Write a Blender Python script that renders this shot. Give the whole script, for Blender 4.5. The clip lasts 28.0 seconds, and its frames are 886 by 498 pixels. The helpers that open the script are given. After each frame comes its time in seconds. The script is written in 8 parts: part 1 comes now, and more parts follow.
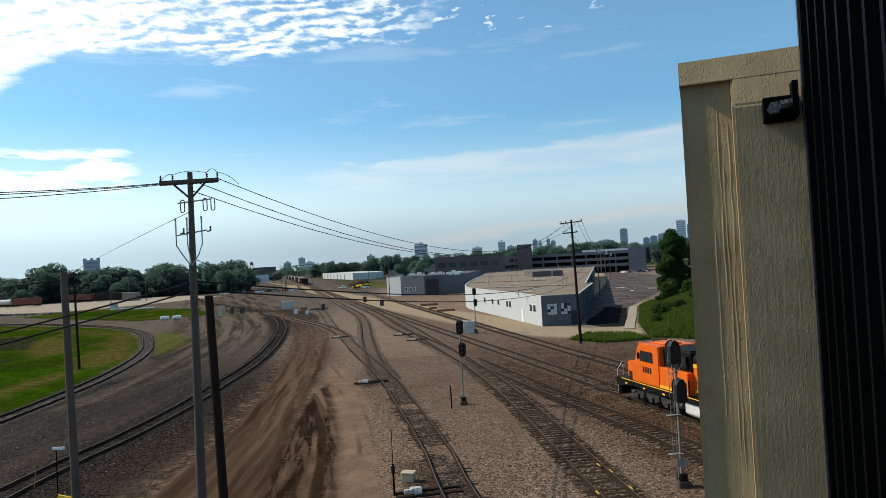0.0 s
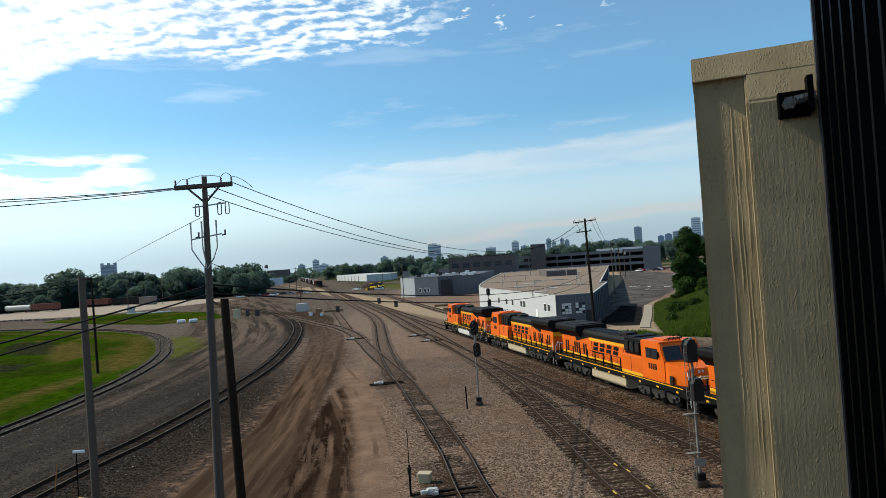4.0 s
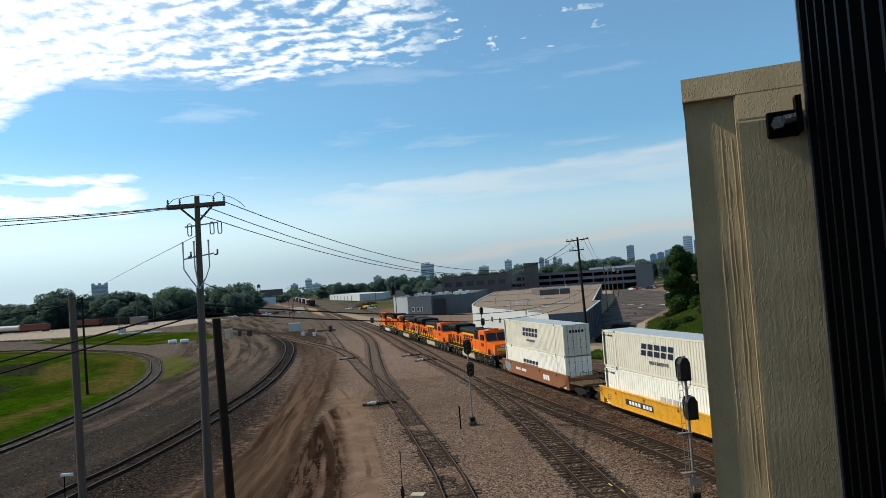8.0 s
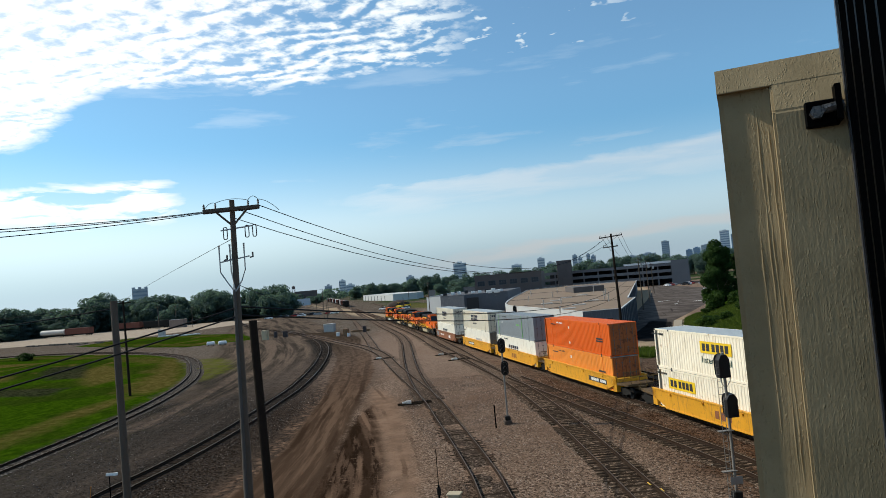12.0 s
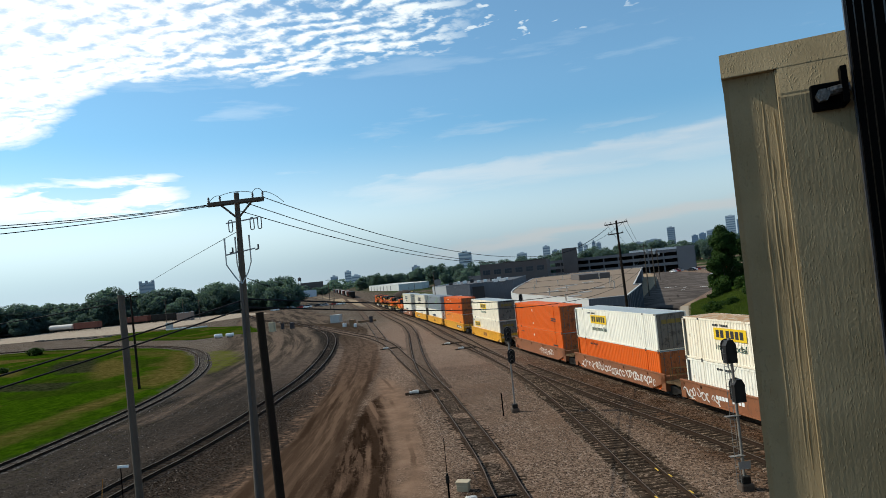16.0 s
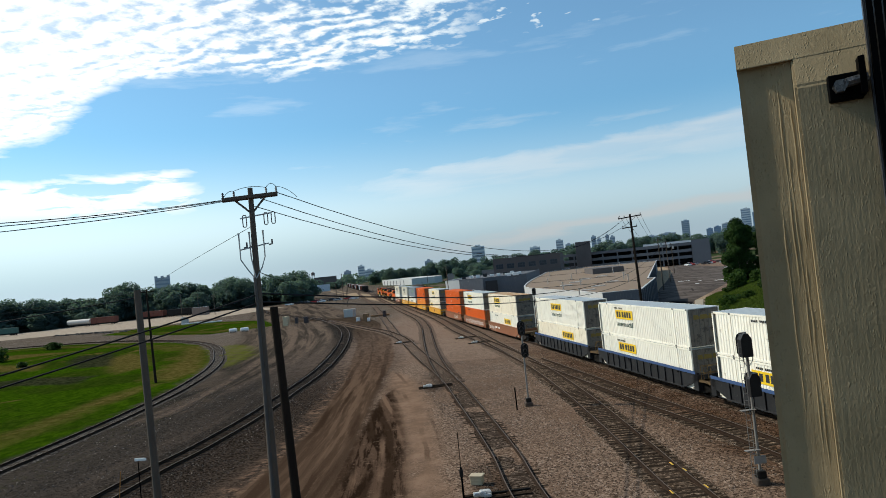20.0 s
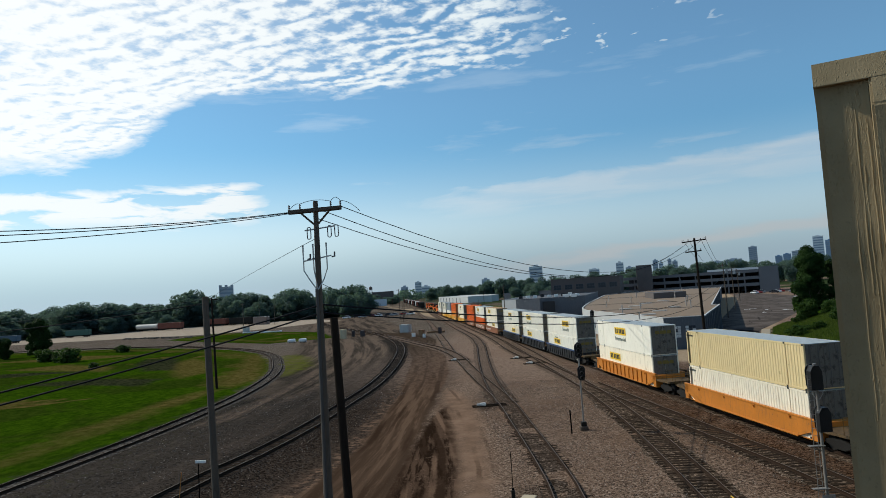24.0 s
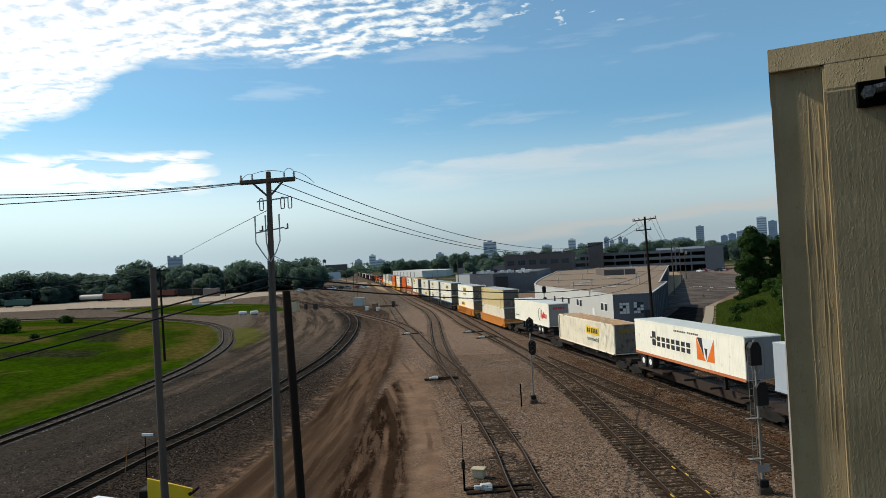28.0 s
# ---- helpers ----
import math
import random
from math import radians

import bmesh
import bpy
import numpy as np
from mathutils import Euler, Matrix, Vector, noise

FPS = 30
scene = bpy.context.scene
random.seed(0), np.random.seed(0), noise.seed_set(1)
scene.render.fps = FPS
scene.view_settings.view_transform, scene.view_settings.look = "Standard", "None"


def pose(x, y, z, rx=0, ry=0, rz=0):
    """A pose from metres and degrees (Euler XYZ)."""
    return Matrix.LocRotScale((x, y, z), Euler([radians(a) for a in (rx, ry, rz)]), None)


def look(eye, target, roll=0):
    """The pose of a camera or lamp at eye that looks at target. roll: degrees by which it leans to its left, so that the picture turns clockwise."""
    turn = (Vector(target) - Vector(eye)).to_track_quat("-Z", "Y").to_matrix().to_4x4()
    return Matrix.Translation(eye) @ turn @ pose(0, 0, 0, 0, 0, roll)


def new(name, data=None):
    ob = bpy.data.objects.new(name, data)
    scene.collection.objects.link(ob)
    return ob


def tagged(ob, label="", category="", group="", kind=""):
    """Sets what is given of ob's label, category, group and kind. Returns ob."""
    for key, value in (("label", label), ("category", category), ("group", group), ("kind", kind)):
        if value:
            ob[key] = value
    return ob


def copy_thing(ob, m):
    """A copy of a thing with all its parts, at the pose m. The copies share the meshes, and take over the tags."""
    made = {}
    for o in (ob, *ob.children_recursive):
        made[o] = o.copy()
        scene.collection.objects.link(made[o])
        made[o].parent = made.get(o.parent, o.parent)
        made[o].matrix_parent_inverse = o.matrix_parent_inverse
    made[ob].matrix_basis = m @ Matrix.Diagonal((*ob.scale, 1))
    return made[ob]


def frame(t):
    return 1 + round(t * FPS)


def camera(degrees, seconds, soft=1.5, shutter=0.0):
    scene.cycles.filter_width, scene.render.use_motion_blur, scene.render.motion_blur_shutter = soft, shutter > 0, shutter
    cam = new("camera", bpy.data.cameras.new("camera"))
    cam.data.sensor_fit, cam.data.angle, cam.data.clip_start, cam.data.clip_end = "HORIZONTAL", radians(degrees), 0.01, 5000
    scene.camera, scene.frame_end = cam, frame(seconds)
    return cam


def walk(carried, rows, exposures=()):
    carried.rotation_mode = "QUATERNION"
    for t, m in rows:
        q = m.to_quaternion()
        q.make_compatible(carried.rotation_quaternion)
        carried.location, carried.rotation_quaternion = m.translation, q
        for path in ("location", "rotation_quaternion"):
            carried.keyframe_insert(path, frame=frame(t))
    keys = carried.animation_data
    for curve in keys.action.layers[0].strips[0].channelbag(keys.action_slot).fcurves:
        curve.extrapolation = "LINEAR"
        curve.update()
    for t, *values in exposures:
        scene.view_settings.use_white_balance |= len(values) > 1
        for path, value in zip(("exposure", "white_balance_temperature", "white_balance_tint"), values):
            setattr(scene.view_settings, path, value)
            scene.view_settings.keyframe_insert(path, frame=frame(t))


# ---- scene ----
cam = camera(66.52, 28.0, 0.75)
# ---- light levels; the film's camera closes down a little as it pans to the brighter sky ----
EXPOSURES = [(0.0, 0.20, 6500, 7), (3.0, 0.22, 6500, 7), (8.0, 0.14, 6500, 7), (11.0, 0.10, 6500, 8), (17.0, 0.10, 6500, 7), (21.5, 0.08, 6500, 7), (24.0, -0.16, 6350, 7), (25.0, -0.22, 6200, 8), (26.5, -0.25, 6300, 8), (27.0, -0.21, 6600, 6), (28.0, 0.01, 6800, 8)]
SUN_POWER = 3.55
SKY_POWER = 0.105
CLOUD_LEFT, CLOUD_RIGHT, VEIL_RIGHT = (10.6, 10.7, 10.7), (8.0, 8.8, 9.2), (6.4, 6.7, 7.0)
SKY_TINT = (0.53, 1.06, 1.23)
HAZE_LEFT, HAZE_RIGHT = (5.1, 6.25, 7.3), (3.45, 4.2, 5.0)
STREAK = (5.0, 5.05, 5.15)

# ---- camera: a hand-held turn on a bridge, 10.85 m over the rails ----
EYE = (0.0, 0.0, 10.85)
TURNS = [  # seconds, place, yaw, pitch, roll
    (0.0, 0.000, 0.000, 10.850, -0.31, 1.08, 3.09), (0.5, 0.000, 0.000, 10.850, -0.49, 0.99, 3.09), (1.0, 0.000, 0.000, 10.850, -0.40, 1.24, 3.19),
    (1.5, 0.000, 0.000, 10.850, -0.80, 1.41, 3.20), (2.0, 0.000, 0.000, 10.850, -0.21, 1.78, 3.38), (2.5, 0.000, 0.000, 10.850, -0.06, 1.88, 3.43),
    (3.0, 0.000, 0.000, 10.850, 0.00, 1.53, 3.45), (3.5, 0.000, 0.000, 10.850, 0.85, 1.14, 3.79), (5.5, 0.000, 0.000, 10.850, 0.62, 1.71, 3.61),
    (6.0, 0.000, 0.000, 10.850, 0.32, 1.82, 3.70), (6.5, 0.000, 0.000, 10.850, 0.33, 1.96, 3.82), (7.0, 0.000, 0.000, 10.850, 0.31, 2.02, 3.91),
    (7.5, 0.000, 0.000, 10.850, 0.43, 2.69, 3.61), (8.0, 0.000, 0.000, 10.850, 0.26, 2.78, 3.95), (8.5, 0.000, 0.000, 10.850, 0.90, 2.44, 4.20),
    (9.0, 0.000, 0.000, 10.850, 1.84, 2.35, 4.14), (9.5, 0.000, 0.000, 10.850, 1.95, 2.23, 4.16), (10.0, 0.000, 0.000, 10.850, 1.96, 2.26, 4.45),
    (10.5, 0.000, 0.000, 10.850, 2.61, 2.78, 4.52), (11.0, 0.000, 0.000, 10.850, 2.84, 2.75, 4.66), (11.5, 0.000, 0.000, 10.850, 2.75, 2.84, 4.73),
    (12.0, 0.000, 0.000, 10.850, 3.04, 2.92, 4.81), (12.5, 0.000, 0.000, 10.850, 3.01, 2.87, 4.73), (14.5, 0.000, 0.000, 10.850, 3.59, 2.48, 5.03),
    (15.0, 0.000, 0.000, 10.850, 3.60, 2.43, 5.21), (15.5, 0.000, 0.000, 10.850, 3.33, 2.32, 5.36), (16.0, 0.000, 0.000, 10.850, 3.51, 2.07, 5.63),
    (16.5, 0.000, 0.000, 10.850, 3.70, 2.04, 5.75), (17.0, 0.000, 0.000, 10.850, 3.71, 2.05, 5.72), (17.5, 0.000, 0.000, 10.850, 3.79, 1.98, 5.71),
    (18.0, 0.000, 0.000, 10.850, 3.99, 1.64, 5.99), (18.5, 0.000, 0.000, 10.850, 4.75, 1.53, 6.20), (19.0, 0.000, 0.000, 10.850, 4.72, 1.61, 6.18),
    (19.5, 0.000, 0.000, 10.850, 4.63, 1.71, 6.06), (20.0, 0.000, 0.000, 10.850, 4.62, 1.69, 5.80), (20.5, 0.000, 0.000, 10.850, 4.59, 1.68, 5.91),
    (21.0, 0.000, 0.000, 10.850, 4.58, 1.77, 5.79), (21.5, 0.000, 0.000, 10.850, 4.43, 1.80, 5.45), (23.5, -0.058, -0.137, 10.807, 9.20, 2.04, 3.47),
    (24.0, -0.059, -0.137, 10.802, 9.42, 3.62, 3.77), (24.5, -0.069, -0.159, 10.800, 10.07, 4.72, 2.72), (25.0, -0.068, -0.153, 10.801, 10.52, 4.74, 2.15),
    (25.5, -0.064, -0.148, 10.802, 10.52, 4.81, 2.15), (26.0, -0.063, -0.147, 10.803, 11.31, 4.98, 1.92), (26.5, -0.065, -0.148, 10.801, 11.53, 4.50, 1.31),
    (27.0, -0.071, -0.148, 10.802, 10.06, 3.37, 2.45), (27.5, -0.066, -0.118, 10.803, 8.77, 1.67, 1.95), (28.0, -0.064, -0.106, 10.813, 5.54, 1.21, 2.92)]
walk(cam, [(t, pose(x, y, z, 90 + p, r, w)) for t, x, y, z, w, p, r in TURNS], EXPOSURES)

# ---- light: clear summer morning, the sun off to the left ----
SUN_AZ, SUN_EL = -73.6, 40.0  # degrees: from +y towards +x, and above the horizon
saz, sel = radians(SUN_AZ), radians(SUN_EL)
sun_way = Vector((math.sin(saz) * math.cos(sel), math.cos(saz) * math.cos(sel), math.sin(sel)))
sun = new("sun", bpy.data.lights.new("sun", "SUN"))
sun.data.energy, sun.data.angle, sun.data.color = SUN_POWER, radians(0.55), (1.0, 0.925, 0.80)
sun.matrix_world = look(sun_way * 300, (0, 0, 0))


class Nodes:
    """A small writer of node trees."""

    def __init__(self, tree):
        self.tree = tree
        tree.nodes.clear()

    def add(self, kind, **values):
        n = self.tree.nodes.new(kind)
        for key, value in values.items():
            if key == "op":
                n.operation = value
            elif key == "blend":
                n.blend_type = value
            elif key == "clamp":
                n.use_clamp = value
            elif key == "attr":
                n.attribute_name = value
            elif key == "feature":
                n.feature = value
        return n

    def put(self, socket, value):
        if isinstance(value, bpy.types.NodeSocket):
            self.tree.links.new(value, socket)
        elif isinstance(value, (tuple, list)) and len(value) == 3 and len(socket.default_value) == 4:
            socket.default_value = (*value, 1)
        else:
            socket.default_value = value

    def math(self, op, a, b=0.0, c=0.0, clamp=False):
        n = self.add("ShaderNodeMath", op=op, clamp=clamp)
        for i, v in enumerate((a, b, c)):
            self.put(n.inputs[i], v)
        return n.outputs[0]

    def mix(self, fac, a, b, blend="MIX"):
        n = self.tree.nodes.new("ShaderNodeMix")
        n.data_type, n.blend_type = "RGBA", blend
        self.put(n.inputs[0], fac), self.put(n.inputs[6], a), self.put(n.inputs[7], b)
        return n.outputs[2]

    def step(self, v, lo, hi, a=0.0, b=1.0):
        n = self.tree.nodes.new("ShaderNodeMapRange")
        n.interpolation_type = "SMOOTHSTEP"
        for i, x in enumerate((v, lo, hi, a, b)):
            self.put(n.inputs[i], x)
        return n.outputs[0]

    def noise(self, vec, scale, detail=4.0, rough=0.55, dist=0.0):
        n = self.tree.nodes.new("ShaderNodeTexNoise")
        self.put(n.inputs["Vector"], vec)
        for key, v in (("Scale", scale), ("Detail", detail), ("Roughness", rough), ("Distortion", dist)):
            n.inputs[key].default_value = v
        return n.outputs[0]

    def cells(self, vec, scale, feature="F1"):
        n = self.add("ShaderNodeTexVoronoi", feature=feature)
        self.put(n.inputs["Vector"], vec)
        n.inputs["Scale"].default_value = scale
        return n

    def stretch(self, vec, sx, sy, sz):
        n = self.tree.nodes.new("ShaderNodeMapping")
        self.put(n.inputs[0], vec)
        n.inputs[3].default_value = (sx, sy, sz)
        return n.outputs[0]

    def attr(self, name):
        return self.add("ShaderNodeAttribute", attr=name).outputs["Fac"]

    def bump(self, height, strength, distance=0.05):
        n = self.tree.nodes.new("ShaderNodeBump")
        n.inputs["Strength"].default_value, n.inputs["Distance"].default_value = strength, distance
        self.put(n.inputs["Height"], height)
        return n.outputs[0]

    def surface(self, color, rough, metal=0.0, normal=None, spec=0.5):
        n = self.tree.nodes.new("ShaderNodeBsdfPrincipled")
        self.put(n.inputs["Base Color"], color), self.put(n.inputs["Roughness"], rough), self.put(n.inputs["Metallic"], metal)
        n.inputs["Specular IOR Level"].default_value = spec
        if normal:
            self.put(n.inputs["Normal"], normal)
        o = self.tree.nodes.new("ShaderNodeOutputMaterial")
        self.tree.links.new(n.outputs[0], o.inputs[0])
        return n


# the sky: clear air with a field of small high clouds, a veil low down
world = bpy.data.worlds.new("sky")
scene.world = world
world.use_nodes = True
N = Nodes(world.node_tree)
sky = N.add("ShaderNodeTexSky")
sky.sky_type, sky.sun_disc = "NISHITA", False
sky.sun_elevation, sky.sun_rotation = sel, saz
sky.altitude, sky.air_density, sky.dust_density, sky.ozone_density = 200, 1.0, 0.7, 2.2
geo = N.add("ShaderNodeTexCoord").outputs["Generated"]
sep = N.add("ShaderNodeSeparateXYZ")
N.put(sep.inputs[0], geo)
dx, dy, dz = sep.outputs
up = N.math("ADD", N.math("MAXIMUM", dz, 0.0), 0.06)
flat = N.add("ShaderNodeCombineXYZ")
N.put(flat.inputs[0], N.math("DIVIDE", dx, up)), N.put(flat.inputs[1], N.math("DIVIDE", dy, up))
plane = flat.outputs[0]
elev = N.math("MULTIPLY", N.math("ARCSINE", dz), 57.296)
azim = N.math("MULTIPLY", N.math("ARCTAN2", dx, dy), 57.296)
ripple = N.add("ShaderNodeMapping")
N.put(ripple.inputs[0], plane)
ripple.inputs[2].default_value, ripple.inputs[3].default_value = (0, 0, radians(24)), (1.75, 1.9, 1)
big = N.noise(plane, 0.5, 3)
rip = N.noise(ripple.outputs[0], 8.0, 3, 0.5, 0.3)
fine = N.noise(ripple.outputs[0], 21.0, 4, 0.6, 0.2)
patch = N.noise(plane, 2.2, 3)
wisp = N.noise(N.stretch(geo, 2.2, 2.2, 9.0), 3.0, 5, 0.6, 0.4)
# the field of small clouds: its lower edge climbs to the right and drops away far left
edge = N.math("MULTIPLY_ADD", azim, 0.075, 18.4)
edge = N.math("SUBTRACT", edge, N.step(azim, -38.5, -27.0, 4.9, 0.0))
edge = N.math("MULTIPLY_ADD", N.math("SUBTRACT", wisp, 0.5), 5.5, edge)
above = N.step(N.math("SUBTRACT", elev, edge), -0.8, 1.2)
right = N.step(N.math("MULTIPLY_ADD", N.math("SUBTRACT", big, 0.5), 14.0, azim), -5.0, 4.0, 1.0, 0.0)
reach = N.math("MULTIPLY", N.step(elev, 34.0, 50.0, 1.0, 0.0), N.step(azim, -88.0, -66.0))
field = N.math("MULTIPLY", N.math("MULTIPLY", above, right), reach)
psep = N.add("ShaderNodeSeparateXYZ")
N.put(psep.inputs[0], plane)
rows = N.math("MULTIPLY_ADD", psep.outputs[0], 0.24, psep.outputs[1])
rows = N.math("MULTIPLY_ADD", N.noise(plane, 3.4, 3), 0.42, rows)
rows = N.math("MULTIPLY_ADD", N.math("SINE", N.math("MULTIPLY", rows, 62.0)), 0.5, 0.5)
puff = N.math("ADD", N.math("MULTIPLY", rip, 0.50), N.math("ADD", N.math("MULTIPLY", fine, 0.24), N.math("MULTIPLY", patch, 0.30)))
puff = N.math("MULTIPLY_ADD", N.math("SUBTRACT", rows, 0.5), 0.11, puff)
thick = N.step(azim, -44.0, -4.0, 0.09, -0.012)
alto = N.math("MULTIPLY", field, N.step(N.math("ADD", puff, thick), 0.42, 0.62, N.step(azim, -42.0, -4.0, 0.50, 0.06), 1.0))
# the bank of cloud low on the left, ending in a blunt tip
lmid = N.math("MULTIPLY_ADD", N.math("SUBTRACT", wisp, 0.5), 2.4, N.math("MULTIPLY_ADD", azim, 0.03, 9.3))
lrise = N.math("SUBTRACT", elev, lmid)
lens = N.math("MULTIPLY", N.step(lrise, 0.7, 1.5, 1.0, 0.0), N.step(lrise, -3.8, -0.6))
lens = N.math("MULTIPLY", lens, N.step(N.math("MULTIPLY_ADD", N.math("SUBTRACT", wisp, 0.5), 8.0, azim), -25.0, -21.0, 1.0, 0.0))
lens = N.math("MULTIPLY", lens, N.step(azim, -80.0, -60.0))
# a thin veil over the horizon with a soft upper edge
vtop = N.math("MULTIPLY_ADD", azim, 0.055, 8.9)
vtop = N.math("MULTIPLY_ADD", N.math("SUBTRACT", wisp, 0.5), 3.0, vtop)
veil = N.math("MULTIPLY", N.math("MULTIPLY", N.step(N.math("SUBTRACT", elev, vtop), -0.9, 0.45, 1.0, 0.0), N.step(N.math("SUBTRACT", elev, vtop), -5.0, -0.6, 0.55, 1.0)), N.math("MULTIPLY", N.step(azim, -20.0, -4.0, 0.20, 0.66), N.step(N.noise(N.stretch(geo, 3.0, 3.0, 26), 2.0, 5, 0.6, 0.3), 0.34, 0.60, 0.78, 1.0)))
fleck = N.math("MULTIPLY", N.step(N.noise(ripple.outputs[0], 5.5, 3, 0.5, 0.3), 0.60, 0.68, 0.0, 0.75), N.math("MULTIPLY", N.step(azim, -12.0, -2.0), N.math("MULTIPLY", N.step(azim, 8.0, 20.0, 1.0, 0.0), N.math("MULTIPLY", N.step(elev, 17.0, 19.5), reach))))
streak = N.math("MULTIPLY", N.step(N.noise(N.stretch(geo, 2.0, 2.0, 14), 2.0, 5, 0.6), 0.45, 0.74), N.step(elev, 3.0, 26.0, 0.44, 0.12))
low = N.step(elev, -1.0, 13.0, 0.95, 0.10)
cover = N.math("MAXIMUM", N.math("MAXIMUM", alto, N.math("MULTIPLY", lens, N.step(N.noise(N.stretch(geo, 5, 5, 24), 2.4, 4, 0.6, 0.3), 0.36, 0.54, 0.10, 0.95))), N.math("MAXIMUM", N.math("MAXIMUM", veil, low), N.math("MAXIMUM", streak, fleck)), clamp=True)
white = N.mix(N.step(azim, -40.0, 16.0), CLOUD_LEFT, N.mix(N.step(elev, 11.5, 16.0), VEIL_RIGHT, CLOUD_RIGHT))
tinted = N.mix(1.0, sky.outputs[0], SKY_TINT, "MULTIPLY")
white = N.mix(N.step(elev, 1.0, 6.5, 1.0, 0.0), white, N.mix(N.step(azim, -36.0, 0.0), HAZE_LEFT, HAZE_RIGHT))
light = N.mix(cover, tinted, white)
# a thin warm streak of cloud close over the horizon
sline = N.math("ABSOLUTE", N.math("SUBTRACT", N.math("MULTIPLY_ADD", N.math("SUBTRACT", wisp, 0.5), 2.2, elev), N.math("MULTIPLY_ADD", azim, 0.075, 2.0)))
light = N.mix(N.math("MULTIPLY", N.step(sline, 0.12, 0.75, 0.62, 0.0), N.math("MULTIPLY", N.step(azim, -10.0, 4.0), N.step(azim, 30.0, 60.0, 1.0, 0.0))), light, STREAK)
bg = N.add("ShaderNodeBackground")
N.put(bg.inputs[0], light)
bg.inputs[1].default_value = SKY_POWER
out = N.add("ShaderNodeOutputWorld")
world.node_tree.links.new(bg.outputs[0], out.inputs[0])


# ---- materials ----
MATS = {}


def mat(name, col, rough=0.8, metal=0.0, var=0.18, scale=1.5, bump=0.15, bscale=30.0, dirt=None, dirt_at=0.62, vary=0.0, streaks=0.0, spec=0.3, coord="Object"):
    """Painted or raw surface: broad tone changes, fine grain, patches of dirt, optional vertical streaks."""
    if name in MATS:
        return MATS[name]
    m = bpy.data.materials.new(name)
    m.use_nodes = True
    n = Nodes(m.node_tree)
    vec = n.add("ShaderNodeTexCoord").outputs[coord] if coord == "Object" else n.add("ShaderNodeNewGeometry").outputs["Position"]
    broad, grain = n.noise(vec, scale, 4), n.noise(vec, bscale, 3)
    tone = n.math("MULTIPLY_ADD", n.math("SUBTRACT", broad, 0.5), 2.2 * var, 1.0)
    tone = n.math("MULTIPLY_ADD", n.math("SUBTRACT", grain, 0.5), 1.2 * var, tone)
    if vary:
        tone = n.math("MULTIPLY_ADD", n.math("SUBTRACT", n.add("ShaderNodeObjectInfo").outputs["Random"], 0.5), vary, tone)
    comb = n.add("ShaderNodeCombineXYZ")
    for i in range(3):
        n.put(comb.inputs[i], tone)
    c = n.mix(1.0, col, comb.outputs[0], "MULTIPLY")
    if dirt:
        c = n.mix(n.step(n.noise(vec, scale * 2.3, 6, 0.65), dirt_at, dirt_at + 0.14, 0.0, 0.8), c, dirt)
    if streaks and dirt:
        c = n.mix(n.math("MULTIPLY", n.step(n.noise(n.stretch(vec, 5, 5, 0.35), 2.0, 4), 0.52, 0.75), streaks), c, dirt)
    n.surface(c, n.math("MULTIPLY_ADD", n.math("SUBTRACT", broad, 0.5), 0.25, rough), metal, n.bump(grain, bump, 0.02) if bump else None, spec)
    MATS[name] = m
    return m


def glass(name, col=(0.02, 0.025, 0.03), rough=0.08):
    return mat(name, col, rough, 0.0, 0.1, 0.6, 0.0)


# ---- mesh helpers ----
def bm_box(bm, x0, x1, y0, y1, z0, z1, bevel=0.0):
    vs = [bm.verts.new((x, y, z)) for z in (z0, z1) for y in (y0, y1) for x in (x0, x1)]
    fs = [bm.faces.new([vs[i] for i in q]) for q in ((0, 2, 3, 1), (4, 5, 7, 6), (0, 1, 5, 4), (2, 6, 7, 3), (0, 4, 6, 2), (1, 3, 7, 5))]
    if bevel:
        es = list({e for f_ in fs for e in f_.edges})
        bmesh.ops.bevel(bm, geom=es, offset=bevel, segments=1, affect="EDGES", profile=0.5)
    return vs


def bm_tube(bm, a, b, r0, r1=None, n=8, caps=True):
    """A round bar from a to b."""
    a, b = Vector(a), Vector(b)
    r1 = r0 if r1 is None else r1
    q = (b - a).to_track_quat("Z", "Y")
    rings = []
    for p, r in ((a, r0), (b, r1)):
        rings.append([bm.verts.new(p + q @ Vector((r * math.cos(2 * math.pi * i / n), r * math.sin(2 * math.pi * i / n), 0))) for i in range(n)])
    for i in range(n):
        bm.faces.new((rings[0][i], rings[0][(i + 1) % n], rings[1][(i + 1) % n], rings[1][i]))
    if caps:
        bm.faces.new(rings[0][::-1]), bm.faces.new(rings[1])


def bm_path(bm, pts, radii, n=8, caps=True):
    """One connected round bar through several points."""
    pts = [Vector(p) for p in pts]
    radii = radii if isinstance(radii, (list, tuple)) else [radii] * len(pts)
    rings = []
    for i, (p, r) in enumerate(zip(pts, radii)):
        d = (pts[min(i + 1, len(pts) - 1)] - pts[max(i - 1, 0)]).normalized()
        ref = Vector((0, 0, 1)) if abs(d.z) < 0.9 else Vector((1, 0, 0))
        u = d.cross(ref).normalized()
        v = d.cross(u)
        rings.append([bm.verts.new(p + u * (r * math.cos(2 * math.pi * k / n)) + v * (r * math.sin(2 * math.pi * k / n))) for k in range(n)])
    for a, b in zip(rings, rings[1:]):
        for k in range(n):
            bm.faces.new((a[k], a[(k + 1) % n], b[(k + 1) % n], b[k]))
    if caps:
        bm.faces.new(rings[0][::-1]), bm.faces.new(rings[-1])


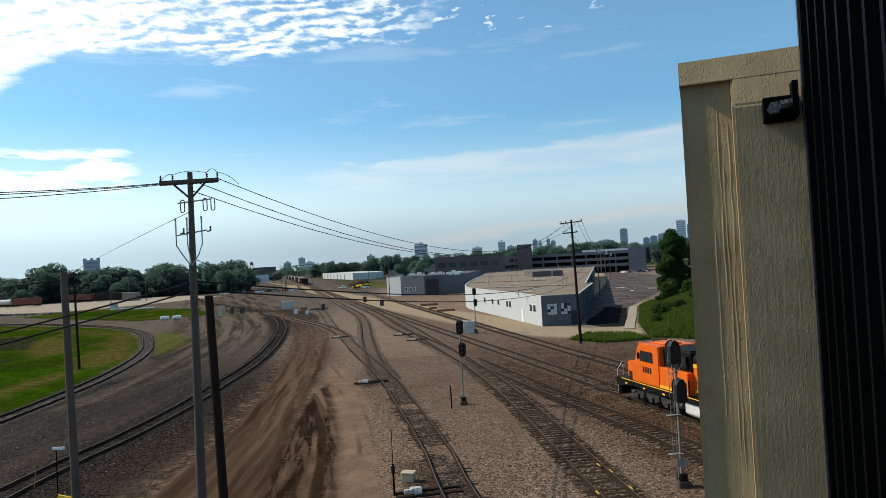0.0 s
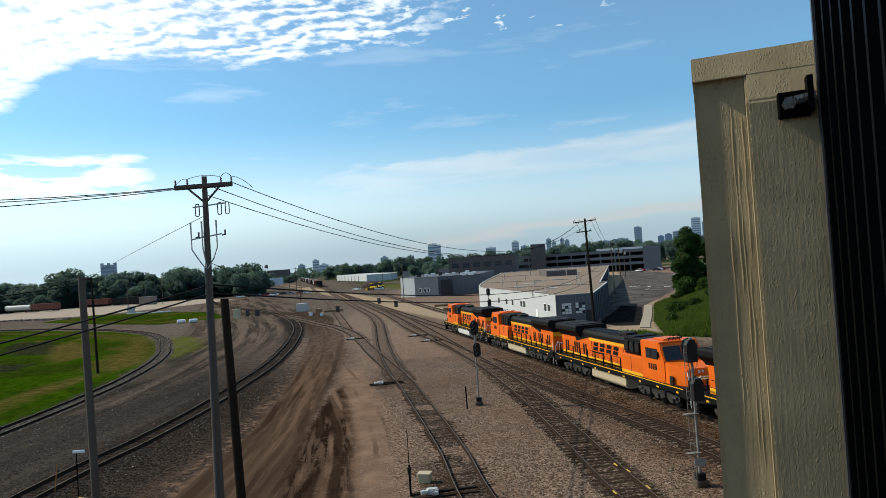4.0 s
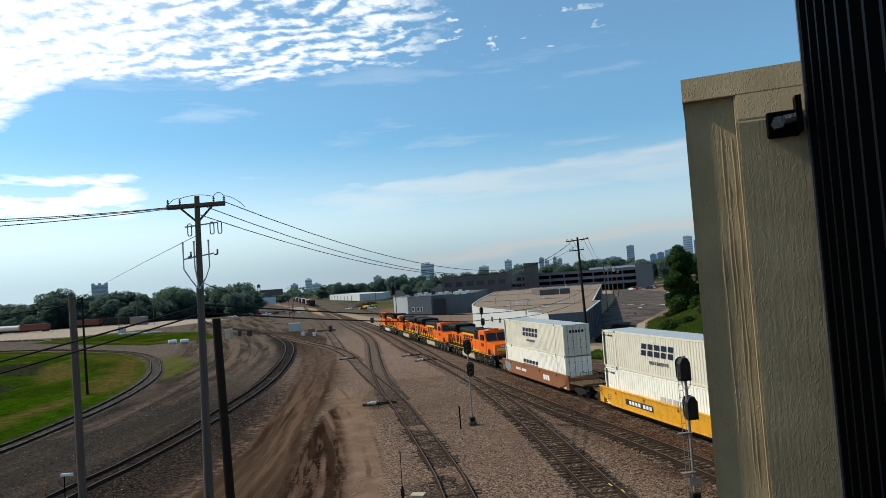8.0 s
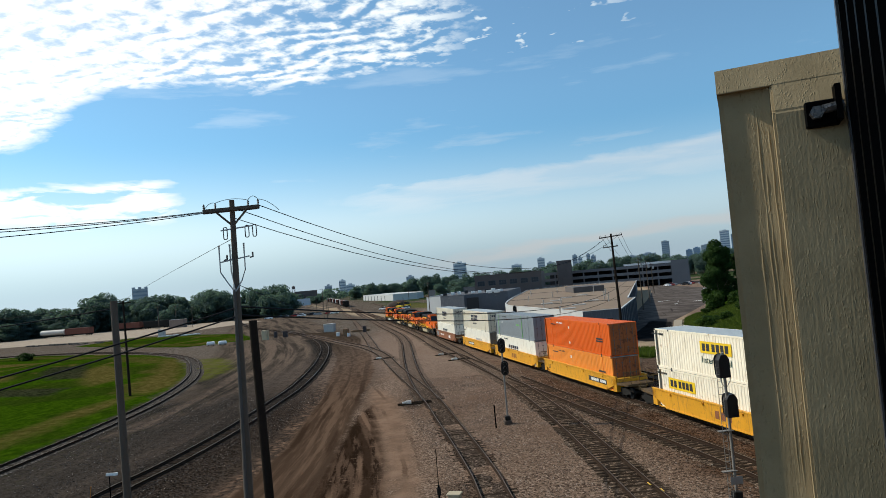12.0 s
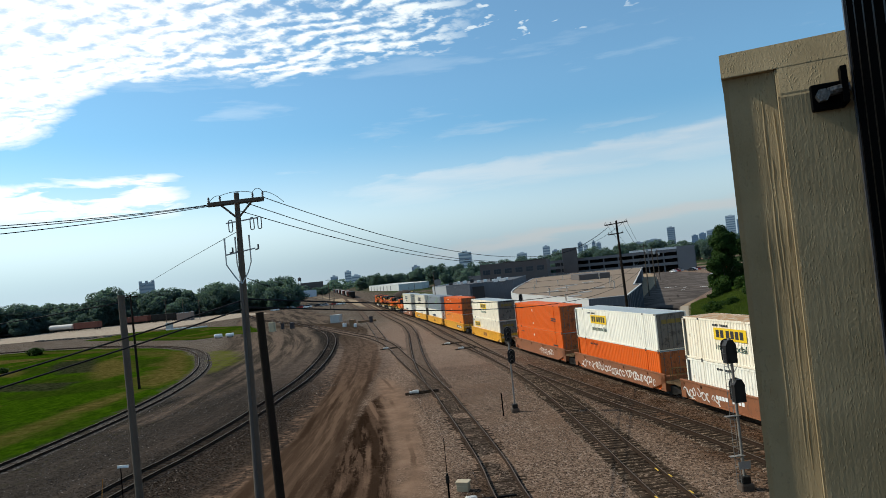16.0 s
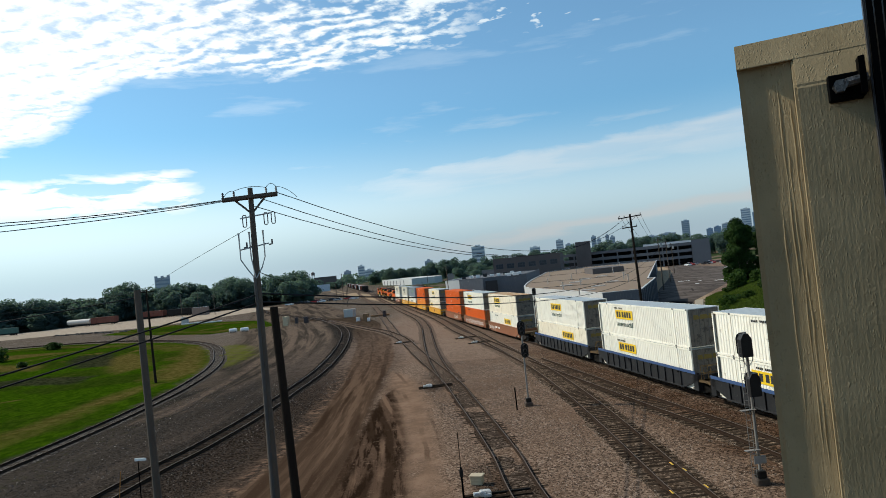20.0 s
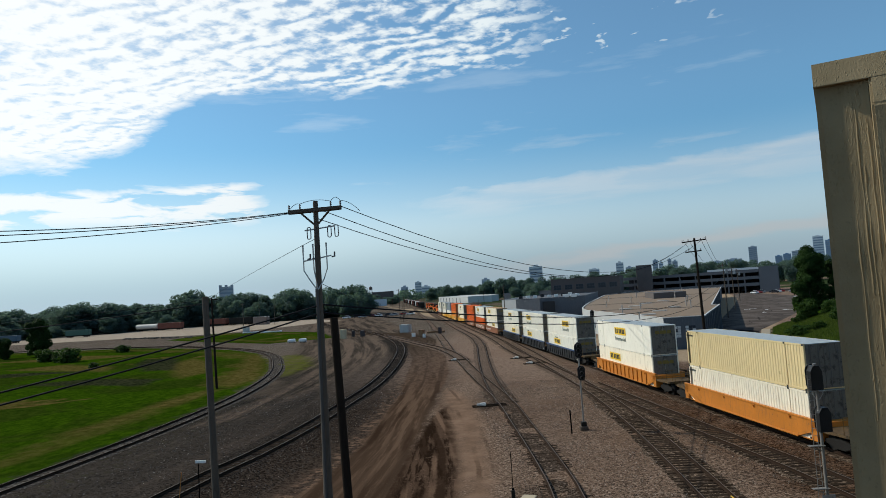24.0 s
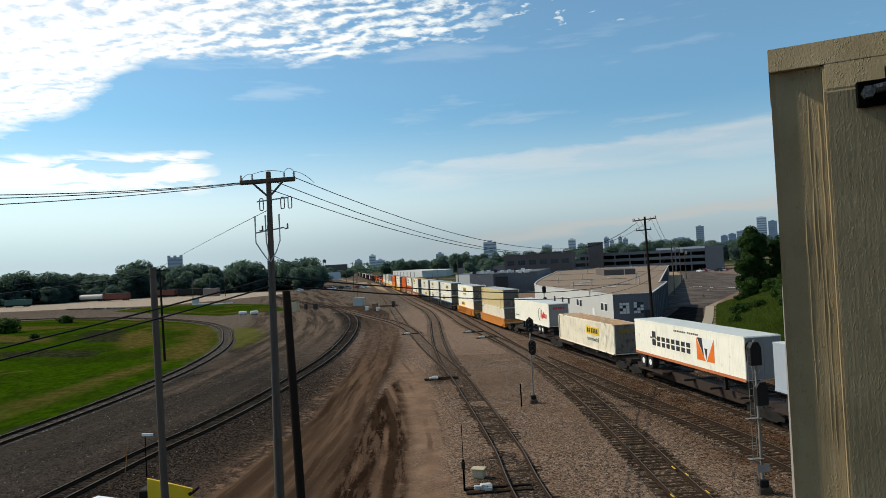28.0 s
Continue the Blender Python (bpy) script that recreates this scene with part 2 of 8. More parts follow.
def bm_prism(bm, outline, axis, lo, hi):
    """An outline of (u, v) drawn out along an axis: x: (y, z), y: (x, z), z: (x, y)."""
    at = {"x": lambda u, v, w: (w, u, v), "y": lambda u, v, w: (u, w, v), "z": lambda u, v, w: (u, v, w)}[axis]
    r = [[bm.verts.new(at(u, v, w)) for u, v in outline] for w in (lo, hi)]
    k = len(outline)
    for i in range(k):
        bm.faces.new((r[0][i], r[0][(i + 1) % k], r[1][(i + 1) % k], r[1][i]))
    bm.faces.new(r[0][::-1]), bm.faces.new(r[1])
    return r


def finish(bm, name, smooth=False):
    bmesh.ops.recalc_face_normals(bm, faces=bm.faces)
    me = bpy.data.meshes.new(name)
    bm.to_mesh(me)
    bm.free()
    if smooth:
        me.polygons.foreach_set("use_smooth", [True] * len(me.polygons))
    return me


def part(name, bm, material, parent=None, label="", smooth=False):
    """One mesh object under a thing or a part."""
    me = bm if isinstance(bm, bpy.types.Mesh) else finish(bm, name, smooth)
    for m in material if isinstance(material, (list, tuple)) else [material]:
        if not me.materials or m.name not in me.materials:
            me.materials.append(m)
    ob = new(name, me)
    ob.parent = parent
    return tagged(ob, label)


def boxpart(name, dims, material, parent=None, label="", bevel=0.0):
    bm = bmesh.new()
    bm_box(bm, *dims, bevel)
    return part(name, bm, material, parent, label)


def thing(name, label, category, group="", kind="", at=None):
    ob = new(name)
    if at is not None:
        ob.matrix_basis = at
    return tagged(ob, label, category, group, kind)


def raw_mesh(name, verts, faces):
    me = bpy.data.meshes.new(name)
    me.from_pydata(verts, [], faces)
    return me


def letters(text, size, material, parent, m, name="lettering", label="", width=None):
    """Flat lettering in the built-in font, standing 6 mm proud."""
    cu = bpy.data.curves.new(name, "FONT")
    cu.body, cu.size, cu.extrude, cu.align_x, cu.align_y = text, size, 0.003, "CENTER", "CENTER"
    ob = bpy.data.objects.new(name, cu)
    scene.collection.objects.link(ob)
    bpy.context.view_layer.update()
    me = bpy.data.meshes.new_from_object(ob.evaluated_get(bpy.context.evaluated_depsgraph_get()))
    bpy.data.objects.remove(ob)
    if width:
        xs = [v.co.x for v in me.vertices]
        k = width / (max(xs) - min(xs))
        me.transform(Matrix.Diagonal((k, 1, 1, 1)))
    me.transform(m)
    return part(name, me, material, parent, label)


def blocks(cells, m, slant=0.0):
    """Plain slanted blocks (x0, x1, z0, z1) on a side, in place of a wordmark."""
    bm = bmesh.new()
    for x0, x1, z0, z1 in cells:
        bm_prism(bm, [(x0 + slant * z0, z0), (x1 + slant * z0, z0), (x1 + slant * z1, z1), (x0 + slant * z1, z1)], "y", -0.004, 0.004)
    bmesh.ops.transform(bm, matrix=m, verts=bm.verts)
    return bm


def figures(name, x0, step, n, h, m, slant, material, parent, w=0.84):
    """A row of plain slanted marks in place of a wordmark, each a part: two stacked bars."""
    for i in range(n):
        bm = bmesh.new()
        a, b = x0 + step * i, x0 + step * (i + w * 0.88)
        for z0, z1 in ((0.0, 0.44 * h), (0.56 * h, h)):
            bm_prism(bm, [(a + slant * z0, z0), (b + slant * z0, z0), (b + slant * z1, z1), (a + slant * z1, z1)], "y", -0.004, 0.004)
        bmesh.ops.transform(bm, matrix=m, verts=bm.verts)
        part(name, bm, material, parent)


LEFT = Matrix(((0, 1, 0, 0), (-1, 0, 0, 0), (0, 0, 1, 0), (0, 0, 0, 1)))  # drawing plane x, z laid on a side that faces -x, read from outside


def smoothline(pts, step):
    """Points at even steps along a Catmull-Rom line through pts (x, y)."""
    p = [Vector((*q, 0)) for q in pts]
    p = [2 * p[0] - p[1]] + p + [2 * p[-1] - p[-2]]
    dense = []
    for i in range(1, len(p) - 2):
        n = max(4, int((p[i + 1] - p[i]).length / 0.5))
        for k in range(n):
            t = k / n
            dense.append(0.5 * ((2 * p[i]) + (p[i + 1] - p[i - 1]) * t + (2 * p[i - 1] - 5 * p[i] + 4 * p[i + 1] - p[i + 2]) * t * t
                                + (3 * p[i] - p[i - 1] - 3 * p[i + 1] + p[i + 2]) * t ** 3))
    dense.append(p[-2])
    d = np.array([(v.x, v.y) for v in dense])
    s = np.concatenate([[0], np.cumsum(np.hypot(*np.diff(d, axis=0).T))])
    k = np.arange(0, s[-1], step)
    return np.stack([np.interp(k, s, d[:, 0]), np.interp(k, s, d[:, 1])], 1)


def normals2d(line):
    t = np.gradient(line, axis=0)
    t /= np.hypot(t[:, 0], t[:, 1])[:, None]
    return t, np.stack([t[:, 1], -t[:, 0]], 1)  # along, to the right


def sweep(name, line, profile, z=0.0):
    """A profile (across, up) swept along a ground line."""
    _, nr = normals2d(line)
    k = len(profile)
    verts = [(p[0] + u * n[0], p[1] + u * n[1], z + v) for p, n in zip(line, nr) for u, v in profile]
    faces = [(i * k + j, i * k + (j + 1) % k, (i + 1) * k + (j + 1) % k, (i + 1) * k + j) for i in range(len(line) - 1) for j in range(k)]
    faces += [tuple(range(k))[::-1], tuple((len(line) - 1) * k + j for j in range(k))]
    return raw_mesh(name, verts, faces)


# ---- the ground ----
GZ = -0.2  # the ground lies 0.2 m under the rail heads
GRASS = [(-38.5, 25), (-38.1, 45), (-38.5, 62), (-39.9, 75), (-42.7, 90), (-47.3, 106), (-54.6, 122), (-65.0, 141), (-79.0, 157), (-97, 171), (-125, 188), (-200, 204), (-480, 216), (-480, 25)]
STRIP = [(-140, 226), (-138, 258), (-104, 242), (-80, 222), (-63, 186), (-78, 174), (-105, 196)]
BANK = [(26, 86), (34, 78), (70, 60), (170, 100), (150, 230), (66, 190), (54, 162), (46, 148), (39.3, 135.2), (33.0, 114.2), (29.6, 102.6), (28.0, 95)]
OIL = [(-6.3, 67.5, 1.7, 5.5), (-7.4, 63.6, 1.6, 2.2), (-15.2, 106.0, 2.0, 6.0), (-5.6, 106.0, 2.2, 8.0), (-3.0, 98.0, 2.0, 6.0), (-1.0, 34.0, 1.7, 4.5), (4.4, 68.0, 2.2, 7.0), (-12.0, 149.0, 2.4, 12.0)]  # x, y and half sizes
DITCH = [[(-94, 143), (-84, 140), (-69.5, 114.5), (-76, 115), (-88, 130)], [(-80, 106), (-63.5, 100.5), (-61.5, 92), (-72, 96), (-92, 101)], [(-130, 112), (-104, 116), (-92, 121), (-108, 124), (-132, 119)]]
STRAW = [[(-77, 124), (-80, 139), (-70, 128), (-59, 108), (-60, 100), (-66, 108)], [(-78, 152), (-62, 136), (-52, 113), (-44, 95), (-44.3, 85), (-48, 90), (-57, 116), (-68, 140)], [(-112, 140), (-92, 128), (-86, 118), (-96, 122), (-120, 132)], [(-47.0, 57.5), (-46.2, 63), (-46.8, 74), (-46.4, 84), (-45.0, 84), (-45.0, 74), (-44.8, 63), (-46.0, 57.5)], [(-150, 158), (-118, 150), (-104, 158), (-126, 166)]]
DARK_LOT = [(22.2, 107.3), (24, 101.6), (27, 100.0), (31.2, 114), (36.4, 133), (33.6, 139), (30, 128)]
VERGE = [(16, 88), (20, 83), (26, 84), (25.5, 91), (20, 93.5)]
PATCH = [(-66, 440), (-44, 372), (-24, 318), (-16, 330), (-26, 396), (-46, 450)]
LOT = [(22.5, 106), (23.6, 101.6), (27.0, 100.2), (31.2, 114), (37.3, 135), (44, 149), (62, 188), (96, 290), (100, 376), (92, 376), (74, 296), (54, 224), (41, 180), (27, 128)]
SAND = [(-480, 268), (-176, 262), (-137, 254), (-120, 288), (-108, 330), (-140, 376), (-250, 376), (-480, 372)]
ROAD = [(-12.6, 12), (-12.4, 33), (-13.1, 49), (-14.4, 61), (-15.5, 72), (-17.4, 87), (-20.0, 102), (-22.8, 117), (-27, 133), (-33, 161), (-46, 186), (-75, 205)]
MUD = [(-9.6, 10), (-10.1, 34), (-11.1, 48), (-11.6, 57), (-11.6, 67), (-10.3, 63), (-8.3, 52), (-6.8, 43), (-5.4, 33.5), (-3.6, 10)]
DUST = [(-13.0, 77), (-11.2, 73), (-9.6, 67.5), (-7.0, 55.8), (-5.2, 44.5), (-3.7, 33), (-1.2, 10), (-4.4, 10), (-5.3, 33.5), (-6.9, 44), (-8.5, 52.5), (-10.6, 63.5), (-12.6, 72)]
DARK_YARD = [(15.6, 12), (11.6, 31), (9.0, 47), (6.9, 58), (4.9, 68), (3.0, 78), (-2, 97), (-9, 128), (-20, 175), (-34, 236), (-22, 236), (-4, 160), (8, 110), (17.5, 84), (26, 84), (34, 60), (44, 12)]
ROAD_2 = [(-2.6, 12), (-4.2, 31), (-6.8, 48), (-10.6, 64), (-14.6, 79), (-18, 95)]
WEEDS = [(-40.8, 96), (-44, 98), (-49, 110), (-53.5, 121), (-59, 131), (-54, 134), (-47, 124), (-41, 108)]
BARE = [(-34.6, 58), (-31.2, 62), (-31.0, 74), (-30.8, 94), (-33.0, 119), (-48, 162), (-57, 148), (-43, 113), (-36.0, 90), (-34.6, 72)]
TAN = [(-30, 236), (-16, 192), (-3, 152), (6, 125), (15.5, 100.5), (21.5, 95.5), (27.5, 97.5), (29.5, 104)]


def inside_dist(px, py, poly):
    """Signed distance to a polygon, positive inside."""
    p = np.array(poly, float)
    q = np.roll(p, -1, axis=0)
    best, odd = np.full(px.shape, 1e9), np.zeros(px.shape, bool)
    for (ax, ay), (bx, by) in zip(p, q):
        ex, ey = bx - ax, by - ay
        t = np.clip(((px - ax) * ex + (py - ay) * ey) / (ex * ex + ey * ey), 0, 1)
        best = np.minimum(best, np.hypot(px - ax - t * ex, py - ay - t * ey))
        odd ^= ((ay > py) != (by > py)) & (px < (bx - ax) * (py - ay) / ((by - ay) or 1e-9) + ax)
    return np.where(odd, best, -best)


def line_coords(px, py, pts):
    """Signed distance to the right of a line, and the way along it."""
    line = smoothline(pts, 2.0)
    best, side, along, way = np.full(px.shape, 1e9), np.zeros(px.shape), np.zeros(px.shape), 0.0
    for i, (p, q) in enumerate(zip(line, line[1:])):
        e = q - p
        ln_ = float(np.hypot(*e))
        ux, uy = e / ln_
        dx, dy = px - p[0], py - p[1]
        w = dx * ux + dy * uy
        k = np.clip(w, -1e4 if i == 0 else 0.0, ln_ if i < len(line) - 2 else 1e4)
        d = (dx - k * ux) ** 2 + (dy - k * uy) ** 2
        near = d < best
        best = np.where(near, d, best)
        side = np.where(near, np.sqrt(d) * np.sign(dx * uy - dy * ux), side)
        along = np.where(near, way + k, along)
        way += ln_
    return side, along


def bank_height(x, y):
    d = inside_dist(x, y, BANK)
    return np.clip(d / 11.0, 0, 1) ** 1.3 * 3.2


def build_ground():
    def axis(a, b, fine0, fine1):
        out, v = [], a
        while v < b:
            out.append(v)
            v += 1.0 if fine0 <= v < fine1 else (6.0 if fine0 - 160 <= v < fine1 + 260 else 60.0 if fine0 - 900 <= v < fine1 + 900 else 1000.0)
        return np.array(out + [b])
    xs, ys = axis(-4800, 4800, -150, 90), axis(-2400, 4900, 18, 215)
    gx, gy = np.meshgrid(xs, ys)
    px, py = gx.ravel(), gy.ravel()
    fields = {"grass": np.maximum.reduce([inside_dist(px, py, g) for g in (GRASS, STRIP, BANK, VERGE)]),
              "weeds": np.maximum(inside_dist(px, py, WEEDS), inside_dist(px, py, PATCH)), "lot": inside_dist(px, py, LOT), "sand": inside_dist(px, py, SAND),
              "mud": inside_dist(px, py, MUD), "dust": inside_dist(px, py, DUST), "oily": inside_dist(px, py, DARK_YARD), "fresh": inside_dist(px, py, DARK_LOT), "bare": inside_dist(px, py, BARE),
              "straw": np.maximum.reduce([inside_dist(px, py, g) for g in STRAW]),
              "ditch": np.maximum.reduce([inside_dist(px, py, g) for g in DITCH])}
    fields["road_v"], fields["road_u"] = line_coords(px, py, ROAD)
    fields["lane_v"], fields["lane_u"] = line_coords(px, py, ROAD_2)
    tv, _ = line_coords(px, py, TAN)
    fields["tan"] = 5.5 - np.abs(tv)
    fields["one"] = np.zeros(px.shape)
    fields["oil"] = np.maximum.reduce([1.0 - np.hypot((px - x + 0.25 * (py - y)) / a, (py - y) / b) for x, y, a, b in OIL])
    bv, bu = line_coords(px, py, [(-24, 15), (-22.9, 42), (-22.2, 58), (-22.6, 78), (-26, 107), (-34, 143), (-45, 175)])
    fields["bed"] = np.minimum(np.minimum(bv + 1.5, np.where(bu < 70, 4.6, 2.6) - bv), (150 - bu) * 0.4)
    fields["ash_v"], fields["ash_u"] = bv, bu
    fields["ash"] = np.minimum(bv + 22.0, 9.5 - bv)
    rng = np.random.default_rng(4)
    near = (px > -149) & (px < 89) & (py > 19) & (py < 214)
    rough = rng.normal(0, 1, gx.shape)
    rough = (rough + np.roll(rough, 1, 0) + np.roll(rough, 1, 1) + np.roll(rough, (1, 1), (0, 1))) / 4
    z = GZ + np.where(near, rough.ravel() * 0.014, 0) + bank_height(px, py)
    z -= np.where(near & (fields["lot"] > -1), rough.ravel() * 0.014, 0)
    idx = np.arange(len(px)).reshape(gx.shape)
    quads = np.stack([idx[:-1, :-1], idx[:-1, 1:], idx[1:, 1:], idx[1:, :-1]], -1).reshape(-1, 4)
    me = raw_mesh("ground", np.stack([px, py, z], 1).tolist(), quads.tolist())
    for key, v in fields.items():
        me.attributes.new(key, "FLOAT", "POINT").data.foreach_set("value", np.clip(v, -500, 1000).astype(np.float32))
    me.polygons.foreach_set("use_smooth", [True] * len(me.polygons))
    m = bpy.data.materials.new("earth")
    m.use_nodes = True
    n = Nodes(m.node_tree)
    vec = n.add("ShaderNodeNewGeometry").outputs["Position"]
    broad, mid, fine, grit = n.noise(vec, 0.06, 4), n.noise(vec, 0.5, 5, 0.6), n.noise(vec, 3.0, 5, 0.65), n.noise(vec, 14.0, 3, 0.7)
    stones = n.cells(vec, 10.0)
    pick = n.add("ShaderNodeSeparateColor")
    n.put(pick.inputs[0], stones.outputs["Color"])
    pick = pick.outputs[0]
    ragged = n.math("ADD", n.math("MULTIPLY", n.math("SUBTRACT", mid, 0.5), 3.2), n.math("MULTIPLY", n.math("SUBTRACT", fine, 0.5), 1.6))

    def zone(key, soft=0.5, ext=1.0):
        return n.step(n.math("MULTIPLY_ADD", ragged, ext, n.attr(key)), -soft, soft)
    clods = n.noise(vec, 1.7, 7, 0.72)
    specks = n.noise(vec, 6.5, 5, 0.75)
    gp = n.add("ShaderNodeSeparateXYZ")
    n.put(gp.inputs[0], vec)
    # crushed stone: mixed pale and dark pieces
    gravel = n.mix(n.step(pick, 0.0, 0.75), (0.050, 0.040, 0.032), (0.185, 0.152, 0.124))
    gravel = n.mix(n.step(pick, 0.80, 0.98), gravel, (0.275, 0.242, 0.21))
    gravel = n.mix(n.step(broad, 0.44, 0.62, 0.0, 0.5), gravel, (0.130, 0.096, 0.072))
    gravel = n.mix(n.step(fine, 0.55, 0.72, 0.0, 0.2), gravel, (0.042, 0.030, 0.022))
    gravel = n.mix(n.math("MULTIPLY", zone("oily", 2.2, 0.9), n.step(mid, 0.34, 0.60, 0.62, 0.97)), gravel, n.mix(n.step(pick, 0.1, 1.0), (0.016, 0.011, 0.008), (0.100, 0.068, 0.046)))
    c = gravel
    ash = n.mix(n.step(pick, 0.1, 1.0), (0.012, 0.011, 0.010), (0.068, 0.060, 0.053))
    ash = n.mix(n.step(fine, 0.40, 0.7, 0.0, 0.7), ash, (0.044, 0.039, 0.034))
    ash = n.mix(n.step(grit, 0.64, 0.76, 0.0, 0.3), ash, (0.095, 0.083, 0.073))
    sweep_ = n.add("ShaderNodeCombineXYZ")
    n.put(sweep_.inputs[0], n.math("MULTIPLY", n.attr("ash_v"), 0.42)), n.put(sweep_.inputs[1], n.math("MULTIPLY", n.attr("ash_u"), 0.022))
    bands_ = n.noise(sweep_.outputs[0], 1.0, 5, 0.6, 0.35)
    ash = n.mix(n.step(bands_, 0.38, 0.50, 0.75, 0.0), ash, n.mix(n.step(pick, 0.1, 1.0), (0.010, 0.009, 0.008), (0.056, 0.050, 0.043)))
    ash = n.mix(n.math("MULTIPLY", n.step(bands_, 0.54, 0.63, 0.0, 0.45), n.step(fine, 0.32, 0.60, 0.3, 1.0)), ash, n.mix(n.step(pick, 0.1, 1.0), (0.058, 0.047, 0.038), (0.132, 0.108, 0.088)))
    ash = n.mix(n.math("MULTIPLY", n.step(n.attr("ash_v"), -10.0, -7.0, 1.0, 0.0), n.step(clods, 0.52, 0.62, 0.0, 0.55)), ash, (0.036, 0.040, 0.016))
    c = n.mix(zone("ash", 1.6), c, ash)
    c = n.mix(n.step(n.math("MULTIPLY_ADD", ragged, 0.6, n.attr("bed")), -0.6, 0.9), c, n.mix(n.step(pick, 0.2, 1.0), (0.010, 0.009, 0.008), (0.060, 0.052, 0.045)))
    worn = n.step(n.noise(n.stretch(vec, 0.05, 0.018, 0.05), 1.0, 4, 0.55, 0.5), 0.47, 0.60)
    c = n.mix(n.math("MULTIPLY", n.math("MULTIPLY", zone("ash", 1.6), n.step(n.attr("bed"), -2.0, -0.5, 1.0, 0.0)), n.math("MULTIPLY", n.math("MAXIMUM", n.math("MULTIPLY", worn, n.step(gp.outputs[1], 60.0, 105.0, 0.12, 0.85)), n.math("MULTIPLY", n.step(gp.outputs[1], 84.0, 125.0), n.math("MULTIPLY", n.step(bands_, 0.40, 0.58, 0.2, 1.0), n.step(clods, 0.34, 0.52, 0.45, 1.0)))), 0.9)), c, n.mix(n.step(fine, 0.35, 0.7), (0.125, 0.092, 0.070), (0.245, 0.187, 0.145)))
    c = n.mix(n.math("MULTIPLY", zone("bare", 1.6, 1.1), n.math("MULTIPLY", n.step(bands_, 0.42, 0.58, 0.05, 0.75), n.step(clods, 0.40, 0.56, 0.25, 1.0))), c, n.mix(n.step(specks, 0.38, 0.66), (0.118, 0.084, 0.064), (0.255, 0.188, 0.146)))
    c = n.mix(n.math("MULTIPLY", n.step(n.math("MULTIPLY_ADD", ragged, 0.3, n.attr("oil")), -0.1, 0.7), 0.85), c, n.mix(n.step(pick, 0.1, 1.0), (0.010, 0.008, 0.006), (0.060, 0.045, 0.034)))
    # a dirt road, a dusty lane that leaves it, and churned mud between them
    def along(v, u, seed, squeeze):
        ruv = n.add("ShaderNodeCombineXYZ")
        n.put(ruv.inputs[0], n.attr(v)), n.put(ruv.inputs[1], n.math("MULTIPLY", n.attr(u), squeeze)), n.put(ruv.inputs[2], seed)
        return ruv.outputs[0]

    def rut(v, u, offset, wide_, seed, gaps=0.44):
        """One wheel rut that wanders along a lane and fades in places."""
        sway = n.math("MULTIPLY_ADD", n.math("SUBTRACT", n.noise(along("one", u, seed, 0.035), 1.0, 2), 0.5), 2.4, offset)
        rough_ = n.math("MULTIPLY_ADD", n.math("SUBTRACT", fine, 0.5), 0.35, n.math("SUBTRACT", n.attr(v), sway))
        line_ = n.step(n.math("ABSOLUTE", rough_), wide_ * 0.55, wide_ * 1.25, 1.0, 0.0)
        return n.math("MULTIPLY", line_, n.step(n.noise(along("one", u, seed + 9.0, 0.055), 1.0, 3), gaps, gaps + 0.12))
    veer = n.math("ABSOLUTE", n.attr("road_v"))
    wide = n.step(n.attr("road_u"), 16.0, 38.0, 3.2, 2.15)
    wide = n.math("ADD", wide, n.step(n.attr("road_u"), 55.0, 80.0, 0.0, 0.8))
    verge = n.math("MULTIPLY_ADD", ragged, 0.35, n.math("SUBTRACT", wide, veer))
    road = n.math("MULTIPLY", n.step(verge, -0.35, 0.45), n.step(n.attr("road_u"), 190.0, 225.0, 1.0, 0.0))
    mud = n.step(n.math("MULTIPLY_ADD", ragged, 0.45, n.attr("mud")), -0.5, 0.4)
    dust = n.step(n.math("MULTIPLY_ADD", ragged, 0.40, n.attr("dust")), -0.9, 0.7)
    # pale dust thrown up beside the road on the cinders
    berm = n.math("MULTIPLY", n.step(verge, -1.9, -0.5), n.step(clods, 0.47, 0.60, 0.0, 0.85))
    berm = n.math("MULTIPLY", berm, n.math("MULTIPLY", n.step(n.attr("road_v"), -1.0, 0.0, 1.0, 0.0), n.step(n.attr("road_u"), 50.0, 95.0, 1.0, 0.25)))
    c = n.mix(berm, c, n.mix(n.step(specks, 0.4, 0.65), (0.105, 0.077, 0.057), (0.235, 0.178, 0.134)))
    # mud: dark wet tracks, paler crumbled clods
    churn = n.noise(along("lane_v", "lane_u", 3.0, 0.10), 1.9, 6, 0.66, 0.10)
    wet = n.mix(n.step(churn, 0.42, 0.54), (0.017, 0.012, 0.009), (0.076, 0.056, 0.042))
    wet = n.mix(n.step(n.math("ADD", n.math("MULTIPLY", clods, 0.6), n.math("MULTIPLY", specks, 0.4)), 0.545, 0.62, 0.0, 0.75), wet, (0.150, 0.116, 0.090))
    wet = n.mix(n.step(specks, 0.30, 0.44, 0.75, 0.0), wet, (0.020, 0.014, 0.010))
    for k, off_ in enumerate((-4.7, -3.3, -2.1, -1.0)):
        wet = n.mix(n.math("MULTIPLY", rut("lane_v", "lane_u", off_, 0.34, 3.1 * k, 0.40), 0.8), wet, (0.019, 0.013, 0.009))
        wet = n.mix(n.math("MULTIPLY", rut("lane_v", "lane_u", off_ + 0.62, 0.20, 3.1 * k + 1.7, 0.46), 0.7), wet, (0.172, 0.127, 0.094))
    c = n.mix(mud, c, wet)
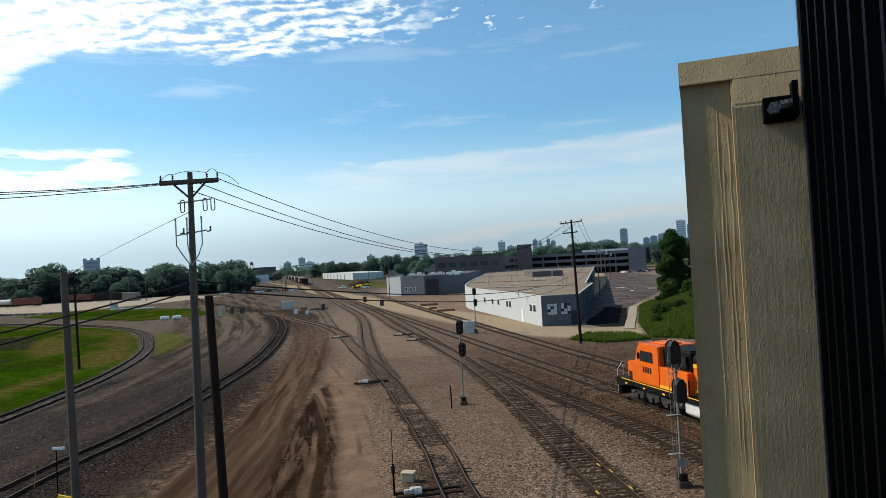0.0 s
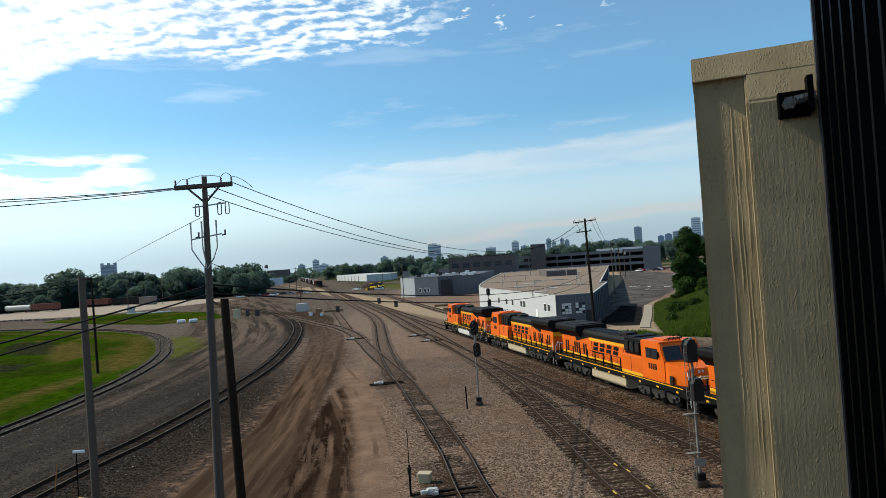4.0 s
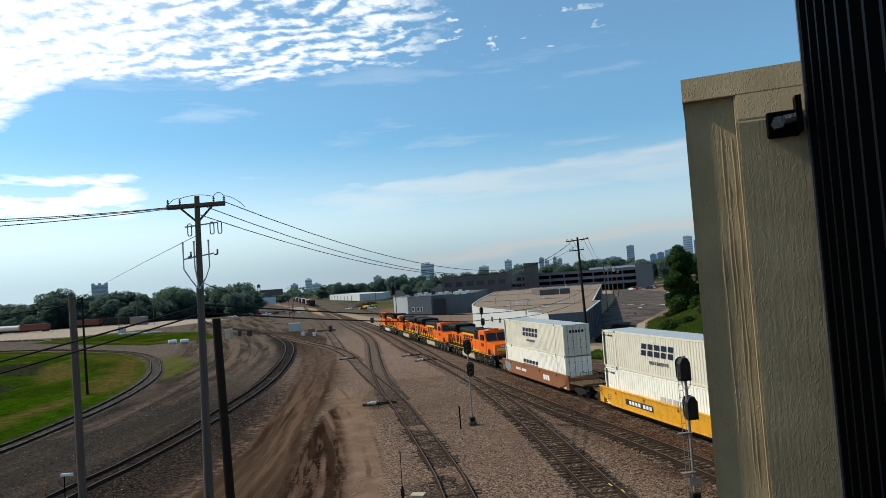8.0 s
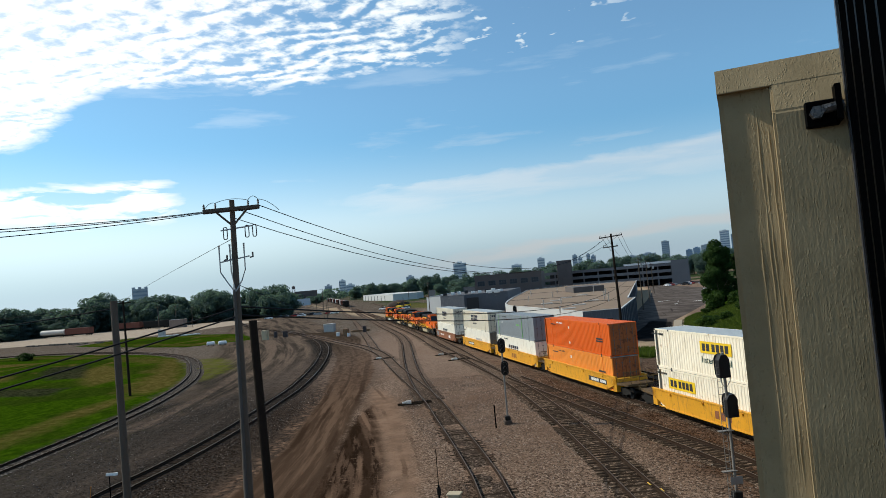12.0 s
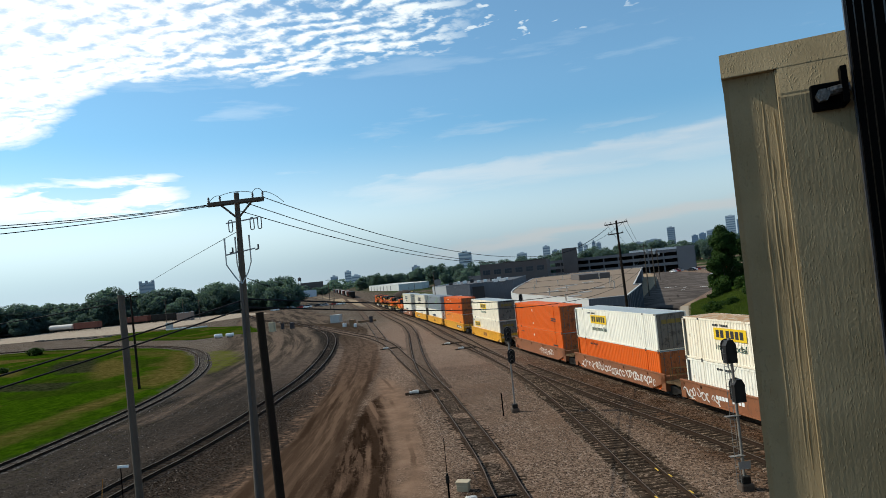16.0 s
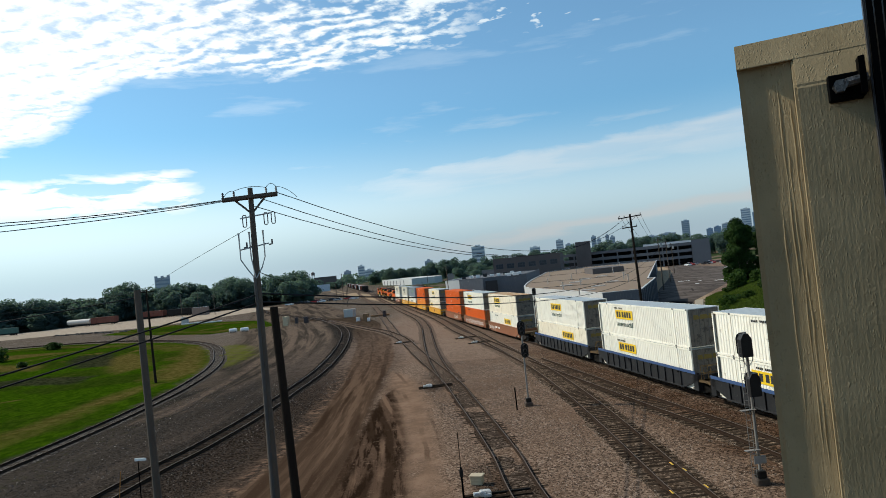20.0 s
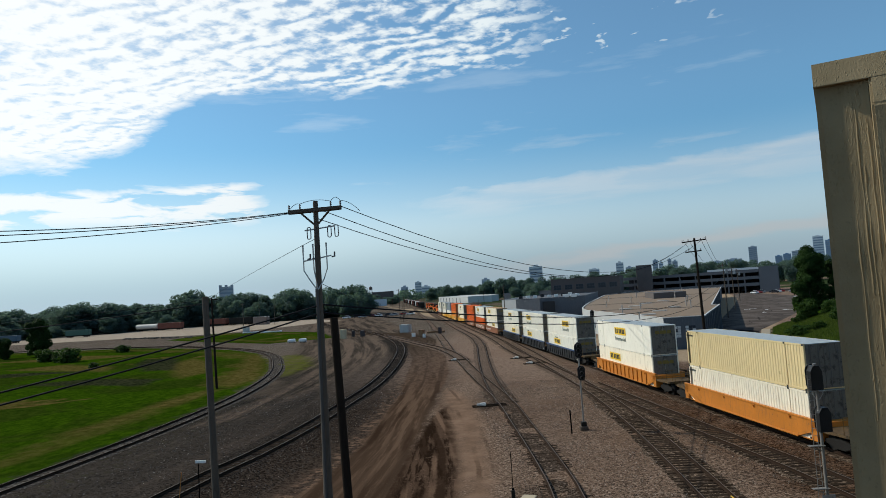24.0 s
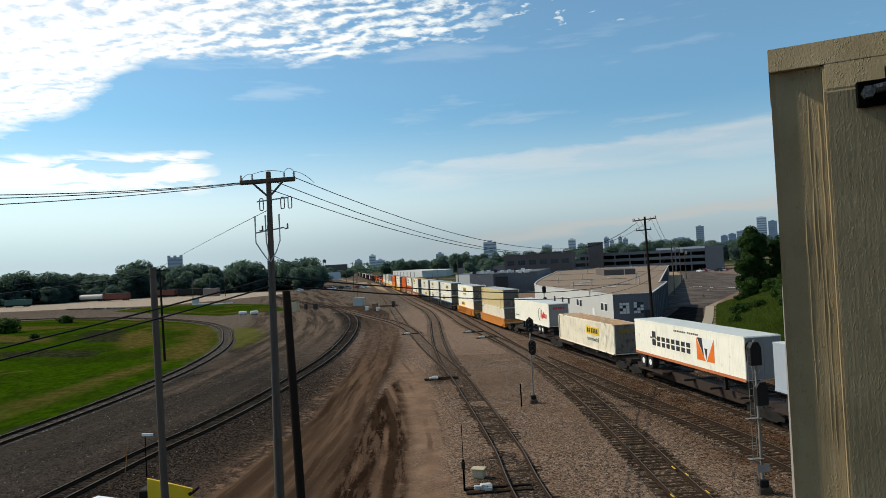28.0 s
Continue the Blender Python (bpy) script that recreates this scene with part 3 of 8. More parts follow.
    lane_ = n.mix(n.step(mid, 0.3, 0.7), (0.140, 0.106, 0.080), (0.212, 0.163, 0.125))
    lane_ = n.mix(n.step(specks, 0.55, 0.70, 0.0, 0.6), lane_, (0.108, 0.078, 0.056))
    for k, off_ in enumerate((0.15, 1.15)):
        lane_ = n.mix(n.math("MULTIPLY", rut("lane_v", "lane_u", off_, 0.17, 20.0 + 4.3 * k, 0.48), 0.75), lane_, (0.060, 0.042, 0.030))
    c = n.mix(dust, c, lane_)
    packed = n.mix(n.step(n.noise(along("road_v", "road_u", 5.0, 0.03), 0.9, 4, 0.55, 0.1), 0.36, 0.62), (0.052, 0.039, 0.029), (0.108, 0.081, 0.060))
    packed = n.mix(n.step(n.noise(along("road_v", "road_u", 0.0, 0.06), 1.3, 6, 0.62, 0.08), 0.46, 0.57, 0.0, 0.7), packed, (0.040, 0.029, 0.021))
    packed = n.mix(n.step(specks, 0.56, 0.72, 0.0, 0.4), packed, (0.125, 0.097, 0.075))
    packed = n.mix(n.step(n.attr("road_u"), 52.0, 78.0, 0.0, 0.6), packed, n.mix(n.step(clods, 0.4, 0.6), (0.040, 0.028, 0.020), (0.085, 0.060, 0.043)))
    for k, (off_, wd) in enumerate(((-1.75, 0.28), (-0.35, 0.16), (0.75, 0.24), (1.75, 0.30), (2.5, 0.2))):
        packed = n.mix(n.math("MULTIPLY", rut("road_v", "road_u", off_, wd, 40.0 + 5.7 * k, 0.42), 0.78), packed, (0.030, 0.021, 0.015))
    c = n.mix(road, c, packed)
    c = n.mix(1.0, c, n.mix(n.step(gp.outputs[0], -30.0, -16.0), (0.80, 0.77, 0.74), (1.08, 0.885, 0.765)), "MULTIPLY")
    c = n.mix(n.math("MULTIPLY", n.math("MULTIPLY", n.step(gp.outputs[1], 60.0, 105.0), n.step(gp.outputs[0], -34.0, -22.0)), n.math("MULTIPLY", n.step(clods, 0.36, 0.58, 0.15, 0.55), n.step(road, 0.2, 0.8, 1.0, 0.4))), c, (0.250, 0.178, 0.138))
    tan = n.mix(n.step(fine, 0.3, 0.7), (0.266, 0.189, 0.119), (0.370, 0.280, 0.191))
    c = n.mix(zone("tan", 1.4, 0.7), c, tan)
    sand = n.mix(n.step(mid, 0.3, 0.7), (0.296, 0.231, 0.172), (0.429, 0.350, 0.271))
    c = n.mix(zone("sand", 2.0, 2.0), c, sand)
    tar = n.mix(n.step(n.noise(vec, 0.18, 4), 0.4, 0.65), (0.082, 0.068, 0.060), (0.140, 0.117, 0.103))
    tar = n.mix(n.step(n.cells(vec, 0.12, "DISTANCE_TO_EDGE").outputs[0], 0.0, 0.02, 0.8, 0.0), tar, (0.033, 0.029, 0.026))
    # a much darker area of the lot beside the warehouse
    tar = n.mix(n.step(n.math("MULTIPLY_ADD", n.math("SUBTRACT", fine, 0.5), 0.4, n.attr("fresh")), -0.2, 0.2), tar, n.mix(n.step(mid, 0.3, 0.7), (0.012, 0.011, 0.011), (0.024, 0.022, 0.021)))
    c = n.mix(n.step(n.attr("lot"), -0.15, 0.15), c, tar)
    left = n.step(gp.outputs[0], -20.0, 5.0, 1.0, 0.0)
    blades = n.noise(n.stretch(vec, 1, 0.6, 1), 1.3, 7, 0.75)
    bands = n.noise(n.stretch(vec, 0.055, 0.075, 0.05), 1.0, 4, 0.55, 0.7)
    green = n.mix(n.step(blades, 0.34, 0.66), (0.013, 0.034, 0.0012), (0.036, 0.069, 0.0030))
    green = n.mix(n.step(bands, 0.42, 0.52, 0.85, 0.0), green, n.mix(n.step(blades, 0.36, 0.64), (0.012, 0.024, 0.002), (0.030, 0.046, 0.005)))
    dry = n.noise(n.stretch(vec, 0.060, 0.045, 0.05), 1.0, 5, 0.55, 1.1)
    straw = n.mix(n.step(n.noise(vec, 0.9, 7, 0.75), 0.36, 0.64), (0.050, 0.041, 0.009), (0.112, 0.084, 0.025))
    heath = n.step(n.math("MULTIPLY_ADD", ragged, 1.1, n.attr("straw")), -1.8, 1.8)
    green = n.mix(n.math("MULTIPLY", n.math("MAXIMUM", heath, n.step(dry, 0.58, 0.63)), n.math("MULTIPLY", n.step(clods, 0.30, 0.50, 0.55, 0.95), left)), green, straw)
    border = n.math("MULTIPLY", n.step(n.attr("grass"), 3.0, 4.6), n.step(n.math("MULTIPLY_ADD", n.math("SUBTRACT", mid, 0.5), 5.0, n.attr("grass")), 6.5, 9.0, 1.0, 0.0))
    green = n.mix(n.math("MULTIPLY", border, n.math("MULTIPLY", left, n.step(dry, 0.40, 0.48, 0.05, 0.5))), green, straw)
    ditch = n.step(n.math("MULTIPLY_ADD", ragged, 0.9, n.attr("ditch")), -1.2, 1.2)
    green = n.mix(n.math("MULTIPLY", ditch, 0.9), green, n.mix(n.step(blades, 0.4, 0.6), (0.010, 0.012, 0.006), (0.036, 0.036, 0.018)))
    c = n.mix(zone("grass", 0.9, 1.2), c, green)
    c = n.mix(n.math("MULTIPLY", zone("weeds", 1.6, 1.0), n.step(mid, 0.35, 0.6, 0.35, 0.9)), c, (0.085, 0.090, 0.014))
    # far off the town is trees and roofs
    away = n.math("ABSOLUTE", n.math("SUBTRACT", n.math("MULTIPLY_ADD", gp.outputs[1], 0.257, gp.outputs[0]), 2.0))
    far = n.math("MULTIPLY", n.step(gp.outputs[1], 380.0, 460.0), n.step(away, 40.0, 70.0))
    c = n.mix(n.math("MULTIPLY", far, n.step(n.noise(vec, 0.012, 3), 0.42, 0.5)), c, (0.035, 0.05, 0.02))
    rise = n.math("ADD", n.math("MULTIPLY", fine, 0.5), n.math("ADD", n.math("MULTIPLY", stones.outputs[0], 0.35), n.math("MULTIPLY", grit, 0.25)))
    n.surface(c, 0.95, 0.0, n.bump(rise, 0.6, 0.06), 0.0)
    me.materials.append(m)
    return tagged(new("ground", me), "gravel yard with a rutted dirt road and rough grass", "ground", kind="structure")


build_ground()

# ---- railway tracks ----
RAIL = [(-0.075, -0.17), (0.075, -0.17), (0.075, -0.15), (0.012, -0.13), (0.012, -0.04), (0.036, -0.03), (0.036, -0.004), (0.026, 0), (-0.026, 0), (-0.036, -0.004), (-0.036, -0.03), (-0.012, -0.04), (-0.012, -0.13), (-0.075, -0.15)]
rust = mat("rail_rust", (0.034, 0.021, 0.014), 0.85, 0.0, 0.3, 2.0, 0.2, 40, coord="World", spec=0.05)
steel = mat("worn_steel", (0.118, 0.082, 0.058), 0.6, 0.2, 0.12, 4.0, 0.05, 60, coord="World", spec=0.2)
dull = mat("dull_steel", (0.125, 0.092, 0.070), 0.55, 0.5, 0.2, 4.0, 0.05, 60, coord="World", spec=0.3)
tie_wood = mat("tie_wood", (0.030, 0.022, 0.016), 0.95, 0.0, 0.5, 2.0, 0.5, 25, (0.050, 0.035, 0.025), 0.50, vary=0.5, coord="World", spec=0.0)


def ballast_mat(name, lo, hi, brown, dusty=0.0):
    m = bpy.data.materials.new(name)
    m.use_nodes = True
    n = Nodes(m.node_tree)
    vec = n.add("ShaderNodeNewGeometry").outputs["Position"]
    st = n.cells(vec, 9.0)
    one = n.add("ShaderNodeSeparateColor")
    n.put(one.inputs[0], st.outputs["Color"])
    c = n.mix(n.step(one.outputs[0], 0.1, 1.0), lo, hi)
    c = n.mix(n.step(n.noise(vec, 0.35, 5, 0.6), 0.42, 0.62, 0.0, 0.7), c, brown)
    c = n.mix(n.step(one.outputs[0], 0.82, 0.98, 0.0, 0.7), c, [v * 1.9 for v in hi])
    c = n.mix(n.step(n.noise(vec, 5.0, 4, 0.7), 0.55, 0.7, 0.0, 0.5), c, lo)
    # beyond the points the stone is smothered in pale dust
    gy = n.add("ShaderNodeSeparateXYZ")
    n.put(gy.inputs[0], vec)
    c = n.mix(n.math("MULTIPLY", n.step(gy.outputs[1], 62.0, 92.0), n.step(n.noise(vec, 1.7, 5, 0.7), 0.36, 0.56, dusty * 0.45, dusty)), c, n.mix(n.step(one.outputs[0], 0.1, 1.0), (0.105, 0.074, 0.056), (0.215, 0.155, 0.120)))
    # rust and grease on the stone along each rail, darkened to paint in the rail's shadow
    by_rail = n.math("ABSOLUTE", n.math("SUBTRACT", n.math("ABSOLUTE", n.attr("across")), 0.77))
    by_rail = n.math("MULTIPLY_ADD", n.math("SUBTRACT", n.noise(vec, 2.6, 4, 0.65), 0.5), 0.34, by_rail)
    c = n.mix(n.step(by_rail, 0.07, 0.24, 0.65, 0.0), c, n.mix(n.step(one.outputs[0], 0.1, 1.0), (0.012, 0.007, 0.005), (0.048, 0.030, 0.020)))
    n.surface(c, 0.95, 0.0, n.bump(n.math("ADD", st.outputs[0], n.noise(vec, 3.0, 4)), 0.7, 0.06), 0.0)
    return m


stone_brown = ballast_mat("brown_ballast", (0.022, 0.015, 0.010), (0.160, 0.115, 0.082), (0.068, 0.047, 0.033), 0.7)
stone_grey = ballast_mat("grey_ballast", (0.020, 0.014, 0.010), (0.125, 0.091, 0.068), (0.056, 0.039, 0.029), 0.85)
stone_ash = ballast_mat("ash_ballast", (0.022, 0.019, 0.017), (0.120, 0.104, 0.090), (0.060, 0.050, 0.042))
stone_dark = ballast_mat("dark_ballast", (0.008, 0.007, 0.006), (0.054, 0.045, 0.039), (0.017, 0.014, 0.012))


TRACKS = []


def railway(name, pts, label, head=None, bed=None, ties=(20, 75), step=0.52, flank=0.30, sink=0.0, half=1.32):
    """Two rails on cross ties in a bed of stone."""
    line = smoothline(pts, step)
    TRACKS.append(line)
    track = thing(name, label, "railway track", kind="structure")
    lift = -0.182 - 0.004 * (len(TRACKS) % 4)
    prof = [(-half - flank, GZ - 0.02), (-half, lift), (half, lift), (half + flank, GZ - 0.02)]
    bedmesh = sweep("ballast", smoothline(pts, 1.5), prof)
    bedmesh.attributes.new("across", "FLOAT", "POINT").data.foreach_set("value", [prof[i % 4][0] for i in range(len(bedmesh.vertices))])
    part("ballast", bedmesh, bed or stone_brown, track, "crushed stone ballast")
    sub = smoothline(pts, 1.04)
    for side in (-0.7525, 0.7525):
        me = sweep("rail", sub, [(u + side, v) for u, v in RAIL])
        me.materials.append(rust), me.materials.append(head or steel)
        k = len(RAIL)
        top = [1 if (i % k) == 7 else 0 for i in range((len(sub) - 1) * k)] + [0, 0]
        me.polygons.foreach_set("material_index", top)
        ob = new("rail", me)
        ob.parent = track
    t, _ = normals2d(line)
    rng = random.Random(len(pts) * 7 + int(pts[0][0]))
    one = bmesh.new()
    bm_box(one, -1.3, 1.3, -0.115, 0.115, -0.33, -0.168)
    one = finish(one, "cross_tie")
    one.materials.append(tie_wood)
    verts, faces = [], []
    for p, d in zip(line, t):
        a = math.atan2(d[1], d[0]) - math.pi / 2 + rng.uniform(-0.02, 0.02)
        m = Matrix.Translation((p[0] + rng.uniform(-0.04, 0.04), p[1], rng.uniform(-0.026, 0.004) - sink - (0.018 if p[1] > 58 else 0.0) - (0.016 if p[1] > 72 else 0.0))) @ Matrix.Rotation(a, 4, "Z")
        if ties[0] < p[1] < ties[1]:
            ob = new("cross_tie", one)
            ob.parent, ob.matrix_basis = track, m
        elif p[1] < 330:
            b = len(verts)
            verts += [tuple(m @ v.co) for v in one.vertices]
            faces += [tuple(b + i for i in q.vertices) for q in one.polygons]
    if verts:
        tagged(part("cross_ties", raw_mesh("cross_ties", verts, faces), tie_wood, track), kind="stuff")
    return track


GDIR = (math.sin(radians(-14.4)), math.cos(radians(-14.4)))
GSTART = (13.7, 53.5)


def on_g(s, off=0.0):
    return (GSTART[0] + GDIR[0] * s + GDIR[1] * off, GSTART[1] + GDIR[1] * s - GDIR[0] * off)


railway("track_1", [(-36.9, 15), (-36.5, 41), (-36.6, 55), (-37.3, 66), (-38.6, 77), (-41.5, 91), (-45.5, 104), (-50.5, 116), (-57, 130), (-65, 143), (-76, 156), (-92, 170), (-118, 187), (-160, 200), (-230, 212)],
        "dull curved siding along the grass", dull, stone_ash, (0, 0), 0.6, 0.12, 0.01)
railway("track_2", [(-24.3, 12), (-23.4, 38), (-22.5, 47), (-22.1, 57), (-22.4, 68), (-22.9, 80), (-24.4, 94), (-27.2, 112), (-31, 131), (-35.8, 149), (-42, 167), (-50, 187), (-60, 207), (-72, 228), (-90, 262), (-120, 330)],
        "curved track on a dark stone bed", dull, stone_dark, (20, 60))
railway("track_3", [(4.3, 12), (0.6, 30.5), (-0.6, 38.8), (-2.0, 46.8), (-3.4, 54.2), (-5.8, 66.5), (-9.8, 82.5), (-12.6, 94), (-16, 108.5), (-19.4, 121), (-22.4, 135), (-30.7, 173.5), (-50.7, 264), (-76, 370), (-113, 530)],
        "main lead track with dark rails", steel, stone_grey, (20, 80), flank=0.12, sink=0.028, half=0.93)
railway("track_4", [(-14.6, 103), (-16.4, 110), (-18.9, 118.6), (-23.4, 131), (-27.7, 140), (-33.5, 152.5), (-40.4, 167.3), (-48, 184)], "lead that links two tracks", dull, stone_grey, (0, 0), sink=0.004)
railway("track_5", [(-5.6, 65), (-7.6, 75.8), (-9.4, 87), (-11.2, 100), (-13.4, 117.5), (-15.4, 133), (-18.8, 153), (-23.4, 173), (-30, 200), (-42, 252), (-58, 320), (-85, 440)],
        "turnout that bends away from the lead track", steel, stone_grey, (60, 90), sink=0.010)
railway("track_6", [(9.9, 10), (7.55, 30), (6.6, 40.5), (5.6, 51), (4.4, 60.8), (3.1, 69.5), (1.2, 79.5), (-2.0, 93.5), (-5, 105.6), (-8.4, 119.8), (-13, 143.5), (-18, 166), (-25, 195), (-38, 250), (-62, 350), (-96, 490)],
        "yard track of timber ties with yellow marks on the rails", steel, stone_brown, (20, 80))
railway("track_7", [(17.5, 18), (13.5, 36.2), (12.1, 42), (10.0, 49.3), (8.1, 56.4), (6.1, 63.8), (4.6, 69.5), (2.9, 76)], "siding that joins the yard track", dull, stone_brown, (20, 76))
railway("track_8", [on_g(s) for s in (-70, -20, 0, 60, 120, 200, 300, 420, 560)], "straight main track of the freight train", steel, stone_brown, (40, 80))
railway("track_10", [(2.6, 73), (1.1, 80.8), (-1.4, 93.5), (-4.2, 109), (-8.0, 128), (-12.4, 149.2), (-18.6, 178), (-22.6, 194.5)], "crossover between the yard track and the main track", steel, stone_brown, (0, 0))
railway("track_9", [(28.8, 12), (17.1, 65.5), (14.9, 74.5), (10.2, 95.3), (5.4, 117.5), (-0.3, 143.2), (-13.8, 203.2), (-26.2, 260.9), (-50, 372), (-85, 530)], "rusty track beside the warehouse", dull, stone_brown, (60, 90))

paint_yellow = mat("rail_paint_yellow", (0.62, 0.40, 0.05), 0.7, 0.0, 0.2, 8.0, 0.1)
for x, y in ((7.98, 33.8), (8.25, 31.3), (7.62, 34.9), (6.62, 30.9)):
    o = boxpart("paint_mark", (-0.035, 0.035, -0.22, 0.22, -0.02, 0.004), paint_yellow)
    o.matrix_basis = pose(x, y, 0, 0, 0, 7)
    tagged(o, "yellow paint mark on the rail", "paint mark", kind="structure")


def scatter(name, label, count, box, seed, size, lo, hi, keep):
    """Loose stones as small three-sided pyramids, lying on the ground or on the track beds."""
    r = np.random.default_rng(seed)
    x, y = r.uniform(box[0], box[1], count), r.uniform(box[2], box[3], count)
    ok = keep(x, y)
    x, y = x[ok], y[ok]
    gap = np.full(x.shape, 9.0)
    for line in TRACKS:
        near = line[(line[:, 1] > box[2] - 4) & (line[:, 1] < box[3] + 4)][::2]
        for p in near:
            gap = np.minimum(gap, np.abs(x - p[0]) + np.where(np.abs(y - p[1]) < 0.6, 0.0, 9.0))
    x, y, gap = x[gap > 1.25], y[gap > 1.25], gap[gap > 1.25]
    z = np.where(gap < 1.36, -0.19, GZ - 0.004)
    n = len(x)
    s = size * (0.5 + r.random(n) ** 2 * 1.3)
    a = r.uniform(0, 6.28, n)
    ring = [np.stack([x + s * np.cos(a + k * 2.094) * r.uniform(0.7, 1.2, n), y + s * np.sin(a + k * 2.094) * r.uniform(0.7, 1.2, n), z], 1) for k in range(3)]
    top = np.stack([x + s * r.uniform(-0.35, 0.35, n), y + s * r.uniform(-0.35, 0.35, n), z + s * r.uniform(0.5, 1.0, n)], 1)
    verts = np.stack([*ring, top], 1).reshape(-1, 3)
    b = np.arange(n)[:, None] * 4
    faces = np.concatenate([b + np.array([0, 1, 3]), b + np.array([1, 2, 3]), b + np.array([2, 0, 3])])
    me = raw_mesh(name, verts.tolist(), faces.tolist())
    m = bpy.data.materials.new(name + "_stone")
    m.use_nodes = True
    nd = Nodes(m.node_tree)
    rnd = nd.add("ShaderNodeNewGeometry").outputs["Random Per Island"]
    c = nd.mix(nd.step(rnd, 0.0, 1.0), lo, hi)
    c = nd.mix(nd.step(rnd, 0.88, 0.99), c, (0.38, 0.32, 0.265))
    nd.surface(c, 0.95, 0.0, None, 0.05)
    me.materials.append(m)
    return tagged(new(name, me), label, "gravel", kind="stuff")


def gravel_side(x, y):
    v, _ = line_coords(x, y, ROAD_2)
    return (v > 2.2) & (inside_dist(x, y, DARK_YARD) + 1.8 * np.sin(x * 7.3 + y * 3.1) < 0)


def oily_side(x, y):
    return inside_dist(x, y, DARK_YARD) + 1.8 * np.sin(x * 5.3 + y * 8.7) > 0


def ash_side(x, y):
    return (x > -0.06 * y - 34) & (x < -17.5)


scatter("loose_gravel", "loose mixed grey and brown crushed stone between the tracks", 150000, (-9, 31, 27, 80), 12, 0.034, (0.044, 0.032, 0.024), (0.200, 0.150, 0.114), gravel_side)
scatter("oily_gravel", "loose dark oily crushed stone beside the main track", 70000, (2, 36, 27, 84), 14, 0.034, (0.016, 0.011, 0.008), (0.115, 0.080, 0.056), oily_side)
scatter("loose_cinders", "loose dark cinders and pale chips beside the curved track", 26000, (-37, -16, 27, 78), 13, 0.036, (0.016, 0.014, 0.013), (0.105, 0.095, 0.085), ash_side)


# ---- the bridge: post, fence and deck ----
def stucco_mat():
    m = bpy.data.materials.new("tan_stucco")
    m.use_nodes = True
    n = Nodes(m.node_tree)
    vec = n.add("ShaderNodeTexCoord").outputs["Object"]
    broad, fine = n.noise(vec, 5.0, 4), n.noise(vec, 70.0, 4)
    combed = n.noise(n.stretch(vec, 1, 1, 0.07), 105.0, 3, 0.5, 0.15)
    beads = n.cells(n.stretch(vec, 1, 1, 0.36), 200.0)
    runs = n.step(n.noise(n.stretch(vec, 1, 1, 0.22), 42.0, 3, 0.5), 0.44, 0.62)
    c = n.mix(n.step(broad, 0.3, 0.7), (0.245, 0.187, 0.105), (0.322, 0.248, 0.144))
    c = n.mix(n.step(fine, 0.6, 0.75, 0.0, 0.35), c, (0.15, 0.12, 0.075))
    grains = n.math("MULTIPLY", n.step(beads.outputs[0], 0.05, 0.45, 1.0, 0.0), n.math("MULTIPLY_ADD", runs, 0.8, 0.2))
    hgt = n.math("ADD", n.math("MULTIPLY", combed, 0.42), n.math("ADD", n.math("MULTIPLY", grains, 0.46), n.math("MULTIPLY", fine, 0.45)))
    n.surface(c, 0.85, 0.0, n.bump(hgt, 0.75, 0.0040), 0.15)
    return m


BRIDGE = pose(0.818, 1.825, 0, 0, 0, -21)  # local: x along the post's face to the right, y along the bridge away from the camera
tan_paint = stucco_mat()
black = mat("black_paint", (0.0012, 0.0012, 0.0013), 0.55, 0.0, 0.2, 4.0, 0.05, spec=0.03)
post = thing("bridge_post", "tan stucco bridge post with a chamfered top", "bridge post", at=BRIDGE)


def stepped_slab(bm, x0, x1, y0, y1, z0, z1, chamfer, drop):
    """An upright block whose near top edge is cut off at a slant."""
    bm_prism(bm, [(y0, z0), (y1, z0), (y1, z1), (y0 + chamfer, z1), (y0, z1 - drop)], "x", x0, x1)


bm = bmesh.new()
stepped_slab(bm, 0.0, 0.62, 0.0, 0.55, 9.15, 11.34, 0.05, 0.11)
bmesh.ops.bevel(bm, geom=bm.edges[:], offset=0.006, segments=2, affect="EDGES")
part("shaft", bm, tan_paint, post)
PANEL = [(-0.131, 0.0545), (-0.118, 0.0590), (-0.085, 0.0600), (-0.060, 0.0598), (-0.038, 0.0582), (-0.018, 0.0552), (-0.001, 0.0525)]  # the hollowed front
bm = bmesh.new()
bm_prism(bm, PANEL + [(-0.001, 0.55), (-0.131, 0.55)], "z", 9.15, 11.312)
panel = part("side_panel", bm, tan_paint, post)
rng = random.Random(5)
for k in range(7):  # trowel ridges left in the plaster
    x, z0 = rng.uniform(-0.085, -0.010), rng.uniform(10.1, 10.9)
    z1 = min(11.27, z0 + rng.uniform(0.3, 0.7))
    bm = bmesh.new()
    bm_path(bm, [(x + 0.0012 * math.sin(2.0 * i + k), float(np.interp(x, [p[0] for p in PANEL], [p[1] for p in PANEL])) + 0.0010, z0 + (z1 - z0) * i / 8) for i in range(9)], [0.0010] + [rng.uniform(0.0016, 0.0030) for _ in range(7)] + [0.0010], 10)
    part("plaster_ridge", bm, tan_paint, panel)
bm = bmesh.new()
stepped_slab(bm, -0.133, 0.621, 0.0362, 0.551, 11.312, 11.386, 0.0336, 0.0738)
bmesh.ops.bevel(bm, geom=bm.edges[:], offset=0.0012, segments=2, affect="EDGES")
part("cap", bm, tan_paint, post)
fence = thing("bridge_fence", "black steel picket fence on the bridge", "fence", at=BRIDGE)
FX = 0.172
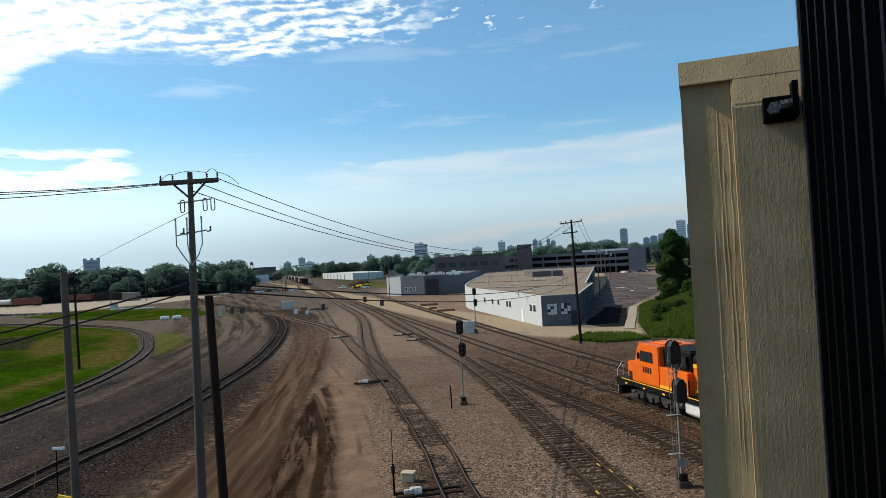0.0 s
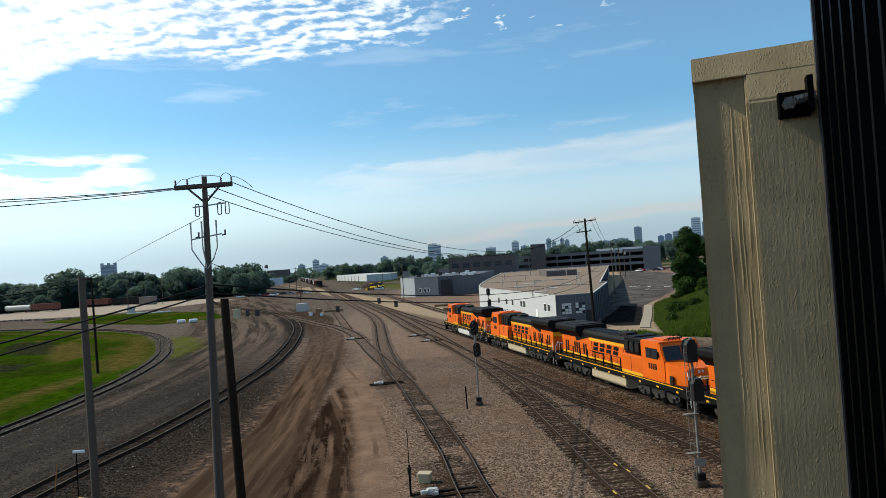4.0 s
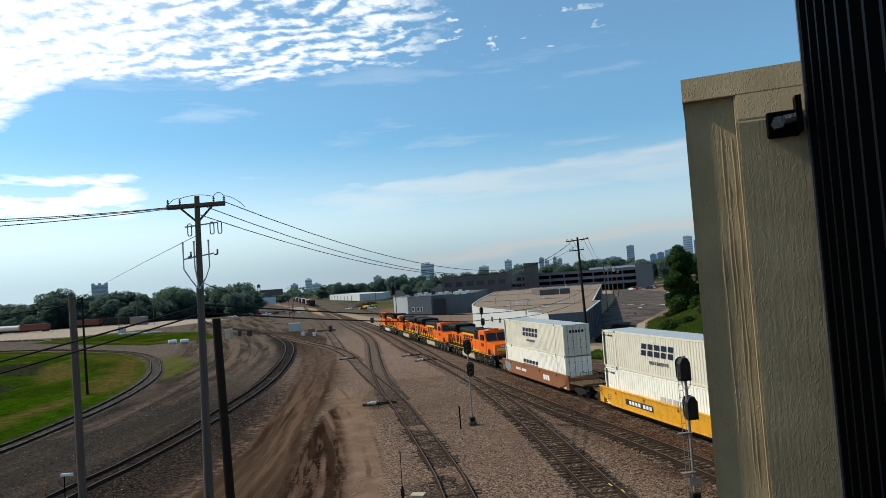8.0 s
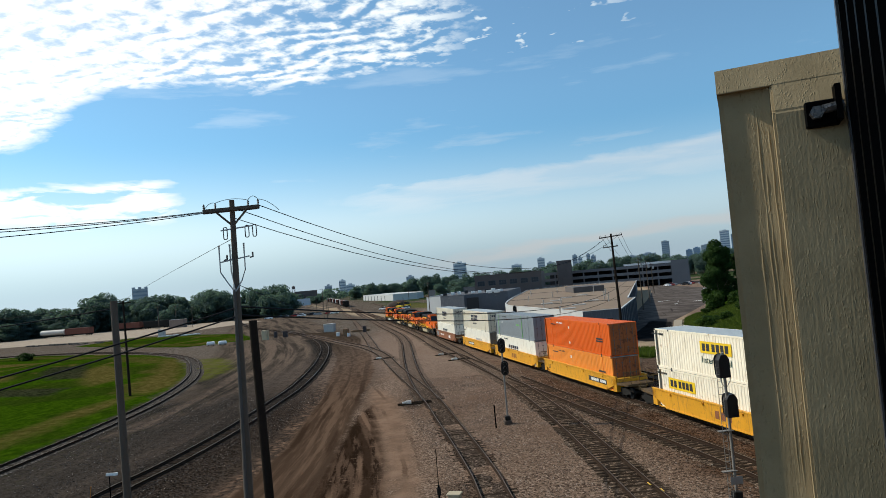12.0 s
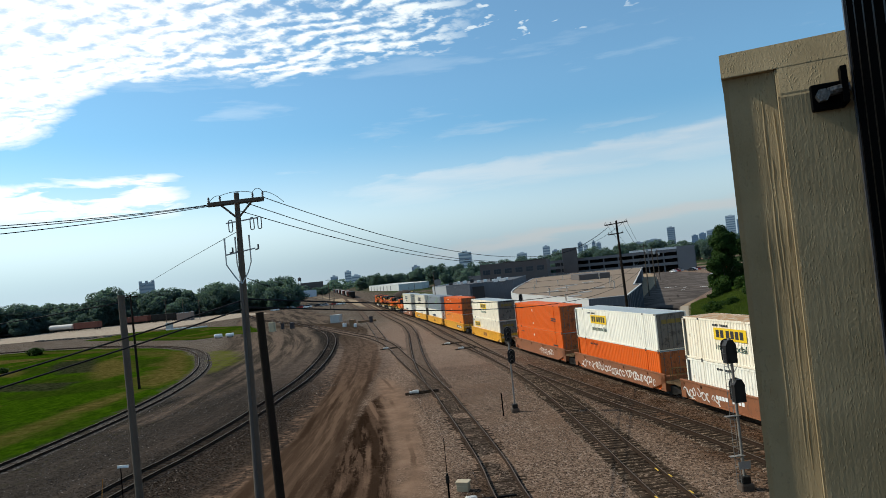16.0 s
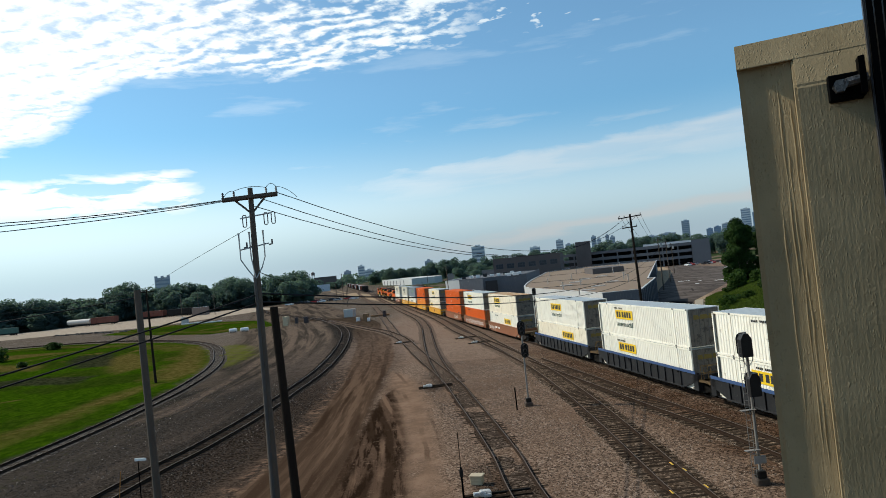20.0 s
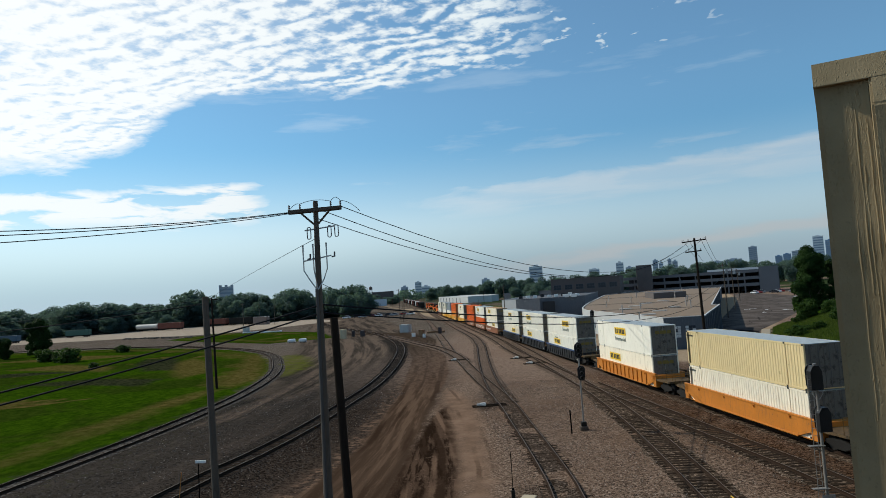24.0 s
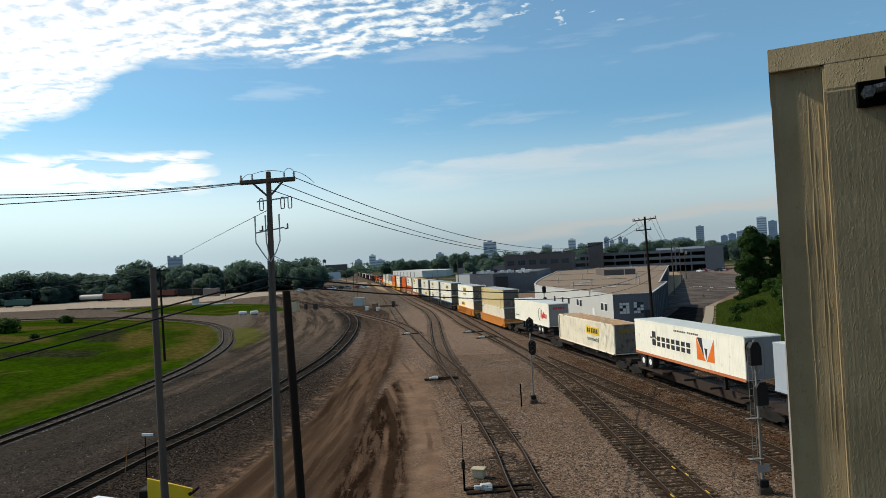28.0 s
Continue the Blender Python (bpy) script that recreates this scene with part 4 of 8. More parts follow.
for k in range(22):
    y = -0.03 - 0.11 * k
    boxpart("picket", (FX, FX + 0.027, y - 0.0095, y + 0.0095, 9.25, 11.95), black, fence)
# end post painted lighter than the pickets, for the sun on its face
boxpart("end_post", (FX - 0.004, FX + 0.05, -0.018, 0.0, 9.2, 12.1), mat("sunlit_black_paint", (0.050, 0.049, 0.052), 0.4, 0.0, 0.2, 4.0, 0.05, spec=0.3), fence)
boxpart("rail", (FX + 0.02, FX + 0.05, -2.5, -0.02, 11.86, 11.92), black, fence)
boxpart("rail", (FX + 0.02, FX + 0.05, -2.5, -0.02, 9.34, 9.40), black, fence)
bracket = boxpart("bracket", (0.073, 0.150, -0.022, 0.0, 11.170, 11.238), black, fence, "black bolted fence bracket", 0.003)
bm = bmesh.new()
bm_tube(bm, (0.098, -0.05, 11.204), (0.098, -0.02, 11.204), 0.017, n=6)
bm_tube(bm, (0.112, -0.036, 11.210), (0.160, -0.036, 11.216), 0.012, n=8)
part("bolt", bm, mat("bolt_steel", (0.10, 0.10, 0.10), 0.45, 0.8, 0.3, 30, 0.3, 90), bracket)
boxpart("tab", (0.141, 0.155, -0.052, -0.004, 11.178, 11.268), black, bracket)
concrete = mat("concrete", (0.20, 0.18, 0.155), 0.9, 0.0, 0.2, 0.8, 0.3, 20, (0.2, 0.18, 0.16))
deck = thing("bridge_deck", "concrete road bridge deck over the tracks", "bridge", kind="structure", at=BRIDGE)
boxpart("slab", (0.10, 14.0, -26.0, 40.0, 8.55, 9.15), concrete, deck, bevel=0.02)
boxpart("edge_beam", (-0.15, 0.66, -26.0, 40.0, 7.75, 8.56), concrete, deck, bevel=0.02)
for y in (-20.0, 33.0):
    bm = bmesh.new()
    bm_tube(bm, (4.0, y, GZ - 0.2), (4.0, y, 7.8), 0.6, n=20)
    bm_tube(bm, (11.0, y, GZ - 0.2), (11.0, y, 7.8), 0.6, n=20)
    bm_box(bm, 0.9, 13.5, y - 0.7, y + 0.7, 7.7, 8.56)
    part("pier", bm, concrete, deck)

# ---- the freight train ----
HEADING = 14.4


def head_at(t):
    """How far the front coupler of the first engine has come along the main track."""
    return -3.3 + 15.1 * t + 0.016 * t * t + 1.2 * math.exp(-t / 3.0)


MOVERS = []  # thing, metres behind the front coupler, height, turned about


def rides(ob, back, z=0.0, turned=False):
    MOVERS.append((ob, back, z, turned))
    return ob


orange = mat("engine_orange", (0.76, 0.130, 0.006), 0.42, 0.0, 0.14, 1.2, 0.03, 30, (0.30, 0.075, 0.02), 0.60, vary=0.14, streaks=0.35)
yellow = mat("engine_yellow", (0.82, 0.42, 0.02), 0.45, 0.0, 0.12, 1.5, 0.03)
engine_black = mat("engine_black", (0.005, 0.0045, 0.004), 0.6, 0.0, 0.3, 1.5, 0.08, spec=0.14)
grime = mat("running_gear", (0.014, 0.012, 0.010), 0.75, 0.2, 0.4, 2.0, 0.3, 25, (0.055, 0.040, 0.030), spec=0.3)
truck_silver = mat("truck_grey", (0.040, 0.035, 0.030), 0.65, 0.2, 0.6, 3.0, 0.4, 25, (0.26, 0.235, 0.21), 0.60)
tank_white = mat("tank_white", (0.62, 0.60, 0.56), 0.5, 0.0, 0.15, 1.5, 0.05, 30, (0.25, 0.22, 0.18))
tank_tan = mat("tank_tan", (0.46, 0.37, 0.24), 0.6, 0.0, 0.2, 1.5, 0.05, 30, (0.2, 0.15, 0.10))
white_rail = mat("white_rail", (0.75, 0.75, 0.72), 0.5, 0.0, 0.1)
window_glass = glass("cab_glass")


def wheelset(parent, y, r=0.5, gauge=0.76):
    bm = bmesh.new()
    for s in (-1, 1):
        bm_tube(bm, (s * (gauge - 0.06), y, r), (s * (gauge + 0.08), y, r), r, n=20)
        bm_tube(bm, (s * (gauge - 0.09), y, r), (s * (gauge - 0.06), y, r), r + 0.025, n=20)
    bm_tube(bm, (-gauge, y, r), (gauge, y, r), 0.09, n=8)
    return part("wheelset", bm, grime, parent)


def engine_truck(parent, y0):
    tr = part("truck", side_frames(y0), truck_silver, parent, "six-wheel engine truck")
    for dy in (-1.85, 0, 1.85):
        wheelset(tr, y0 + dy, 0.53)
    return tr


def side_frames(y0):
    bm = bmesh.new()
    for s in (-1, 1):
        x0, x1 = sorted((s * 1.02, s * 1.22))
        bm_prism(bm, [(y0 - 2.7, 0.62), (y0 - 2.4, 0.42), (y0 - 1.3, 0.42), (y0 - 1.1, 0.62), (y0 - 0.7, 0.62), (y0 - 0.5, 0.42), (y0 + 0.5, 0.42), (y0 + 0.7, 0.62), (y0 + 1.1, 0.62), (y0 + 1.3, 0.42),
                      (y0 + 2.4, 0.42), (y0 + 2.7, 0.62), (y0 + 2.7, 0.86), (y0 + 1.0, 1.05), (y0 - 1.0, 1.05), (y0 - 2.7, 0.86)], "x", x0, x1)
        for dy in (-1.85, 0, 1.85):
            bm_box(bm, *sorted((s * 1.18, s * 1.36)), y0 + dy - 0.22, y0 + dy + 0.22, 0.36, 0.72, 0.03)
        for dy in (-0.95, 0.95):
            bm_tube(bm, (s * 1.24, y0 + dy, 0.55), (s * 1.24, y0 + dy, 1.0), 0.13, n=8)
            bm_tube(bm, (s * 1.28, y0 + dy * 2.6, 0.75), (s * 1.28, y0 + dy * 2.1, 0.75), 0.11, n=8)
    bm_box(bm, -1.0, 1.0, y0 - 2.3, y0 + 2.3, 0.5, 0.9)
    return bm


def locomotive(label, tank):
    """A wide-cab six-axle diesel; its cab end points to +y."""
    lo = thing("locomotive", label, "locomotive", "engines of the train")
    bm = bmesh.new()
    bm_prism(bm, [(-11.0, 1.15), (-10.7, 0.95), (-8.9, 1.2), (8.9, 1.2), (10.7, 0.95), (11.0, 1.15), (11.0, 1.62), (-11.0, 1.62)], "x", -1.5, 1.5)
    part("underframe", bm, engine_black, lo, "black underframe")
    for s in (-1, 1):
        boxpart("side_stripe", (*sorted((s * 1.503, s * 1.515)), -10.3, 10.3, 1.54, 1.60), yellow, lo, "yellow sill stripe")
        boxpart("hood_stripe", (*sorted((s * 0.985, s * 1.002)), -10.0, 5.2, 1.66, 1.84), yellow, lo, "yellow stripe along the hood")
        for y in np.linspace(-9.6, 9.6, 9):
            boxpart("sill_mark", (*sorted((s * 1.503, s * 1.514)), y - 0.14, y + 0.14, 1.22, 1.34), yellow, lo)
    engine_truck(lo, 6.7), engine_truck(lo, -6.7)
    bm = bmesh.new()
    bm_prism(bm, [(-1.42, 1.15), (-1.42, 0.55), (-1.15, 0.30), (1.15, 0.30), (1.42, 0.55), (1.42, 1.15)], "y", -3.3, 2.6)
    bmesh.ops.bevel(bm, geom=bm.edges[:], offset=0.05, segments=2, affect="EDGES")
    part("fuel_tank", bm, tank, lo, "pale fuel tank")
    bm = bmesh.new()
    for y in (2.8, 3.15, 3.5):
        bm_tube(bm, (-1.35, y - 0.05, 0.85), (-1.35, y + 0.25, 0.85), 0.2, n=10)
    bm_tube(bm, (-1.3, -3.4, 1.0), (-1.3, 2.4, 1.0), 0.10, n=8)
    part("air_reservoir", bm, truck_silver, lo)
    # long hood
    bm = bmesh.new()
    bm_box(bm, -0.98, 0.98, -10.1, 5.2, 1.62, 3.62, 0.03)
    part("hood", bm, orange, lo, "orange engine hood")
    for s in (-1, 1):
        boxpart("hood_band", (*sorted((s * 0.985, s * 1.0)), -4.3, 2.2, 3.38, 3.61), yellow, lo, "yellow band under the roof line")
        boxpart("sill_band", (*sorted((s * 0.985, s * 1.002)), -10.0, 2.0, 1.64, 2.00), yellow, lo, "yellow band along the walkway")
        bm = bmesh.new()
        bm_prism(bm, [(-6.9, 3.10), (-4.2, 3.63), (-7.2, 3.63)], "x", *sorted((s * 0.983, s * 1.004)))
        part("intake_screen", bm, engine_black, lo, "black screen under the radiator")
    bm = bmesh.new()
    bm_prism(bm, [(-1.0, 3.625), (1.0, 3.625), (1.0, 3.95), (0.82, 4.20), (-0.82, 4.20), (-1.0, 3.95)], "y", -6.2, 5.2)
    bmesh.ops.bevel(bm, geom=bm.edges[:], offset=0.03, segments=1, affect="EDGES")
    roof = part("hood_roof", bm, engine_black, lo, "black hood roof")
    for y in np.arange(-5.4, 2.6, 1.15):
        boxpart("roof_hatch", (-0.74, 0.74, y - 0.5, y + 0.5, 4.19, 4.235), engine_black, roof, "", 0.01)
    bm = bmesh.new()
    bm_prism(bm, [(-0.98, 3.40), (0.98, 3.40), (1.10, 3.62), (1.52, 4.02), (1.52, 4.40), (1.34, 4.52), (-1.34, 4.52), (-1.52, 4.40), (-1.52, 4.02), (-1.10, 3.62)], "y", -10.35, -5.8)
    bmesh.ops.bevel(bm, geom=bm.edges[:], offset=0.025, segments=1, affect="EDGES")
    radiator = part("radiator", bm, engine_black, lo, "wide black radiator wings at the hood's end")
    for y in (-9.2, -7.2):
        boxpart("radiator_grille", (-1.2, 1.2, y - 0.85, y + 0.85, 4.522, 4.575), grime, radiator, "", 0.01)
    boxpart("end_panel", (-0.97, 0.97, -10.14, -10.10, 2.95, 3.38), yellow, lo, "yellow panel on the hood's end")
    for s in (-1, 1):
        for y in (-9.2, -8.75, -7.3, -6.85, -6.4, -5.45, -5.0):
            boxpart("louvre", (*sorted((s * 0.982, s * 1.005)), y - 0.13, y + 0.13, 2.02, 2.98), engine_black, lo)
        for y in np.arange(-4.4, 2.2, 1.1):
            boxpart("hood_door", (*sorted((s * 0.978, s * 0.996)), y - 0.49, y + 0.49, 2.05, 3.34), orange, lo)
            boxpart("door_gap", (*sorted((s * 0.978, s * 0.9975)), y + 0.535, y + 0.565, 1.70, 3.36), grime, lo)
    boxpart("exhaust_stack", (-0.5, 0.5, 0.2, 1.4, 4.20, 4.42), grime, lo, "", 0.03)
    boxpart("brake_grid", (-1.0, 1.0, 2.35, 3.4, 3.95, 4.38), engine_black, lo, "", 0.04)
    # full-width cabinet behind the cab, open grid boxes above it
    bm = bmesh.new()
    bm_box(bm, -1.46, 1.46, 2.1, 5.2, 1.62, 3.05, 0.03)
    cabinet_ = part("equipment_cabinet", bm, orange, lo, "orange full-width cabinet behind the cab")
    for s in (-1, 1):
        boxpart("sill_band", (*sorted((s * 1.46, s * 1.468)), 2.15, 8.3, 1.66, 1.86), yellow, cabinet_)
        boxpart("door_gap", (*sorted((s * 1.46, s * 1.466)), 3.60, 3.66, 1.9, 2.95), grime, cabinet_)
    bm = bmesh.new()
    bm_box(bm, -1.12, 1.12, 2.15, 5.2, 3.05, 4.30, 0.05)
    grid = part("inverter_box", bm, engine_black, lo, "black box behind the cab")
    for s in (-1, 1):
        for y in (2.7, 3.5, 4.3):
            boxpart("grid_frame", (*sorted((s * 1.12, s * 1.30)), y - 0.32, y + 0.32, 3.25, 4.05), engine_black, grid, "", 0.02)
            boxpart("grid_mesh", (*sorted((s * 1.30, s * 1.312)), y - 0.25, y + 0.25, 3.35, 3.95), grime, grid)
    # cab and nose
    bm = bmesh.new()
    bm_prism(bm, [(5.2, 1.62), (8.3, 1.62), (8.3, 3.08), (7.85, 4.16), (7.6, 4.38), (5.2, 4.38)], "x", -1.5, 1.5)
    bmesh.ops.bevel(bm, geom=bm.edges[:], offset=0.06, segments=2, affect="EDGES")
    cab = part("cab", bm, orange, lo, "orange wide cab")
    boxpart("roof_unit", (-0.7, 0.7, 5.7, 7.0, 4.38, 4.50), orange, cab, "", 0.04)
    boxpart("visor", (-1.48, 1.48, 7.52, 7.74, 4.30, 4.42), orange, cab, "", 0.03)
    for x in (-0.9, -0.3, 0.3, 0.9):
        bm = bmesh.new()
        bm_tube(bm, (x * 0.5, 7.25, 4.38), (x * 0.5, 7.25, 4.55), 0.03, n=6), bm_tube(bm, (x * 0.5, 7.15, 4.54), (x * 0.5, 7.5, 4.58), 0.035, 0.07, n=8)
        part("horn", bm, grime, cab)
    for s in (-1, 1):
        for y, w in ((6.25, 0.30), (7.05, 0.38)):
            fr = boxpart("window_frame", (*sorted((s * 1.49, s * 1.508)), y - w - 0.05, y + w + 0.05, 3.17, 3.90), engine_black, cab)
            boxpart("side_window", (*sorted((s * 1.508, s * 1.516)), y - w, y + w, 3.22, 3.85), window_glass, fr, "dark cab window")
        boxpart("mirror", (*sorted((s * 1.52, s * 1.66)), 7.60, 7.64, 3.3, 3.75), engine_black, cab)
    for x0, x1 in ((-1.34, -0.05), (0.05, 1.34)):
        bm = bmesh.new()
        bm_prism(bm, [(8.27, 3.16), (8.31, 3.17), (7.93, 4.10), (7.89, 4.09)], "x", x0, x1)
        part("windscreen", bm, window_glass, cab, "dark windscreen")
    bm = bmesh.new()
    rings = [[bm.verts.new((x, y, z)) for x, y in ((-1.47, 8.25), (1.47, 8.25), (1.47, 8.7), (0.98, 10.15), (-0.98, 10.15), (-1.47, 8.7))] for z in (1.62, 2.2, 3.1)]
    for v in rings[2]:
        v.co.z = 3.10 - 0.16 * (v.co.y - 8.25)
    for lo_, hi_ in zip(rings, rings[1:]):
        for i in range(6):
            bm.faces.new((lo_[i], lo_[(i + 1) % 6], hi_[(i + 1) % 6], hi_[i]))
    bm.faces.new(rings[0][::-1]), bm.faces.new(rings[2])
    bmesh.ops.bevel(bm, geom=bm.edges[:], offset=0.06, segments=2, affect="EDGES")
    nose = part("nose", bm, orange, lo, "orange wide sloped nose")
    boxpart("nose_emblem", (-0.62, 0.62, 10.152, 10.165, 2.0, 2.3), yellow, nose)
    boxpart("nose_door", (0.35, 0.9, 10.150, 10.162, 1.7, 2.62), orange, nose)
    for x in (-0.13, 0.13):
        bm = bmesh.new()
        bm_tube(bm, (x, 10.12, 2.6), (x, 10.2, 2.6), 0.085, n=10)
        part("headlight", bm, white_rail, nose)
    # battery box and walkway rails
    for s in (-1, 1):
        boxpart("cab_step_well", (*sorted((s * 1.40, s * 1.475)), 8.75, 9.15, 1.65, 2.25), grime, lo, "", 0.01)
    bm = bmesh.new()
    for s in (-1, 1):
        for y in np.arange(-9.6, 2.2, 1.45):
            bm_tube(bm, (s * 1.46, y, 1.62), (s * 1.46, y, 2.65), 0.055, n=5)
        bm_tube(bm, (s * 1.46, -9.6, 2.65), (s * 1.46, 2.1, 2.65), 0.02, n=5), bm_tube(bm, (s * 1.46, -9.6, 2.2), (s * 1.46, 2.1, 2.2), 0.014, n=5)
    part("handrail", bm, engine_black, lo, "black walkway handrail")
    for e in (-1, 1):
        for s in (-1, 1):
            bm = bmesh.new()
            bm_path(bm, [(s * 1.42, e * 10.95, 0.5), (s * 1.42, e * 10.95, 2.1), (s * 1.25, e * 10.5, 2.7)], 0.025, 6)
            part("end_rail", bm, white_rail, lo, "white end handrail")
            for i, z in enumerate((0.38, 0.68, 0.98)):
                boxpart("step", (*sorted((s * 1.0, s * 1.48)), *sorted((e * (10.55 - 0.03 * i), e * 11.0)), z, z + 0.05), engine_black, lo)
        bm = bmesh.new()
        bm_path(bm, [(-0.95, e * 10.95, 1.1), (-0.95, e * 10.95, 2.4), (0.95, e * 10.95, 2.4), (0.95, e * 10.95, 1.1)], 0.022, 6)
        part("end_rail", bm, white_rail, lo, "white end handrail")
        bm = bmesh.new()
        bm_prism(bm, [(e * 10.8, 0.3), (e * 11.05, 0.2), (e * 11.05, 1.2), (e * 10.8, 1.2)], "x", -1.35, 1.35)
        part("pilot", bm, engine_black, lo, "black pilot plate")
        boxpart("coupler", (-0.16, 0.16, *sorted((e * 10.9, e * 11.25)), 0.70, 1.0), grime, lo)
    # plain blocks for the wordmark and number, read from outside on either side
    for s, turn in ((-1, LEFT), (1, LEFT.inverted())):
        place = Matrix.Translation((s * 1.004, -1.2, 2.62)) @ turn
        figures("logo_block", -2.4, 1.18, 4, 0.68, place, 0.30, engine_black, lo, 0.80)
        part("logo_bar", blocks([(-2.55, -0.35, -0.22, -0.09)], place, 0.30), engine_black, lo)
        place = Matrix.Translation((s * 1.508, 6.7, 2.42)) @ turn
        part("number", blocks([(-0.5 + 0.29 * i, -0.31 + 0.29 * i, 0, 0.40) for i in range(4)], place), engine_black, lo)
    return lo


def truck_small(parent, y0):
    bm = bmesh.new()
    for s in (-1, 1):
        bm_prism(bm, [(y0 - 1.25, 0.40), (y0 - 0.75, 0.36), (y0 - 0.45, 0.22), (y0 + 0.45, 0.22), (y0 + 0.75, 0.36), (y0 + 1.25, 0.40), (y0 + 1.25, 0.62), (y0 + 0.5, 0.80), (y0 - 0.5, 0.80), (y0 - 1.25, 0.62)], "x", *sorted((s * 0.92, s * 1.08)))
    bm_box(bm, -1.0, 1.0, y0 - 0.25, y0 + 0.25, 0.42, 0.85, 0.04)
    tr = part("truck", bm, grime, parent, "four-wheel truck")
    wheelset(tr, y0 - 0.88, 0.45), wheelset(tr, y0 + 0.88, 0.45)
    return tr


WELL_PAINT = {"yellow": mat("well_yellow", (0.66, 0.305, 0.018), 0.5, 0.0, 0.18, 1.2, 0.05, 30, (0.26, 0.12, 0.035), 0.56, streaks=0.7),
              "brown": mat("well_brown", (0.235, 0.085, 0.035), 0.65, 0.0, 0.22, 1.2, 0.08, 30, (0.12, 0.06, 0.035), 0.55, streaks=0.5),
              "orange": mat("well_orange", (0.52, 0.175, 0.02), 0.55, 0.0, 0.2, 1.2, 0.08, 30, (0.22, 0.10, 0.04), 0.58, streaks=0.5),
              "black": mat("well_black", (0.016, 0.016, 0.017), 0.55, 0.0, 0.3, 1.2, 0.08, 30, (0.060, 0.054, 0.050), 0.58, streaks=0.4)}
mark_white = mat("mark_white", (0.78, 0.77, 0.74), 0.6, 0.0, 0.08)
mark_dark = mat("mark_dark", (0.03, 0.03, 0.032), 0.6, 0.0, 0.08)
blue_sill = mat("blue_sill", (0.045, 0.085, 0.19), 0.55, 0.0, 0.15, 1.2)


def curls(car, y0, y1, seed):
    """Sprayed loops and strokes along the side of a car, none of them a letter."""
    rng = random.Random(seed)
    bm = bmesh.new()
    y = y0
    while y < y1:
        w, h, zc = rng.uniform(0.16, 0.34), rng.uniform(0.20, 0.36), rng.uniform(0.80, 1.02)
        a0, sweep_a, lean, wide = rng.uniform(0, 6.28), rng.uniform(3.2, 7.5), rng.uniform(-0.3, 0.5), rng.uniform(0.035, 0.075)
        rows = []
        for k in range(15):
            a = a0 + sweep_a * k / 14
            r = 1.0 - 0.35 * k / 14
            cy, cz = math.cos(a), math.sin(a)
            rows.append([bm.verts.new((-1.4605, y + (w * r + d) * cy + lean * h * r * cz, zc + (h * r + d) * cz)) for d in (-wide, wide)])
        for p, q in zip(rows, rows[1:]):
            bm.faces.new((p[0], q[0], q[1], p[1]))
        y += rng.uniform(0.30, 0.62)
    tagged(part("scrawl", bm, mat("faded_white", (0.62, 0.57, 0.52), 0.7), car, "faded pale sprayed loops"), kind="stuff")


